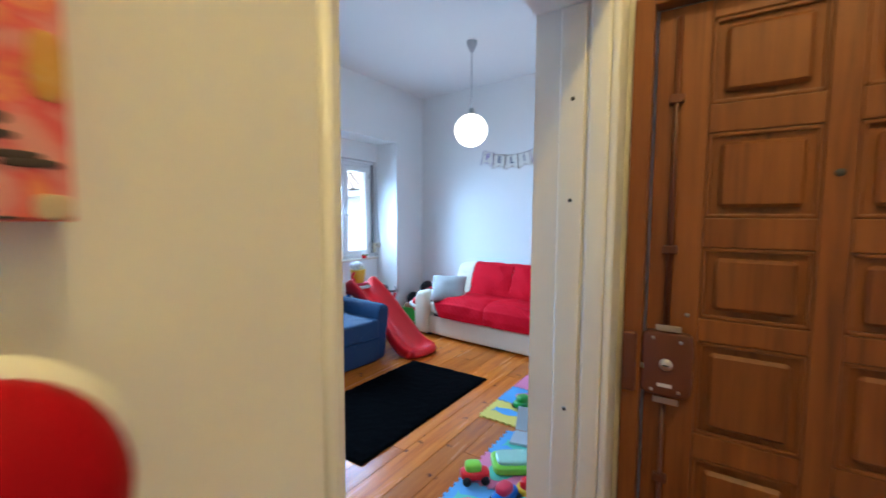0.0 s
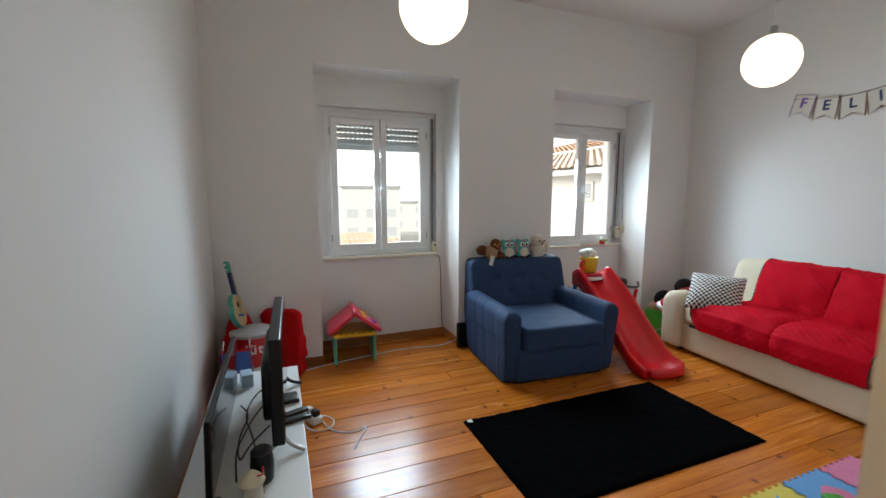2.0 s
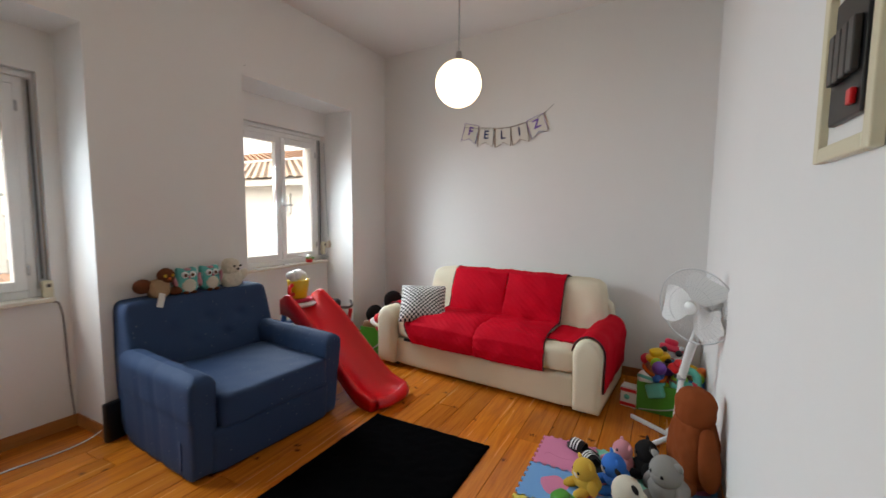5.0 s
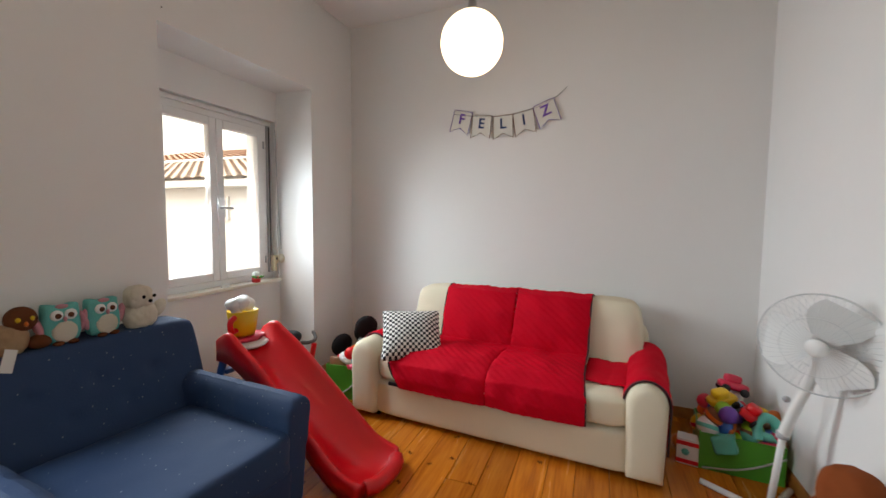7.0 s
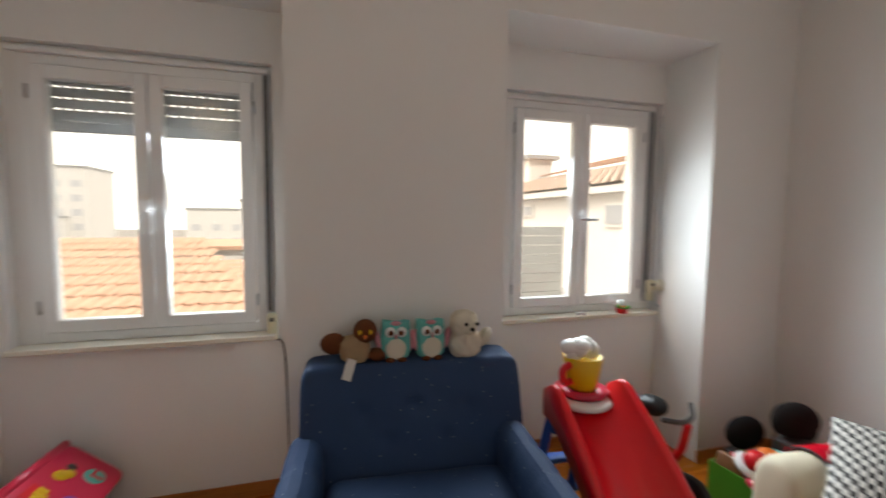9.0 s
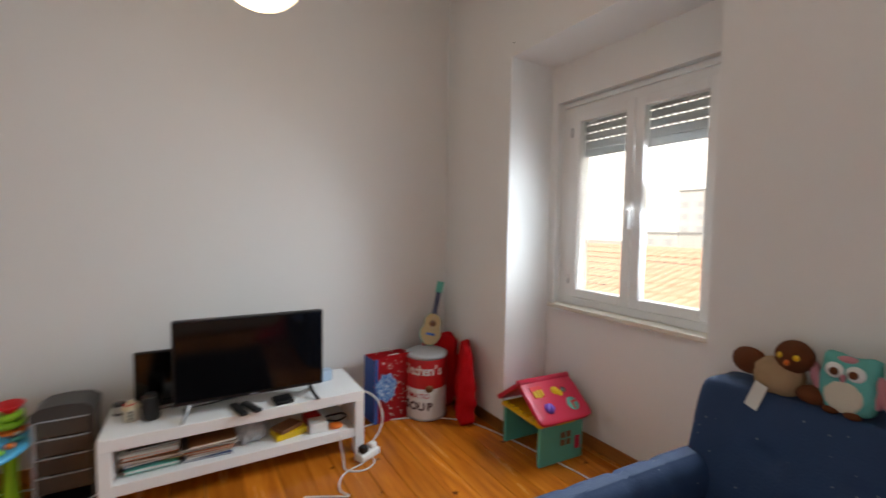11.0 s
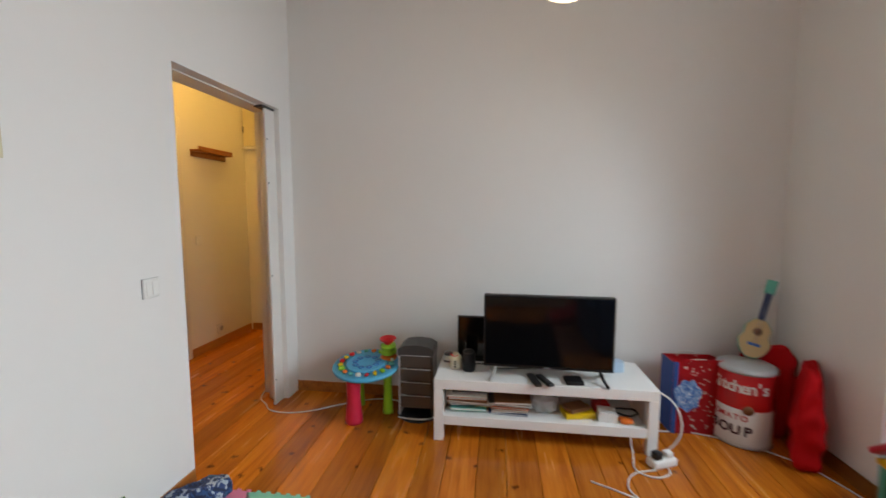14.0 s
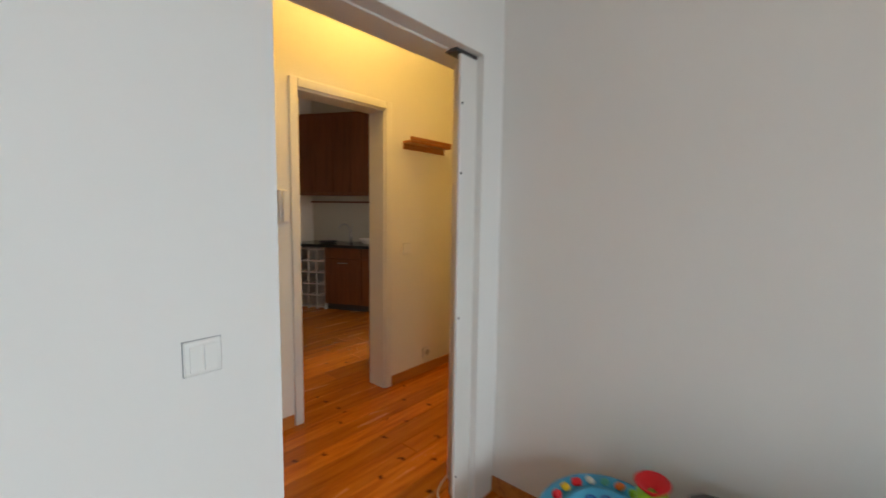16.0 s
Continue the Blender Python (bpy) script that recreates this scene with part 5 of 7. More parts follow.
for s in (-1, 1):
    part("ladder_post", tube([(0.98, s * 0.15, 0.66), (1.06, s * 0.16, 0.4), (1.13, s * 0.17, 0.02)], 0.022, 10), BLUE, sl, "blue ladder post")
    part("support", tube([(0.80, s * 0.13, 0.52), (0.84, s * 0.14, 0.3), (0.86, s * 0.16, 0.02)], 0.018, 8), BLUE, sl)
for z in (0.15, 0.33, 0.5):
    part("rung", box(1.03 - z * 0.14 + 0.02, 1.09 - z * 0.14 + 0.02, -0.15, 0.15, z, z + 0.03, 0.008, 3), BLUE, sl)
pl = part("platform", lathe([(0, 0.645), (0.12, 0.645), (0.135, 0.66), (0.12, 0.675), (0, 0.67)], 28), WHITEP, sl, "white ring seat", m=pose(1.0, 0, 0))
bk = thing("toy_bucket", "yellow toy mug with red handle and white foam on the slide", "toy bucket", pose(-3.74, 4.36, 0.635, 0, 0, 15) @ Matrix.Diagonal((1.3, 1.3, 1.4, 1)))
part("saucer", lathe([(0, 0.0), (0.085, 0.0), (0.098, 0.016), (0.06, 0.018), (0, 0.018)], 24), PINKR, bk)
part("cup", lathe([(0, 0.019), (0.05, 0.019), (0.056, 0.03), (0.072, 0.13), (0.068, 0.132), (0.052, 0.04), (0, 0.035)], 24), YELLOW, bk)
part("handle", tube([(-0.0, -0.06, 0.11), (0.0, -0.105, 0.10), (0.0, -0.10, 0.05), (0.0, -0.055, 0.05)], 0.013), RED, bk)
bm = bmesh.new()
rng = random.Random(6)
for k in range(7):
    ball(rng.uniform(0.025, 0.04), rng.uniform(0.025, 0.04), rng.uniform(0.02, 0.035), 12, bm, Matrix.Translation((rng.uniform(-0.03, 0.03), rng.uniform(-0.05, 0.04), 0.14 + rng.uniform(0, 0.035))))
part("foam", bm, WHITEP, bk)

rng = random.Random(21)
TOYC = [RED, YELLOW, ORANGE, LIME, TEAL, BLUE, PINKR, SKYB, BROWN, PURPLE, WHITEP]


def toy_car(m, col, label, roof=YELLOW):
    t = thing("toy_car", label, "toy car", m, "toy cars")
    part("body", soft(0.16, 0.085, 0.05, 6, 4.0, m=Matrix.Translation((0, 0, 0.045))), col, t)
    part("cabin", soft(0.09, 0.072, 0.05, 6, 3.5, m=Matrix.Translation((-0.01, 0, 0.085))), roof, t)
    for sx in (-0.05, 0.05):
        for sy in (-1, 1):
            part("wheel", lathe([(0, -0.01), (0.022, -0.009), (0.024, 0), (0.022, 0.009), (0, 0.01)], 14), BLACKP, t, m=pose(sx, sy * 0.042, 0.024, 90, 0, 0))
    return t


def toy_box(m, w, d, h, label, n, seed):
    t = thing("toy_box", label, "toy box", m, "green toy boxes")
    for s in (-1, 1):
        part("long_side", box(-w / 2, w / 2, s * (d / 2 - 0.004) - 0.004, s * (d / 2 - 0.004) + 0.004, 0, h), GREEN, t)
        part("short_side", box(s * (w / 2 - 0.004) - 0.004, s * (w / 2 - 0.004) + 0.004, -d / 2 + 0.008, d / 2 - 0.008, 0, h), GREEN, t)
    part("bottom", box(-w / 2 + 0.008, w / 2 - 0.008, -d / 2 + 0.008, d / 2 - 0.008, 0.0, 0.01), GREEN, t)
    part("cord", tube([(-w / 2 + 0.02, -d / 2 - 0.006, h * 0.05), (0.02, -d / 2 - 0.008, h * 0.2), (w / 2, -d / 2 - 0.006, h * 0.75)], 0.005), LGREY, t)
    r = random.Random(seed)
    for k in range(n):
        col = TOYC[k % len(TOYC)]
        layer = k * 2.2 / n
        x, y, z = r.uniform(-w / 2 + 0.03, w / 2 - 0.03), r.uniform(-d / 2 + 0.05, d / 2 - 0.05), h * 0.72 + 0.066 * layer
        mm = m @ pose(x * (1 - 0.07 * layer), y * (1 - 0.07 * layer), z, r.uniform(-25, 25), r.uniform(-25, 25), r.uniform(0, 360)) @ Matrix.Scale(r.uniform(1.2, 1.7), 4)
        kind = k % 4
        nm = ("toy_block", "toy_ball", "toy_ring", "toy_figure")[kind]
        tt = thing(nm, "small bright plastic %s heaped in a green toy box" % nm.replace("_", " "), nm.replace("_", " "), mm, "toys in the boxes")
        if kind == 0:
            bm = box(-0.055, 0.055, -0.035, 0.035, -0.03, 0.03, 0.01, 3)
            part("body", bm, col, tt)
            part("stud", lathe([(0, 0.045), (0.018, 0.043), (0.018, 0.03)], 12), TOYC[(k + 3) % 11], tt)
        elif kind == 1:
            part("body", ball(0.042, 0.042, 0.042, 14), col, tt)
            part("band", lathe([(0.0425, -0.008), (0.044, 0), (0.0425, 0.008)], 18), TOYC[(k + 5) % 11], tt)
        elif kind == 2:
            part("body", tube([(0.05 * math.cos(a), 0.04 * math.sin(a), 0) for a in [i * math.pi / 4 for i in range(8)]], 0.017, 8, closed=True), col, tt)
            part("knob", ball(0.022, 0.022, 0.022, 10, m=Matrix.Translation((0.05, 0, 0.01))), TOYC[(k + 2) % 11], tt)
        else:
            part("body", soft(0.09, 0.05, 0.06, 6, 2.8), col, tt)
            part("head", ball(0.03, 0.03, 0.03, 12, m=Matrix.Translation((0.05, 0, 0.04))), TOYC[(k + 4) % 11], tt)
    return t


BOXM = pose(-0.872, 5.18, 0, 0, 0, -6)
toy_box(BOXM, 0.395, 0.34, 0.21, "green cardboard toy box heaped with bright plastic toys", 44, 3)
toy_car(BOXM @ pose(-0.08, -0.04, 0.33, 8, -10, 30), YELLOW, "yellow plastic toy truck on top of the toy box")
toy_car(BOXM @ pose(0.02, -0.08, 0.29, 30, 10, 70), RED, "red plastic toy car lying on the toy box", RED)
toy_car(BOXM @ pose(-0.02, 0.08, 0.375, -10, 12, 10), PINKR, "pink toy car on top of the toy pile", PINKR)
wt = thing("toy_phone", "turquoise plastic toy telephone leaning on the toy box", "toy", BOXM @ pose(0.12, -0.12, 0.27, 70, 0, 10))
part("body", tube([(-0.05, -0.05, 0), (-0.05, 0.04, 0), (0, 0.075, 0), (0.05, 0.04, 0), (0.05, -0.05, 0)], 0.026, 10), TEAL, wt)
pb = thing("printed_carton", "small beige carton with red printed pattern on the floor", "carton", pose(-1.13, 5.08, 0, 0, 0, -12))
part("body", box(-0.055, 0.055, -0.045, 0.045, 0, 0.15, 0.003), PAPER, pb)
for z in (0.02, 0.125):
    part("stripe", box(-0.0555, 0.0555, -0.0462, -0.0452, z - 0.012, z + 0.012), RED, pb)
part("spot", lathe([(0, 0.001), (0.02, 0.001), (0.02, 0)], 14), TEAL, pb, m=pose(-0.01, -0.0455, 0.075, 90, 0, 0))
single("foam_ball", ball(0.04, 0.04, 0.04), ORANGE, "small orange and blue ball by the sofa", "ball", pose(-1.15, 5.24, 0.04))
BOX2 = pose(-3.48, 5.18, 0, 0, 0, 4)
toy_box(BOX2, 0.30, 0.26, 0.26, "green toy box with red toys beside the sofa arm", 14, 9)
for k, (x, y, z) in enumerate(((-3.62, 5.62, 0.36), (-3.50, 5.44, 0.47), (-3.72, 5.40, 0.30))):
    puff = single("round_cushion", ball(0.10, 0.05, 0.10, 20), PLUSHK, "round black plush cushion stacked in the room corner", "cushion", pose(x, y, z, 10, 10, 30 + 20 * k), "round black cushions")
    st = single("crate", box(-0.07, 0.07, -0.07, 0.07, 0, z - 0.10, 0.008), (RED, DGREY, DGREY)[k], "plain storage crate under a toy wheel in the corner", "crate", pose(x, y, 0, 0, 0, 20))
tr = thing("tricycle", "grey and red ride-on tricycle parked behind the slide", "tricycle", pose(-3.76, 4.80, 0, 0, 0, 20) @ Matrix.Diagonal((0.9, 0.9, 0.92, 1)))
part("frame", tube([(-0.2, 0, 0.22), (0, 0, 0.26), (0.16, 0, 0.3), (0.2, 0, 0.52)], 0.022), RED, tr)
part("handlebar", tube([(0.14, -0.16, 0.57), (0.2, -0.06, 0.545), (0.2, 0.06, 0.545), (0.14, 0.16, 0.57)], 0.015), DGREY, tr)
part("seat", soft(0.2, 0.14, 0.05, 8, 3.0, m=Matrix.Translation((-0.12, 0, 0.30))), LGREY, tr)
for p in ((0.22, 0, 0.13), (-0.2, 0.13, 0.11), (-0.2, -0.13, 0.11)):
    part("wheel", lathe([(0, -0.02), (p[2] * 0.9, -0.022), (p[2], 0), (p[2] * 0.9, 0.022), (0, 0.02)], 22), BLACKP, tr, m=pose(*p, 90, 0, 0))
single("helmet", soft(0.15, 0.12, 0.09, 10, 2.2), BLACKP, "black child's helmet hanging on the tricycle handlebar", "helmet", pose(-3.70, 4.74, 0.545, 10, 0, 30))
rs = thing("router", "black router box standing on the floor by the wall", "router", pose(-3.90, 3.03, 0, 0, 0, 10))
part("body", box(-0.02, 0.02, -0.055, 0.055, 0, 0.24, 0.008, 3), BLACKP, rs)


# ---- plush toys on the armchair ----
def owl(m, body, belly, label):
    t = thing("plush_owl", label, "plush toy", m @ Matrix.Scale(1.15, 4), "plush owls")
    bm = soft(0.115, 0.075, 0.145, 12, 3.4, 0.003, 2.0, 30)
    for v in bm.verts:
        if v.co.z > 0.045:
            v.co.z += 0.03 * (abs(v.co.x) / 0.058) ** 2
    bm.transform(Matrix.Translation((0, 0, 0.075)))
    part("body", bm, body, t)
    part("belly", ball(0.04, 0.012, 0.042, 14, m=Matrix.Translation((0, -0.033, 0.05))), belly, t)
    for s in (-1, 1):
        part("eye_patch", ball(0.02, 0.008, 0.02, 12, m=Matrix.Translation((s * 0.021, -0.036, 0.112))), WHITEP, t)
        part("eye", ball(0.010, 0.006, 0.010, 10, m=Matrix.Translation((s * 0.019, -0.043, 0.110))), PLUSHB, t)
        part("wing", ball(0.014, 0.02, 0.045, 10, m=Matrix.Translation((s * 0.066, -0.005, 0.075)) @ Matrix.Rotation(s * 0.3, 4, "Y")), PLUSHPINK, t)
        part("foot", ball(0.018, 0.014, 0.009, 10, m=Matrix.Translation((s * 0.022, -0.035, 0.008))), PLUSHB, t)
    part("beak", ball(0.006, 0.008, 0.010, 8, m=Matrix.Translation((0, -0.044, 0.097))), PLUSHPINK, t)
    part("tuft", ball(0.022, 0.012, 0.010, 10, m=Matrix.Translation((0, -0.022, 0.142))), PLUSHPINK, t)
    return t


ZC = 0.855
ACM = pose(-3.86, 3.54, -0.012, 0, 0, -4.5)
owl(ACM @ pose(0.035, -0.07, ZC, -4, 0, 88), PLUSHTEAL, PLUSHW, "turquoise plush owl with pale belly and pink wings")
owl(ACM @ pose(0.035, 0.084, ZC, -4, 0, 94), PLUSHTEAL, PLUSHW, "turquoise plush owl leaning beside another on the armchair")
bo = thing("plush_bird", "brown and tan plush owl with white tag slumped on the armchair", "plush toy", ACM @ pose(0.035, -0.245, ZC - 0.005, 0, 0, 90) @ Matrix.Diagonal((0.95, 1, 1.05, 1)))
part("body", soft(0.14, 0.10, 0.12, 12, 2.6, 0.006, 4.0, 25, m=Matrix.Translation((0, 0, 0.06))), PLUSHT, bo)
part("head", ball(0.055, 0.05, 0.05, 16, m=Matrix.Translation((0.045, -0.01, 0.135))), PLUSHB, bo)
for s in (-1, 1):
    part("eye", ball(0.010, 0.007, 0.010, 10, m=Matrix.Translation((0.045 + s * 0.022, -0.052, 0.14))), YELLOW, bo)
part("beak", ball(0.008, 0.012, 0.010, 8, m=Matrix.Translation((0.045, -0.058, 0.122))), ORANGE, bo)
part("wing", ball(0.06, 0.03, 0.045, 12, m=Matrix.Translation((-0.095, 0, 0.085))), PLUSHB, bo)
part("wing", ball(0.045, 0.04, 0.028, 12, m=Matrix.Translation((0.10, -0.01, 0.035))), PLUSHB, bo)
part("tag", box(-0.035, 0.005, -0.085, -0.081, -0.055, 0.03), PAPER, bo, "white paper tag", m=pose(-0.01, 0.0, 0, -6, 18, 0))
bw = thing("plush_dog", "cream fluffy plush animal sitting at the end of the armchair", "plush toy", ACM @ pose(0.035, 0.245, ZC - 0.006, 0, 0, 96))
part("body", soft(0.15, 0.11, 0.13, 12, 2.6, 0.008, 6.0, 25, m=Matrix.Translation((0, 0, 0.065))), PLUSHW, bw)
part("head", soft(0.12, 0.10, 0.12, 12, 2.8, 0.006, 7.0, 25, m=Matrix.Translation((-0.01, -0.005, 0.16))), PLUSHW, bw)
for s in (-1, 1):
    part("eye", ball(0.009, 0.007, 0.009, 10, m=Matrix.Translation((0.012 + s * 0.026, -0.055, 0.165))), PLUSHK, bw)
part("nose", ball(0.010, 0.009, 0.009, 10, m=Matrix.Translation((0.014, -0.06, 0.142))), PLUSHK, bw)
part("paw", ball(0.03, 0.03, 0.05, 12, m=Matrix.Translation((0.09, -0.01, 0.09)) @ Matrix.Rotation(0.6, 4, "Y")), PLUSHW, bw)

# ---- standing fan ----
fn = thing("floor_fan", "white standing fan with clear blades and wire guard", "fan", pose(-0.858, 4.70, 0))
for a in (55, 145):
    d = Vector((math.cos(radians(a)), math.sin(radians(a)), 0))
    part("leg", tube([tuple(d * 0.30 + Vector((0, 0, 0.014))), tuple(d * -0.30 + Vector((0, 0, 0.014)))], 0.016, 8), WHITEP, fn)
part("hub", lathe([(0, 0.03), (0.045, 0.03), (0.04, 0.05), (0.02, 0.075), (0, 0.08)], 18), WHITEP, fn)
part("pole", tube([(0, 0, 0.03), (0.03, -0.02, 0.42)], 0.016), WHITEP, fn)
part("collar", lathe([(0.018, 0), (0.026, 0.004), (0.026, 0.03), (0.018, 0.034)], 16), LGREY, fn, m=pose(0.028, -0.018, 0.40))
part("upper_pole", tube([(0.03, -0.02, 0.42), (0.06, -0.06, 0.6), (0.125, -0.13, 0.87)], 0.024, 12), WHITEP, fn)
FM = pose(0.10, -0.145, 0.90, 6, 0, 0) @ pose(0, 0, 0, 0, 0, -34)
part("motor", merged(None, lathe([(0, -0.04), (0.05, -0.05), (0.062, -0.12), (0.045, -0.17), (0, -0.18)], 20), FM @ Matrix.Rotation(math.pi / 2, 4, "X") @ Matrix.Translation((0, 0, -0.0))), WHITEP, fn)
gm = FM @ Matrix.Translation((0, -0.06, 0)) @ Matrix.Rotation(math.pi / 2, 4, "X") @ Matrix.Diagonal((0.95, 0.95, 0.95, 1))
guard = part("guard", merged(None, tube([(0.227 * math.cos(a), 0.227 * math.sin(a), 0) for a in [i * math.pi / 12 for i in range(24)]], 0.0045, 6, closed=True, smooth_path=1), gm), GRILLE, fn, "wire guard")
for s in (-1, 1):
    for k in range(48):
        a = 2 * math.pi * k / 48
        pts = [(r * math.cos(a + s * (0.225 - r) * 0.8), r * math.sin(a + s * (0.225 - r) * 0.8), s * z) for r, z in ((0.04, 0.052), (0.13, 0.05), (0.19, 0.036), (0.225, 0.002))]
        part("wire", merged(None, tube(pts, 0.0009, 4, smooth_path=1), gm), GRILLE, guard)
for r, z in ((0.13, 0.051), (0.13, -0.051)):
    part("guard_ring", merged(None, tube([(r * math.cos(a), r * math.sin(a), z) for a in [i * math.pi / 12 for i in range(24)]], 0.0045 if z == 0 else 0.0015, 6, closed=True, smooth_path=1), gm), GRILLE, fn)
part("badge", merged(None, lathe([(0, 0.06), (0.036, 0.058), (0.042, 0.05), (0, 0.05)], 20), gm), WHITEP, fn)
BLADE = material("clear tinted fan blade", (0.80, 0.81, 0.80), 0.45, vary=0.03, bump=0.0, spec=0.3)
for k in range(3):
    out = []
    for i in range(9):
        f = i / 8
        out.append((0.03 + 0.165 * f, 0.02 + 0.10 * math.sin(math.pi * min(1, f * 0.62 + 0.1))))
    for i in range(9):
        f = 1 - i / 8
        out.append((0.03 + 0.165 * f, -0.02 - 0.085 * math.sin(math.pi * min(1, f * 0.55 + 0.08))))
    bm = plate(out, -0.0015, 0.0015)
    bm.transform(gm @ Matrix.Rotation(2 * math.pi * k / 3 + 1.1, 4, "Z") @ Matrix.Rotation(0.3, 4, "X"))
    part("blade", bm, BLADE, fn)
part("knob", lathe([(0, 0.012), (0.014, 0.01), (0.014, 0)], 14), LGREY, fn, m=pose(0.02, -0.047, 0.6, 90, 0, 0))


# ---- foam play mats ----
def foam_tile(x, y, s, col, inlay, kind, rot):
    n, tooth = 6, 0.013
    out = []
    for side in range(4):
        for k in range(n):
            for f, o in ((0.08, 0), (0.12, 1), (0.46, 1), (0.5, 0)):
                u = -s / 2 + s * (k + f) / n
                out.append((Vector((u, -s / 2 - o * tooth, 0)), side))
    pts = [tuple((Matrix.Rotation(side * math.pi / 2, 3, "Z") @ p).xy) for p, side in out]
    t = thing("foam_tile", "soft puzzle foam play mat tile lying on the floor boards", "play mat", pose(x, y, 0.0008, 0, 0, rot), "foam play mat tiles")
    part("tile", plate(pts, 0, 0.011), FOAMS[col], t)
    if kind == 0:
        shp = [(0.085 * math.cos(a) * (1 + 0.25 * math.cos(2 * a)), 0.05 * math.sin(a)) for a in [i * math.pi / 14 for i in range(28)]]
        shp2 = [(-0.06, 0.0), (-0.115, 0.045), (-0.10, 0.0), (-0.115, -0.045)]
    else:
        shp = [(0.07 * math.cos(a) * (1 + 0.12 * math.sin(3 * a)), 0.075 * math.sin(a) * (1 + 0.1 * math.cos(4 * a))) for a in [i * math.pi / 14 for i in range(28)]]
        shp2 = [(0.03, 0.06), (0.07, 0.105), (0.085, 0.05)]
    mat = inlay if not isinstance(inlay, int) else FOAMS[inlay]
    q = part("inlay", plate(shp, 0.0108, 0.0125), mat, t)
    part("inlay", plate(shp2, 0.0108, 0.0123), mat, t)
    return t


S = 0.305
for i in range(2):
    for j in range(4):
        il = BROWN if (i == 1 and j == 0) else [1, 3, 0, 2][(i + j * 2 + 1) % 4]
        c = {(1, 0): 1, (0, 0): 0, (1, 1): 2, (0, 1): 3, (1, 2): 0, (0, 2): 1, (1, 3): 2, (0, 3): 0}[i, j]
        foam_tile(-0.83 - i * S, 2.265 + j * S, S, c, FLOORW if (i == 1 and j == 0) else (il if il != c else (c + 1) % 4), (i + j) % 2, 0)
for i in range(3):
    for j in range(3):
        c = {(2, 0): 3, (1, 0): 2, (0, 0): 1, (2, 1): 2, (1, 1): 0, (0, 1): 3, (2, 2): 0, (1, 2): 1, (0, 2): 2}[i, j]
        foam_tile(-0.80 - i * S, 3.57 + j * S, S, c, {3: 2, 2: 0, 0: 2, 1: 3}[c] if not (i == 2 and j == 2) else 0, (i + j) % 2, 0)

# toys on the mats
ob_ = thing("picture_book", "large open picture book with green animal cover standing upright", "book", pose(-0.745, 2.685, 0.014, 0, 0, 78))
part("cover", box(-0.16, 0.16, -0.006, -0.001, 0, 0.25, 0.001), JUNGLE, ob_, "green cover", m=pose(0, 0, 0, 14, 0, 0))
part("page", box(-0.155, 0.155, 0.0, 0.003, 0.003, 0.247), JUNGLE, ob_, m=pose(0, 0, 0, 14, 0, 0))
bm = ball(0.03, 0.004, 0.09, 14)
part("picture", bm, BROWN, ob_, m=pose(-0.09, -0.024, 0.12, 14, 0, 0))
part("picture", ball(0.02, 0.004, 0.05, 12), SKYB, ob_, m=pose(0.05, -0.028, 0.14, 14, 20, 0))
part("picture", ball(0.018, 0.004, 0.04, 12), SKYB, ob_, m=pose(0.02, -0.013, 0.08, 14, -30, 0))
single("toy_drum", soft(0.10, 0.08, 0.075, 10, 3.5, m=Matrix.Translation((0, 0, 0.037))), ORANGE, "rounded amber plastic toy on the play mat", "toy", pose(-0.85, 2.38, 0.014, 0, 0, 30))
single("soft_book", soft(0.27, 0.15, 0.09, 14, 5, 0.014, 3.0, 12, m=Matrix.Translation((0, 0, 0.045))), NAVYPRINT, "navy patterned soft cloth book on the play mat", "soft toy", pose(-0.80, 2.23, 0.014, 14, 0, 50))
gbk = thing("picture_book", "green picture book with dinosaurs lying on the play mat", "book", pose(-0.98, 2.36, 0.014, 0, 0, 14))
part("page_block", box(-0.11, 0.11, -0.13, 0.13, 0.001, 0.014), PAPER, gbk)
part("cover", box(-0.112, 0.112, -0.132, 0.132, 0.0142, 0.016), JUNGLE, gbk, "green cover")
for k, (dx, dy, r, cc) in enumerate(((0.03, 0.05, 0.05, PLUSHT), (-0.03, -0.04, 0.045, YELLOW), (0.06, -0.07, 0.03, LIME))):
    part("picture", lathe([(0, 0.001), (r, 0.001), (r, 0)], 16), cc, gbk, m=pose(dx, dy, 0.0162) @ Matrix.Diagonal((1, 0.55, 1, 1)))
rt = thing("toy_ladybird", "round red toy with stubby legs on the play mat", "toy", pose(-1.10, 2.47, 0.014))
part("shell", ball(0.07, 0.065, 0.05, 18, m=Matrix.Translation((0, 0, 0.035))), RED, rt)
for k in range(6):
    a = k * math.pi / 3
    part("leg", tube([(0.05 * math.cos(a), 0.05 * math.sin(a), 0.02), (0.10 * math.cos(a), 0.10 * math.sin(a), 0.006)], 0.006, 6), ORANGE, rt)
n1 = thing("toy_numeral", "flat blue foam numeral leaning on other toys", "toy", pose(-0.84, 2.53, 0.014, -20, 0, 10))
part("body", tube([(-0.05, 0, 0.02), (-0.04, 0, 0.11), (0.02, 0, 0.14), (0.06, 0, 0.09), (0.04, 0, 0.03)], 0.022, 10), SKYB, n1)
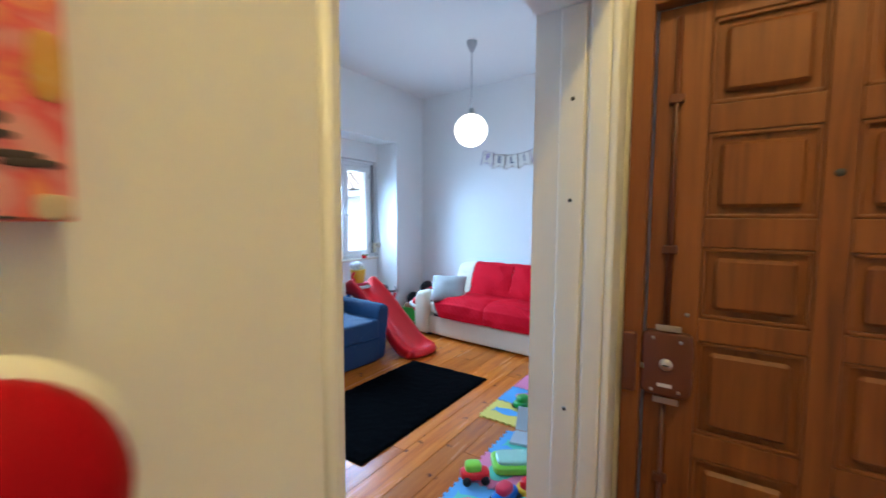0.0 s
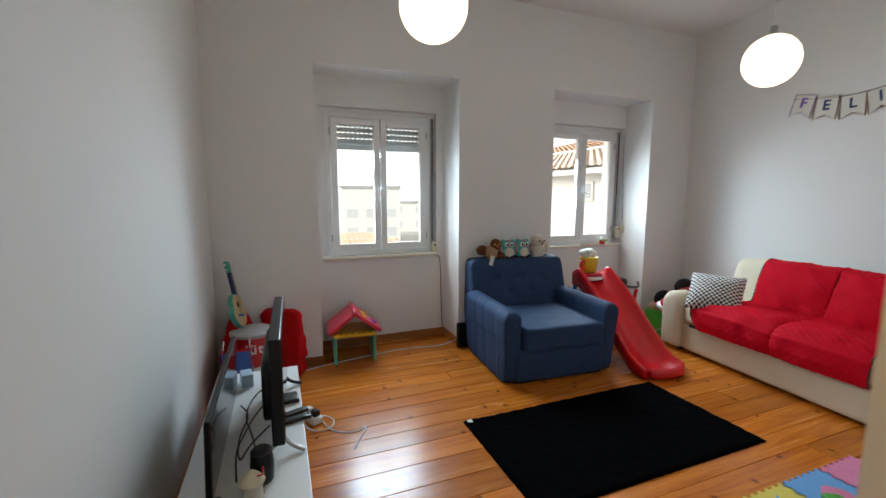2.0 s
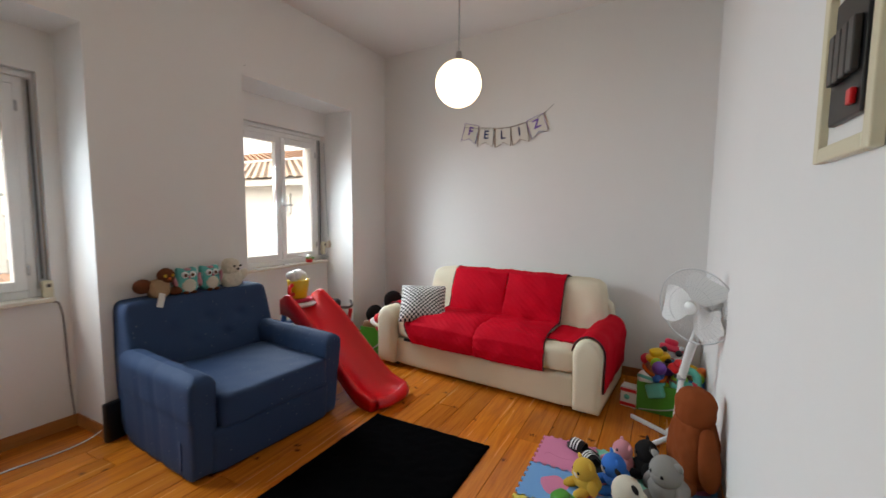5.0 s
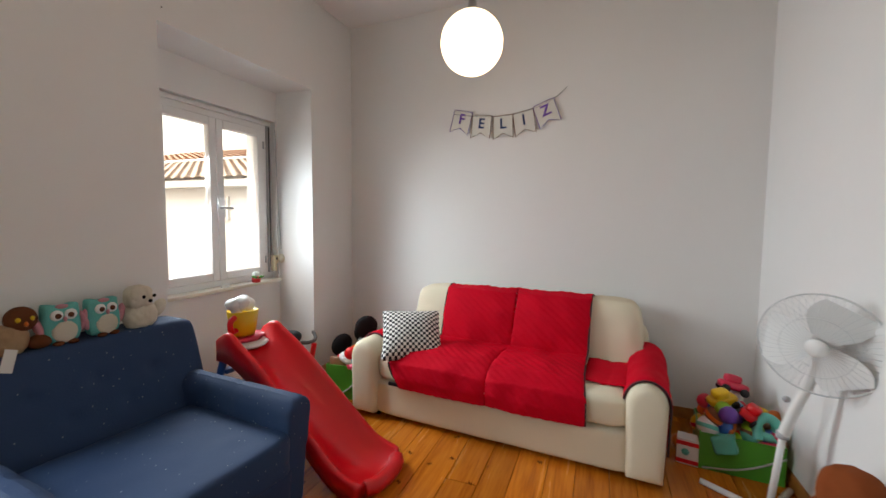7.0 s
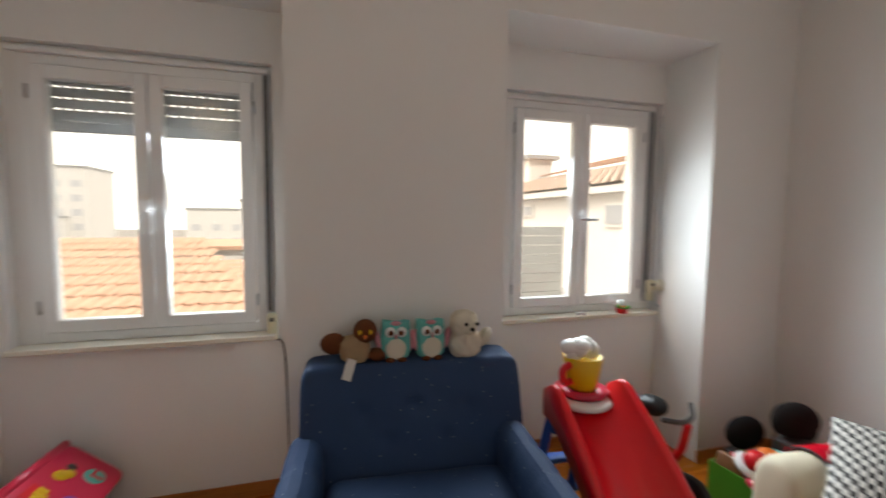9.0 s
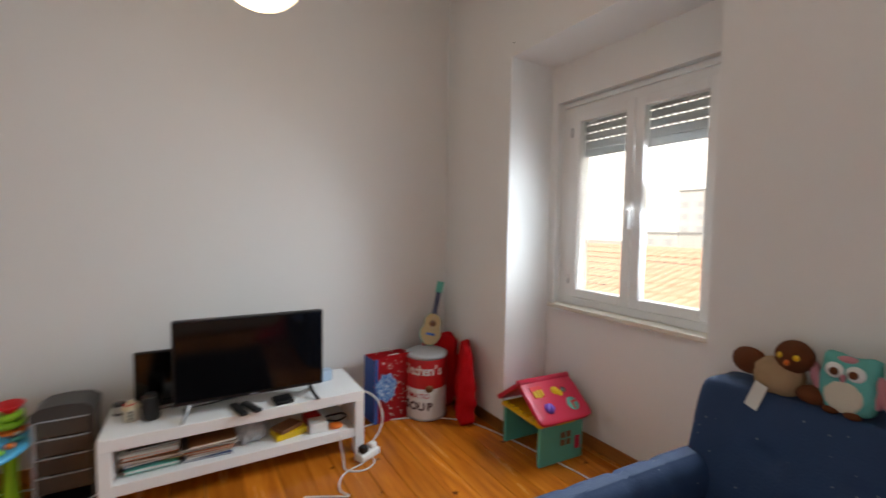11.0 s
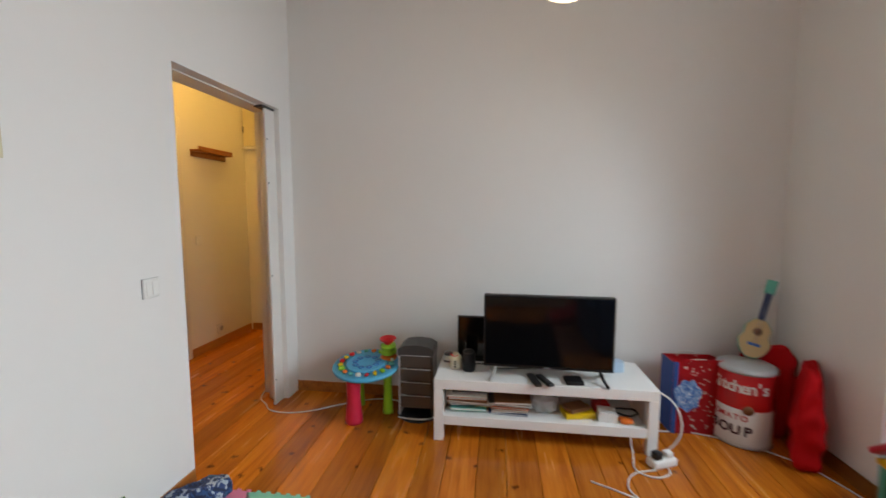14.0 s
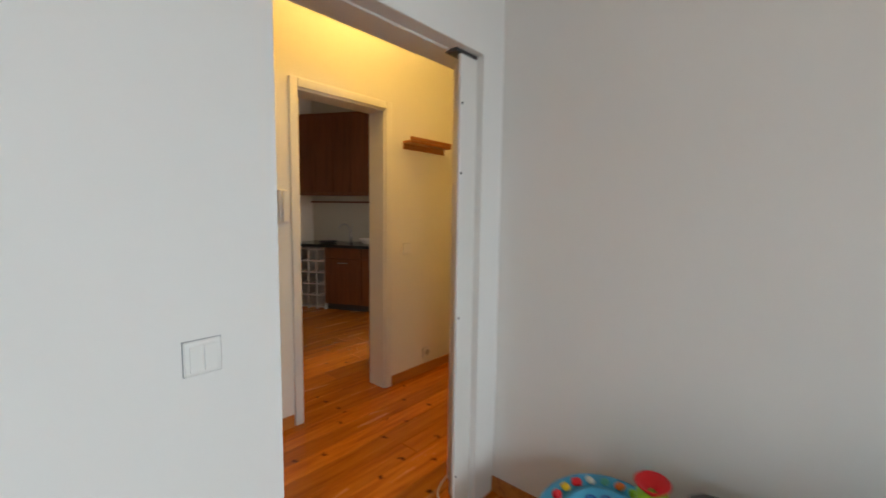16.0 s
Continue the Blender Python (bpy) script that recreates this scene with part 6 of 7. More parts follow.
for k, (x, y, col, lab) in enumerate(((-0.90, 2.75, YELLOW, "yellow"), (-1.215, 2.73, RED, "red"), (-1.0, 2.66, BLUE, "blue"), (-0.80, 2.9, WHITEP, "white"), (-0.82, 3.10, PURPLE, "purple"))):
    toy_car(pose(x, y, 0.014, 0, 0, 40 * k), col, "%s plastic toy car on the play mat" % lab, TOYC[(k * 3) % 11])
tray = thing("toy_tray", "lime green toy tray with clear lid on the play mat", "toy", pose(-1.09, 2.97, 0.014, 0, 0, 35))
part("tray", soft(0.26, 0.19, 0.05, 10, 6, m=Matrix.Translation((0, 0, 0.025))), LIME, tray)
part("lid", soft(0.21, 0.14, 0.03, 8, 5, m=Matrix.Translation((0, 0, 0.055))), MINTLID, tray)
lap = thing("toy_laptop", "grey folded toy laptop lying on the play mat", "toy", pose(-1.12, 3.27, 0.014, 0, 0, 10))
part("base", box(-0.11, 0.11, -0.08, 0.08, 0, 0.02, 0.005), LGREY, lap)
part("lid", box(-0.11, 0.11, -0.004, 0.004, 0.0, 0.15, 0.003), LGREY, lap, m=pose(0, 0.08, 0.02, -30, 0, 0))
toy_car(pose(-1.33, 3.68, 0.014, 0, 0, 60), GREEN, "green toy tractor on the play mat", GREEN)
toy_car(pose(-0.86, 3.40, 0.014, 0, 0, 100), RED, "red toy fire engine on the play mat", RED)


def plush(name, m, col, face, label, h=0.3, w=0.2, extra=None):
    t = thing(name, label, "plush toy", m, "plush toys on the mat")
    part("body", soft(w, w * 0.85, h * 0.62, 12, 2.6, 0.008, h * 10, 14, m=Matrix.Translation((0, 0, h * 0.30))), col, t)
    part("head", ball(w * 0.42, w * 0.4, w * 0.42, 18, m=Matrix.Translation((0, -0.01, h * 0.74))), col, t)
    part("muzzle", ball(w * 0.24, w * 0.16, w * 0.2, 14, m=Matrix.Translation((0, -w * 0.32, h * 0.70))), face, t)
    for s in (-1, 1):
        part("eye", ball(0.010, 0.008, 0.010, 8, m=Matrix.Translation((s * w * 0.16, -w * 0.39, h * 0.80))), PLUSHK, t)
        part("arm", ball(w * 0.16, w * 0.2, h * 0.26, 12, m=Matrix.Translation((s * w * 0.52, -w * 0.1, h * 0.34)) @ Matrix.Rotation(s * -0.35, 4, "Y")), col, t)
        part("leg", ball(w * 0.19, w * 0.36, w * 0.17, 12, m=Matrix.Translation((s * w * 0.34, -w * 0.42, w * 0.16))), col, t)
        part("ear", ball(w * 0.13, w * 0.06, w * 0.13, 10, m=Matrix.Translation((s * w * 0.36, 0, h * 0.74 + w * 0.3))), extra or col, t)
    return t


ape = thing("plush_ape", "large rust orange plush ape with its back turned", "plush toy", pose(-0.785, 4.22, 0.014, 0, 0, -60), "plush toys on the mat")
bm = soft(0.25, 0.20, 0.40, 18, 2.8, 0.010, 3.0, 14)
for v in bm.verts:
    v.co.x *= 1.08 - 0.3 * (v.co.z + 0.2) / 0.4
bm.transform(Matrix.Translation((0, 0, 0.195)))
part("body", bm, PLUSHO, ape)
part("head", soft(0.185, 0.17, 0.21, 14, 2.6, 0.006, 5.0, 14, m=Matrix.Translation((0, 0, 0.41))), PLUSHO, ape)
for s in (-1, 1):
    part("arm", soft(0.075, 0.10, 0.30, 10, 2.5, 0.004, 2.0, m=Matrix.Translation((s * 0.125, 0, 0.20)) @ Matrix.Rotation(s * -0.18, 4, "Y")), PLUSHO, ape)
    part("leg", soft(0.09, 0.22, 0.09, 10, 2.5, 0.004, 2.0, m=Matrix.Translation((s * 0.09, -0.14, 0.046))), PLUSHO, ape)
plush("plush_seal", pose(-0.88, 4.0, 0.014, 10, 0, -40), PLUSHG, PLUSHG, "grey plush animal with small dark eyes", 0.24, 0.18)
plush("plush_panda", pose(-1.02, 3.84, 0.014, 20, 0, -50), PLUSHW, PLUSHW, "white plush panda with black ears", 0.18, 0.17, PLUSHK)
plush("plush_bear", pose(-1.11, 4.01, 0.014, 10, 0, -70), material("bright blue plush", (0.02, 0.16, 0.55), 0.95, vary=0.2, fine=220, bump=1.0), PLUSHW, "bright blue plush toy lying on the mat", 0.16, 0.15)
plush("plush_cat", pose(-1.25, 3.93, 0.014, 8, 0, -50), material("yellow plush", (0.66, 0.4, 0.05), 0.95, vary=0.2, fine=220, bump=1.0), PLUSHW, "yellow plush toy on the play mat", 0.14, 0.14)
plush("plush_doll", pose(-1.12, 4.19, 0.014, -10, 0, -60), PLUSHPINK, PLUSHW, "pink soft toy lying among the plush toys", 0.14, 0.13)
plush("plush_dog", pose(-0.985, 4.20, 0.014, 0, 0, -80), PLUSHK, PLUSHT, "black plush toy between bigger plush toys", 0.17, 0.15)
for k, (x, y, r) in enumerate(((-1.33, 4.25, 70), (-1.25, 4.13, 40))):
    sh = thing("sandal", "black slip-on sandal with three white stripes", "sandal", pose(x, y, 0.014, 0, 0, r), "pair of sandals")
    part("sole", plate([(0.035 * math.cos(a), 0.10 * math.sin(a)) for a in [i * math.pi / 12 for i in range(24)]], 0, 0.022), BLACKP, sh)
    bm = bmesh.new()
    own = lathe([(0.04, -0.04), (0.042, 0), (0.04, 0.045)], 20)
    bmesh.ops.bisect_plane(own, geom=own.verts[:] + own.edges[:] + own.faces[:], plane_co=(0, 0, 0), plane_no=(0, -1, 0), clear_outer=True)
    merged(bm, own, pose(0, 0.03, 0.02, 90, 0, 0))
    bmesh.ops.solidify(bm, geom=bm.faces[:], thickness=0.004)
    strap = part("strap", bm, BLACKP, sh)
    for q in (-0.012, 0.006, 0.024):
        own = lathe([(0.0455, -0.004), (0.0455, 0.004)], 20)
        bmesh.ops.bisect_plane(own, geom=own.verts[:] + own.edges[:] + own.faces[:], plane_co=(0, 0.004, 0), plane_no=(0, -1, 0), clear_outer=True)
        own.transform(pose(0, 0.03 + q, 0.02, 90, 0, 0))
        bmesh.ops.solidify(own, geom=own.faces[:], thickness=0.0012)
        part("stripe", own, WHITEP, strap)

# ---- on the walls ----
bn = thing("party_banner", "white pennant birthday banner with dark letters on a string", "banner")
yb = lambda x: YL + (x - XW) * math.tan(ang) - 0.012
NX = [(x - 0.035 + 0.17 * (x + 2.385), z - 0.092, r) for x, z, r in ((-2.70, 2.315, -14), (-2.545, 2.262, -6), (-2.385, 2.245, 2), (-2.235, 2.262, 9), (-2.085, 2.318, 20))]
part("string", tube([(-2.86, yb(-2.86), 2.295), (-2.65, yb(-2.65), 2.255), (-2.43, yb(-2.43), 2.235), (-2.22, yb(-2.22), 2.255), (-2.03, yb(-2.03), 2.32), (-1.92, yb(-1.92), 2.41)], 0.0022, 5, smooth_path=2), DGREY, bn)
for (x, z, r), ch in zip(NX, "FELIZ"):
    m = pose(x, yb(x), z, 0, 0, math.degrees(ang)) @ Matrix.Rotation(radians(-r), 4, "Y")
    o = [(-0.084, 0.092), (0.084, 0.092), (0.084, -0.095), (0, -0.05), (-0.084, -0.095)]
    fl = part("flag", plate(o, 0, 0.0012, m=Matrix.Rotation(math.pi / 2, 4, "X")), PAPER, bn, m=m)
    part("border", tube([Vector((px, -0.003, pz)) for px, pz in o], 0.0028, 5, closed=True, smooth_path=0), (PURPLE if ch in "FZ" else BROWN), fl)
    writing("letter", ch, 0.115, (NAVY if ch in "ELI" else PURPLE), fl, pose(0, -0.0032, 0.022, 90, 0, 0), 0.0012, "", 0.002)


def switch_plate(m, rockers, label, socket=False):
    t = thing("wall_socket" if socket else "light_switch", label, "socket" if socket else "switch", m, "switches and sockets")
    part("plate", box(-0.042, 0.042, -0.012, -0.002, -0.042, 0.042, 0.005, 3), WHITEP, t)
    # Grey rim behind the plate, painted in for the shadow round its edge
    part("edge_shade", box(-0.0435, 0.0435, -0.0045, 0.0, -0.0435, 0.0435, 0.001), LGREY, t)
    if socket:
        part("well", lathe([(0, 0.0), (0.02, 0.0), (0.022, 0.003), (0.026, 0.003)], 20), LGREY, t, m=pose(0, -0.0145, 0, 90, 0, 0))
        for s in (-1, 1):
            part("hole", lathe([(0, 0.0005), (0.003, 0.0005), (0.003, 0)], 8), BLACKP, t, m=pose(s * 0.009, -0.0152, 0, 90, 0, 0))
    else:
        w = 0.064 / rockers
        for k in range(rockers):
            part("rocker", box(-0.032 + k * w + 0.0008, -0.032 + (k + 1) * w - 0.0008, -0.016, -0.012, -0.032, 0.032, 0.002), WHITEP, t)
    return t


switch_plate(pose(XD - 0.0005, 2.268, 1.035, 0, 0, -90), 2, "white double light switch on the wall by the doorway")
switch_plate(pose(XK - 0.0005, 0.31, 1.08, 0, 0, -90), 1, "white light switch on the hall wall")
switch_plate(pose(XK - 0.0005, 0.075, 0.17, 0, 0, -90), 1, "white socket low on the hall wall", True)
ic = thing("intercom", "white wall-mounted intercom handset in the hall", "intercom", pose(XK - 0.001, 1.36, 1.4, 0, 0, -90))
part("body", box(-0.035, 0.035, -0.035, 0, -0.1, 0.1, 0.01, 3), WHITEP, ic)
part("handset", box(-0.022, 0.022, -0.06, -0.036, -0.095, 0.095, 0.01, 3), WHITEP, ic)

fb = thing("fuse_box", "recessed fuse box with cream frame and black breakers", "fuse box", pose(XD - 0.0005, 2.78, 1.72, 0, 0, -90))
# local x runs to the doorway, local -y into the room
for q in ((-0.30, -0.268, -0.19, 0.19), (-0.032, 0.0, -0.19, 0.19), (-0.268, -0.032, -0.19, -0.158), (-0.268, -0.032, 0.158, 0.19)):
    part("frame", box(q[0], q[1], -0.022, 0.0, q[2], q[3], 0.003), CREAMP, fb)
part("backing", box(-0.268, -0.032, -0.006, -0.001, -0.158, 0.158), PAINT, fb)
part("board", box(-0.225, -0.055, -0.02, -0.006, -0.12, 0.13, 0.004), BLACKP, fb)
for k in range(4):
    part("breaker", box(-0.205 + k * 0.034, -0.177 + k * 0.034, -0.034, -0.02, -0.04, 0.06, 0.003), DGREY, fb)
part("button", box(-0.10, -0.075, -0.03, -0.02, -0.1, -0.07, 0.003), RED, fb)

# small nails in the plaster
for x, y, z in ((XW, 1.773, 2.555), (XW, 4.06, 2.548)):
    nl = single("nail", lathe([(0, 0.004), (0.0035, 0.003), (0.004, 0)], 8), DGREY, "small dark nail in the white plastered window wall", "nail", pose(x, y, z, 0, 90, 0), "nails in the walls")
# ---- window sill things ----
orn = thing("snow_figure", "small red and green painted ornament on the window sill", "ornament", pose(-4.285, 5.02, 0.867, 0, 0, 60))
part("body", lathe([(0, 0), (0.032, 0.0), (0.036, 0.03), (0.025, 0.05), (0, 0.052)], 16), RED, orn)
part("head", ball(0.026, 0.026, 0.022, 14, m=Matrix.Translation((0, 0, 0.066))), WHITEP, orn)
for k in range(9):
    a = k * 0.7
    part("leaf", tube([(0.02 * math.cos(a), 0.02 * math.sin(a) - 0.04, 0.04), (0.045 * math.cos(a), 0.045 * math.sin(a) - 0.05, 0.055)], 0.006, 6), GREEN, orn)
single("eraser", box(-0.03, 0.03, -0.015, 0.015, 0, 0.02, 0.004), WHITEP, "small white block on the window sill", "block", pose(-4.29, 4.72, 0.867, 0, 0, 80))
st2 = thing("hanging_rope", "white rope and tassel hanging by the window", "cord", pose(-4.305, 5.285, 1.0))
part("cord", tube([(0, 0, 1.15), (0.01, 0.01, 0.6), (0.01, 0.03, 0.2), (0.01, 0.06, -0.02), (0.01, 0.05, -0.1), (0.01, 0.0, -0.11), (0.01, -0.01, 0.0)], 0.004), LGREY, st2)
part("tassel", ball(0.03, 0.03, 0.04, 12, m=Matrix.Translation((0.02, 0.03, 0.04))), PLUSHW, st2)

# ---- hall things ----
cv = thing("painting", "abstract pink and yellow painted canvas on the hall wall", "painting", pose(XH + 0.001, 0.9, 1.447, 0, 0, 90))
# local x runs along the wall, local -y faces the hall
part("canvas", box(-0.5, 0.0, -0.018, 0.0, 0.0, 0.45, 0.002), CANVAS, cv)
for q, mt in (((-0.014, -0.0005, 0.0005, 0.012), CANVASP), ((-0.013, -0.0005, 0.052, 0.082), CANVASY), ((-0.04, -0.020, 0.040, 0.046), CANVASK), ((-0.034, -0.018, 0.034, 0.038), CANVASK), ((-0.024, -0.004, 0.023, 0.027), CANVASK), ((-0.03, -0.010, 0.0265, 0.030), CANVASK), ((-0.05, -0.018, 0.001, 0.0025), CANVASK), ((-0.3, -0.1, 0.2, 0.3), CANVASY), ((-0.4, -0.2, 0.1, 0.14), CANVASP)):
    part("brush_stroke", soft(q[1] - q[0], 0.0016, q[3] - q[2], 6, 3, m=Matrix.Translation(((q[0] + q[1]) / 2, -0.0182, (q[2] + q[3]) / 2))), mt, cv)
rl_ = thing("wall_lamp", "dark red dome shade with a cream rim on the hall wall", "wall lamp", pose(XH + 0.002, 0.858, 1.342))
part("rim", lathe([(0.048, 0.0), (0.058, 0.003), (0.06, 0.012), (0.048, 0.014)], 32), PAINT, rl_, "cream rim", m=pose(0.020, -0.004, -0.004, 0, 90, 0))
part("shade", ball(0.035, 0.052, 0.058, 28, m=Matrix.Translation((0.034, 0.0, -0.012))), REDSHADE, rl_)
sh_ = thing("wall_shelf", "narrow orange wooden ledge shelf on the hall wall", "wall shelf", pose(XK, 0.12, 1.90))
part("board", box(-0.09, 0.0, -0.24, 0.24, 0.0, 0.018, 0.003), SHELFW, sh_)
part("front_edge", box(-0.095, -0.082, -0.24, 0.24, 0.018, 0.045, 0.003), SHELFW, sh_)
part("back_edge", box(-0.014, 0.0, -0.24, 0.24, -0.045, 0.0, 0.003), SHELFW, sh_)
cb = thing("high_cupboard", "cream painted cupboard doors high on the hall end wall", "cupboard", pose(0, -0.47, 0))
part("ledge", box(-0.425, XK - 0.001, 0.0, 0.045, 2.02, 2.05, 0.004), PAINT, cb)
for x0, x1 in ((-0.42, 0.10), (0.11, 0.635)):
    d_ = part("door", box(x0, x1, 0.001, 0.022, 2.06, 2.85, 0.004), CREAMP, cb)
    part("moulding", box(x0 + 0.05, x1 - 0.05, 0.022, 0.028, 2.11, 2.80, 0.003), CREAMP, d_)
    part("hinge", box(x1 - 0.01 if x0 > 0 else x0, x1 if x0 > 0 else x0 + 0.01, 0.022, 0.03, 2.2, 2.27), DGREY, d_)

# entrance door
ed = thing("door_1", "dark brown varnished panelled entrance door with surface lock, closed", "entrance door", kind="structure")
part("door_jamb", box(-0.393, -0.343, 2.145, 2.20, 0, 2.06, 0.003), DOORW, ed)
part("door_jamb", box(0.505, 0.555, 2.145, 2.20, 0, 2.06, 0.003), DOORW, ed)
part("door_jamb", box(-0.342, 0.504, 2.145, 2.20, 2.035, 2.075, 0.003), DOORW, ed)
leaf = part("leaf", box(-0.336, 0.498, 2.20, 2.235, 0.005, 2.03), DOORW, ed)
for sx0, sx1 in ((-0.336, -0.205), (0.035, 0.095), (0.345, 0.498)):
    part("stile", box(sx0, sx1, 2.186, 2.199, 0.005, 2.03, 0.003), DOORW, leaf)
RZ = [0.005, 0.12, 0.405, 0.485, 0.765, 0.835, 1.105, 1.17, 1.37, 1.45, 1.68, 1.755, 1.98, 2.03]
for a, b in zip(RZ[0::2], RZ[1::2]):
    for x0, x1 in ((-0.2045, 0.0345), (0.0955, 0.3445)):
        part("rail", box(x0, x1, 2.186, 2.199, a, b, 0.003), DOORW, leaf)
for a, b in zip(RZ[1::2], RZ[2::2]):
    for x0, x1 in ((-0.2045, 0.0345), (0.0955, 0.3445)):
        bm = box(x0 + 0.03, x1 - 0.03, 2.180, 2.199, a + 0.028, b - 0.028, 0.010, 1)
        part("raised_panel", bm, DOORW, leaf)
        for q in ((x0, x1, a, a + 0.012), (x0, x1, b - 0.012, b), (x0, x0 + 0.012, a, b), (x1 - 0.012, x1, a, b)):
            part("moulding", box(q[0] + 0.0005, q[1] - 0.0005, 2.189, 2.199, q[2] + 0.0005, q[3] - 0.0005, 0.003), DOORW, leaf)
lk = part("lock_case", soft(0.135, 0.032, 0.19, 10, 7.0), BROWNL, leaf, "brown lacquered surface lock", m=pose(-0.277, 2.170, 1.03))
part("cylinder", lathe([(0, 0.008), (0.014, 0.007), (0.018, 0.0)], 20), SILVER, lk, m=pose(0, -0.0165, 0.0, 90, 0, 0))
part("keyhole", box(-0.008, 0.008, -0.0262, -0.025, -0.002, 0.002), BLACKP, lk)
part("plate", box(-0.03, 0.035, -0.017, -0.012, 0.097, 0.115, 0.002), SILVER, lk)
part("plate", box(-0.03, 0.035, -0.017, -0.012, -0.115, -0.097, 0.002), SILVER, lk)
part("label_bar", box(-0.02, 0.018, -0.0178, -0.0158, -0.066, -0.056), WHITEP, lk)
for sx, sz in ((-0.035, 0.075), (0.035, 0.07), (-0.035, -0.078), (0.035, -0.075)):
    part("screw", lathe([(0, 0.002), (0.005, 0.001), (0.005, 0)], 10), SILVER, lk, m=pose(sx, -0.0162, sz, 90, 0, 0))
kp = part("keeper", box(-0.392, -0.352, 2.128, 2.1445, 0.94, 1.12, 0.008, 3), BROWNL, ed, "brown lock keeper")
part("bolt", box(-0.352, -0.333, 2.155, 2.17, 1.01, 1.025), SILVER, kp)
part("lock_rod", tube([(-0.282, 2.178, 1.13), (-0.282, 2.178, 2.0)], 0.007), BROWNL, leaf)
part("lock_rod", tube([(-0.282, 2.178, 0.93), (-0.282, 2.178, 0.06)], 0.007), BROWNL, leaf)
for z in (1.36, 1.78, 0.68, 0.3):
    part("rod_guide", box(-0.30, -0.264, 2.168, 2.186, z - 0.012, z + 0.012, 0.003), BROWNL, leaf)
part("peephole", lathe([(0, 0.004), (0.008, 0.003), (0.01, 0)], 14), DGREY, leaf, m=pose(0.065, 2.186, 1.56, 90, 0, 0))
part("stud", lathe([(0, 0.004), (0.005, 0.003), (0.006, 0)], 10), SILVER, leaf, m=pose(-0.232, 2.186, 1.175, 90, 0, 0))

# ---- kitchen things ----
KM = pose(2.15, -1.067, 0, 0, 0, 25.7)
single("wall_kitchen_tiles", box(-1.2, 2.1, -0.68, -0.60, 0, HC), TILEW, "cream tiled wall behind the kitchen worktop", "wall", KM, kind="structure")
for k, x0 in enumerate((-0.55, 0.0, 0.55)):
    c = thing("base_cabinet", "cherry wood kitchen base cabinet with plain doors", "cabinet", KM @ pose(x0, 0, 0), "kitchen base cabinets")
    part("body", box(0.002, 0.548, -0.575, 0.0, 0.09, 0.86), KITW, c)
    part("plinth", box(0.002, 0.548, -0.55, -0.05, 0.0, 0.089), DGREY, c)
    part("drawer_front", box(0.006, 0.544, 0.001, 0.02, 0.72, 0.855, 0.003), KITW, c)
    d = part("door", box(0.006, 0.544, 0.001, 0.02, 0.10, 0.712, 0.003), KITW, c)
    part("handle", tube([(0.2, 0.02, 0.66), (0.2, 0.045, 0.66), (0.34, 0.045, 0.66), (0.34, 0.02, 0.66)], 0.006, smooth_path=1), SILVER, d)
for k, x0 in enumerate((-0.55, 0.0, 0.55, 1.1)):
    u = thing("wall_cabinet", "cherry wood kitchen wall cabinet with closed doors", "cabinet", KM @ pose(x0, -0.25, 0), "kitchen wall cabinets")
    part("body", box(0.002, 0.548, -0.349, 0.0, 1.60, 2.70), KITW, u)
    part("door", box(0.004, 0.272, 0.001, 0.02, 1.605, 2.695, 0.003), KITW, u)
    part("door", box(0.278, 0.546, 0.001, 0.02, 1.605, 2.695, 0.003), KITW, u)
    part("cornice", box(0.0, 0.55, -0.34, 0.035, 1.57, 1.598, 0.004), KITW, u)
single("shelf_rail", box(-0.5, 1.7, -0.601, -0.57, 1.47, 1.495), KITW, "dark wooden rail on the tiled kitchen wall", "rail", KM)
single("worktop", box(-0.56, 1.62, -0.598, 0.035, 0.861, 0.90, 0.004), STONE, "black polished stone kitchen worktop", "worktop", KM)
wr = thing("wine_rack", "white cubby wine rack unit in the kitchen corner", "wine rack", KM @ pose(1.105, -0.01, 0))
for k in range(4):
    part("upright", box(k * 0.13, k * 0.13 + 0.014, -0.5, 0.0, 0.0, 0.86), WHITE, wr)
for k in range(6):
    part("shelf", box(0.0145, 0.389, -0.5, -0.001, 0.02 + k * 0.16, 0.034 + k * 0.16), WHITE, wr)
part("back", box(0.0, 0.404, -0.52, -0.501, 0.0, 0.86), WHITE, wr)
tp = thing("kitchen_tap", "chrome kitchen mixer tap on the worktop", "tap", KM @ pose(0.93, -0.42, 0.90))
part("body", lathe([(0, 0), (0.026, 0), (0.024, 0.1), (0.018, 0.18), (0, 0.185)], 18), SILVER, tp)
part("spout", tube([(0, 0, 0.17), (0.05, 0.02, 0.27), (0.13, 0.05, 0.26), (0.15, 0.06, 0.2)], 0.012), SILVER, tp)
part("lever", tube([(0, 0, 0.185), (-0.05, 0.03, 0.26)], 0.008), SILVER, tp)
bw_ = thing("bowl", "white bowl on the kitchen worktop", "bowl", KM @ pose(0.62, -0.30, 0.90))
part("bowl", lathe([(0, 0.004), (0.05, 0.0), (0.09, 0.05), (0.1, 0.075), (0.095, 0.075), (0.05, 0.01), (0, 0.01)], 24), WHITEP, bw_)
pan = thing("dish", "dark dish with sponge on the kitchen worktop", "dish", KM @ pose(1.2, -0.25, 0.90))
part("dish", lathe([(0, 0.004), (0.1, 0.0), (0.13, 0.03), (0.12, 0.03), (0, 0.012)], 24), DGREY, pan)

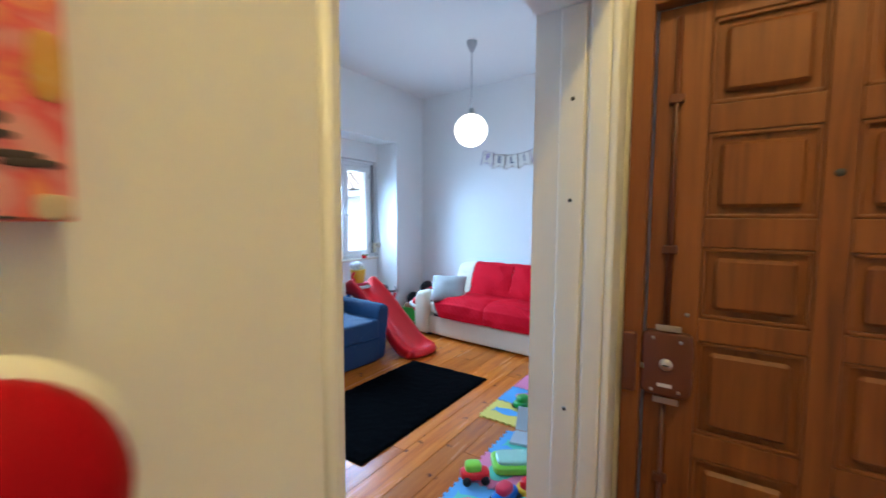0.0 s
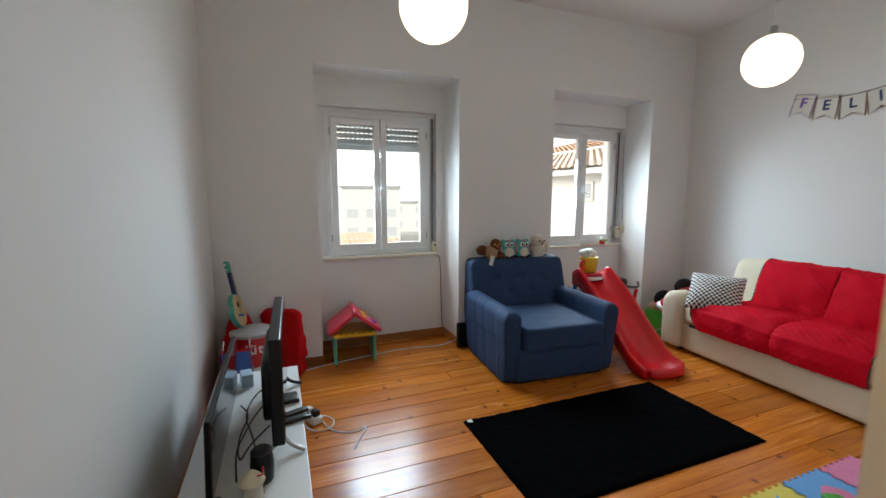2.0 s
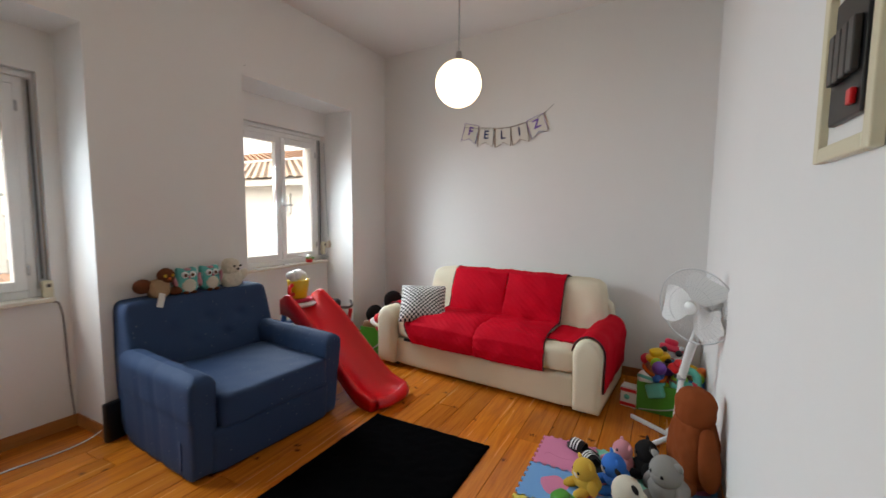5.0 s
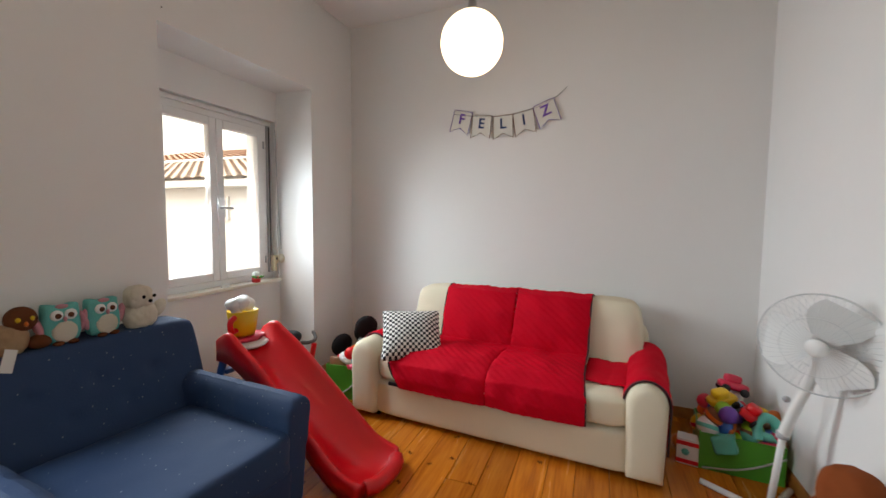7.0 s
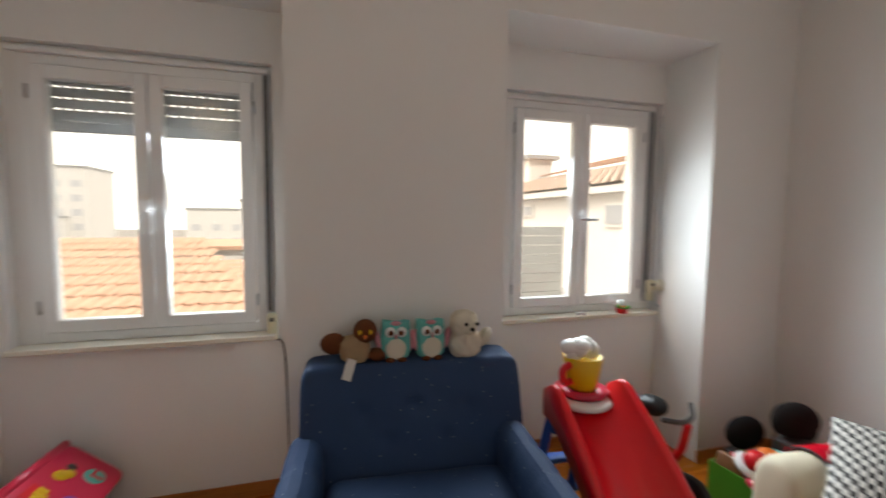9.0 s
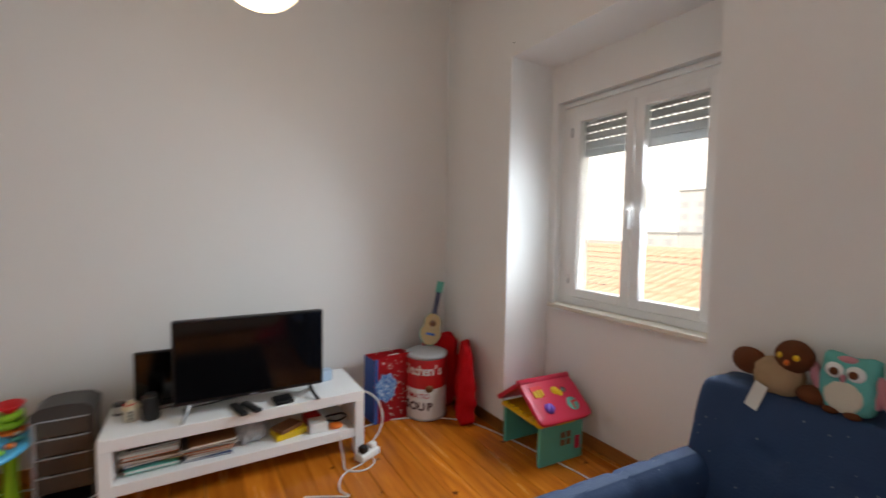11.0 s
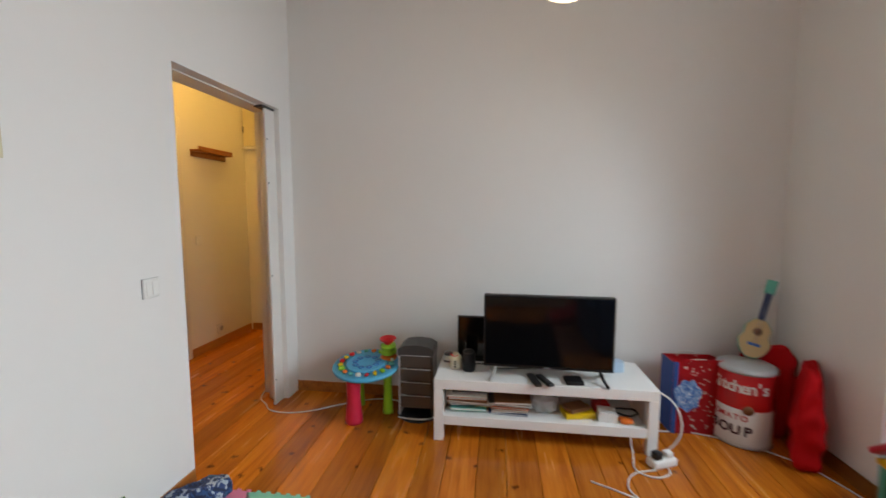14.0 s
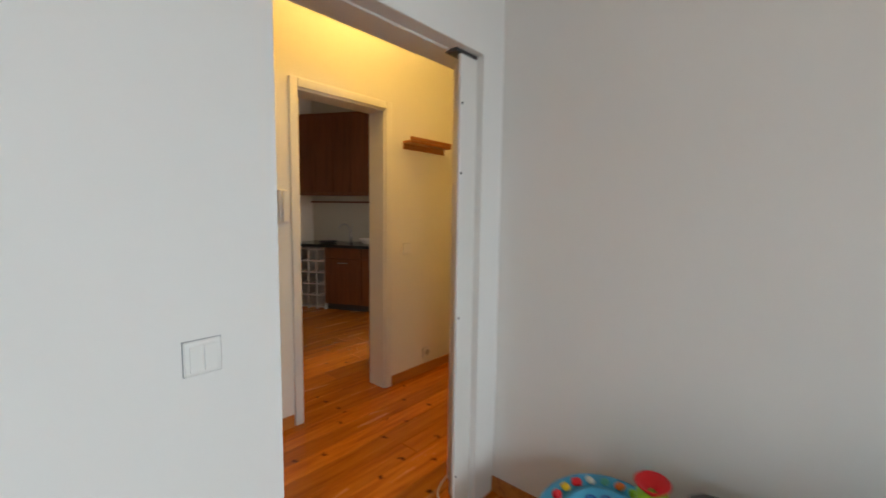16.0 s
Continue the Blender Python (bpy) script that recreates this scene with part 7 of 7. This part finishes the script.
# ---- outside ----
# Window grey raised so the haze over the far blocks is in the colour
FARWIN = material("haze-paled far window", (0.6, 0.62, 0.64), 0.5, vary=0.1, bump=0.0)
single("backdrop", box(-241, -240, -260, 260, -6, 140), glow("bright hazy sky", (0.94, 0.97, 1.0), 0.78), "bright white hazy sky beyond the town", "backdrop", kind="structure")
single("ground", box(-400, 120, -250, 250, -6.2, -6.0), GROUNDM, "pale street ground far below the windows", "ground", kind="structure")


def tiled_roof(name, x0, x1, y0, y1, ze, zr, label, hip=0.0):
    """A single slope rising from x0 (eave) to x1 (ridge), with rows of half-round tiles."""
    bm = bmesh.new()
    n = max(4, int(abs(y1 - y0) / 0.24))
    rows_ = 14
    for j in range(rows_):
        f0, f1 = j / rows_, (j + 1.12) / rows_
        for k in range(n):
            ya = y0 + (y1 - y0) * k / n
            yb_ = ya + (y1 - y0) / n
            if hip and (ya - y0) > (y1 - y0) - hip * f0:
                continue
            pts0, pts1 = [], []
            for i in range(5):
                t = i / 4
                yy = ya + (yb_ - ya) * t
                zz = 0.04 * math.sin(math.pi * t)
                pts0.append(bm.verts.new((x0 + (x1 - x0) * f0, yy, ze + (zr - ze) * f0 + zz + 0.03)))
                pts1.append(bm.verts.new((x0 + (x1 - x0) * min(1, f1), yy, ze + (zr - ze) * min(1, f1) + zz)))
            for i in range(4):
                bm.faces.new((pts0[i], pts0[i + 1], pts1[i + 1], pts1[i]))
    return bm


h1 = thing("house", "white house with terracotta tiled roof just below the window", "house")
part("roof", tiled_roof("roof", -7.0, -14.5, -7.0, 3.3, -0.9, 0.85, "", 3.6), TILER, h1)
part("wall", box(-14.5, -7.3, -7.0, 3.0, -6, -1.05), RENDERW, h1)
part("gable_roof", tiled_roof("roof", -15.0, -20.0, -8.0, 9.5, -2.0, -0.3, "", 4.0), TILER, h1)
h2 = thing("house", "white rendered house with terracotta roof and small windows", "house")
part("wall", box(-16.5, -7.0, 7.95, 14.0, -6, 2.0), RENDERW, h2)
part("roof", tiled_roof("roof", 0.0, 2.9, 0.0, 9.7, 2.05, 2.85, ""), TILEP, h2, m=pose(-6.9, 7.7, 0, 0, 0, 90))
part("eave", box(-16.6, -6.95, 7.72, 7.949, 1.92, 2.04), RENDERW, h2, "white moulded eave")
for x, z, w, h in ((-8.05, 1.55, 0.55, 0.42), (-11.2, 1.65, 0.45, 0.3), (-9.2, -0.4, 0.8, 1.0)):
    w_ = part("window", box(x - w / 2, x + w / 2, 7.90, 7.96, z - h / 2, z + h / 2), PAINT, h2)
    part("pane", box(x - w / 2 + 0.05, x + w / 2 - 0.05, 7.885, 7.899, z - h / 2 + 0.05, z + h / 2 - 0.05), GLAREWIN, w_)
part("chimney", box(-16.3, -15.4, 10.1, 11.0, 1.9, 3.55), RENDERW, h2, "white chimney under a grey slab")
part("chimney_slab", box(-16.5, -15.2, 9.9, 11.2, 3.55, 3.68), LGREY, h2)
h4 = thing("house", "taller white house with hipped terracotta roof behind another roof", "house")
part("wall", box(-15.0, -9.2, 10.62, 16.0, -6, 2.88), RENDERW, h4)
part("roof", tiled_roof("roof", 0.0, 2.4, 0.0, 6.4, 2.9, 3.55, ""), TILER, h4, m=pose(-8.9, 10.45, 0, 0, 0, 90))
part("hip", tiled_roof("roof", 0.0, 1.8, -2.4, 2.4, 2.88, 3.52, ""), TILER, h4, m=pose(-8.0, 12.85, 0, 0, 0, 180))
fc = thing("fence", "grey corrugated metal screen on a roof terrace", "fence")
for k in range(9):
    part("panel", box(-8.05 - 0.02 * (k % 2), -8.0, 4.9, 6.9, 0.0 + k * 0.15, 0.14 + k * 0.15), GREYM, fc)
part("base_wall", box(-8.3, -7.8, 4.6, 9.8, -6.0, -0.02), RENDERW, fc)
h3 = thing("house", "long white rendered building behind the tiled roof", "house")
part("wall", box(-34, -27, -26.0, -1.0, -6, -0.4), RENDERW, h3)
part("roof", box(-34.3, -26.7, -26.3, -0.7, -0.4, -0.2), TILER, h3)
for y in (-20, -15, -10, -5):
    part("window", box(-27.0, -26.95, y - 0.6, y + 0.6, -3.2, -1.8), GLAREWIN, h3)
rng = random.Random(12)
for k in range(9):
    x, y, w, h = -70 - rng.uniform(0, 60), -55 + k * 17 + rng.uniform(-4, 4), rng.uniform(9, 15), rng.uniform(6, 10)
    if k == 1:
        x, y, w, h = -112, -50, 11, 17
    b = thing("apartment_building", "distant pale apartment block with rows of windows", "apartment building", pose(x, y, -6), "distant apartment blocks")
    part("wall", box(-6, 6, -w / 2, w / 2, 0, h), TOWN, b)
    part("roof", box(-6.2, 6.2, -w / 2 - 0.2, w / 2 + 0.2, h, h + 0.4), LGREY, b)
    for r in range(int(h // 3)):
        for c in range(3):
            yy = -w / 2 + w * (c + 0.5) / 3
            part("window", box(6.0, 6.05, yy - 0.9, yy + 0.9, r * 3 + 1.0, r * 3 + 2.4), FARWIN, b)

# floor boards, last
rng = random.Random(11)
x = -4.36
while x < 3.86:
    w = rng.choice((0.135, 0.15, 0.155, 0.16, 0.175))
    if x > XK + 0.1:
        w = 0.19
    lo, hi = (YT - 0.02, 5.95) if x + w < -0.64 else ((-0.47, 5.9) if x < -0.43 else ((-0.5, 2.35) if x < XK else (-1.98, 2.2)))
    if x + w < XW + 0.02:
        lo, hi = 1.70, 5.36
    y = lo - rng.uniform(0, 1.2)
    while y < hi:
        y2 = y + rng.uniform(2.1, 3.6)
        a, b = max(y, lo), min(y2, hi)
        if b - a > 0.05:
            bm = box(-w / 2 + 0.0012, w / 2 - 0.0012, -(b - a) / 2 + 0.001, (b - a) / 2 - 0.001, -0.022, 0.0, 0.0018, 1)
            dz = rng.uniform(-0.0012, 0.0)
            part("floorboard", bm, FLOORW, FLOOR, m=pose(x + w / 2, (a + b) / 2, dz))
        y = y2
    x += w
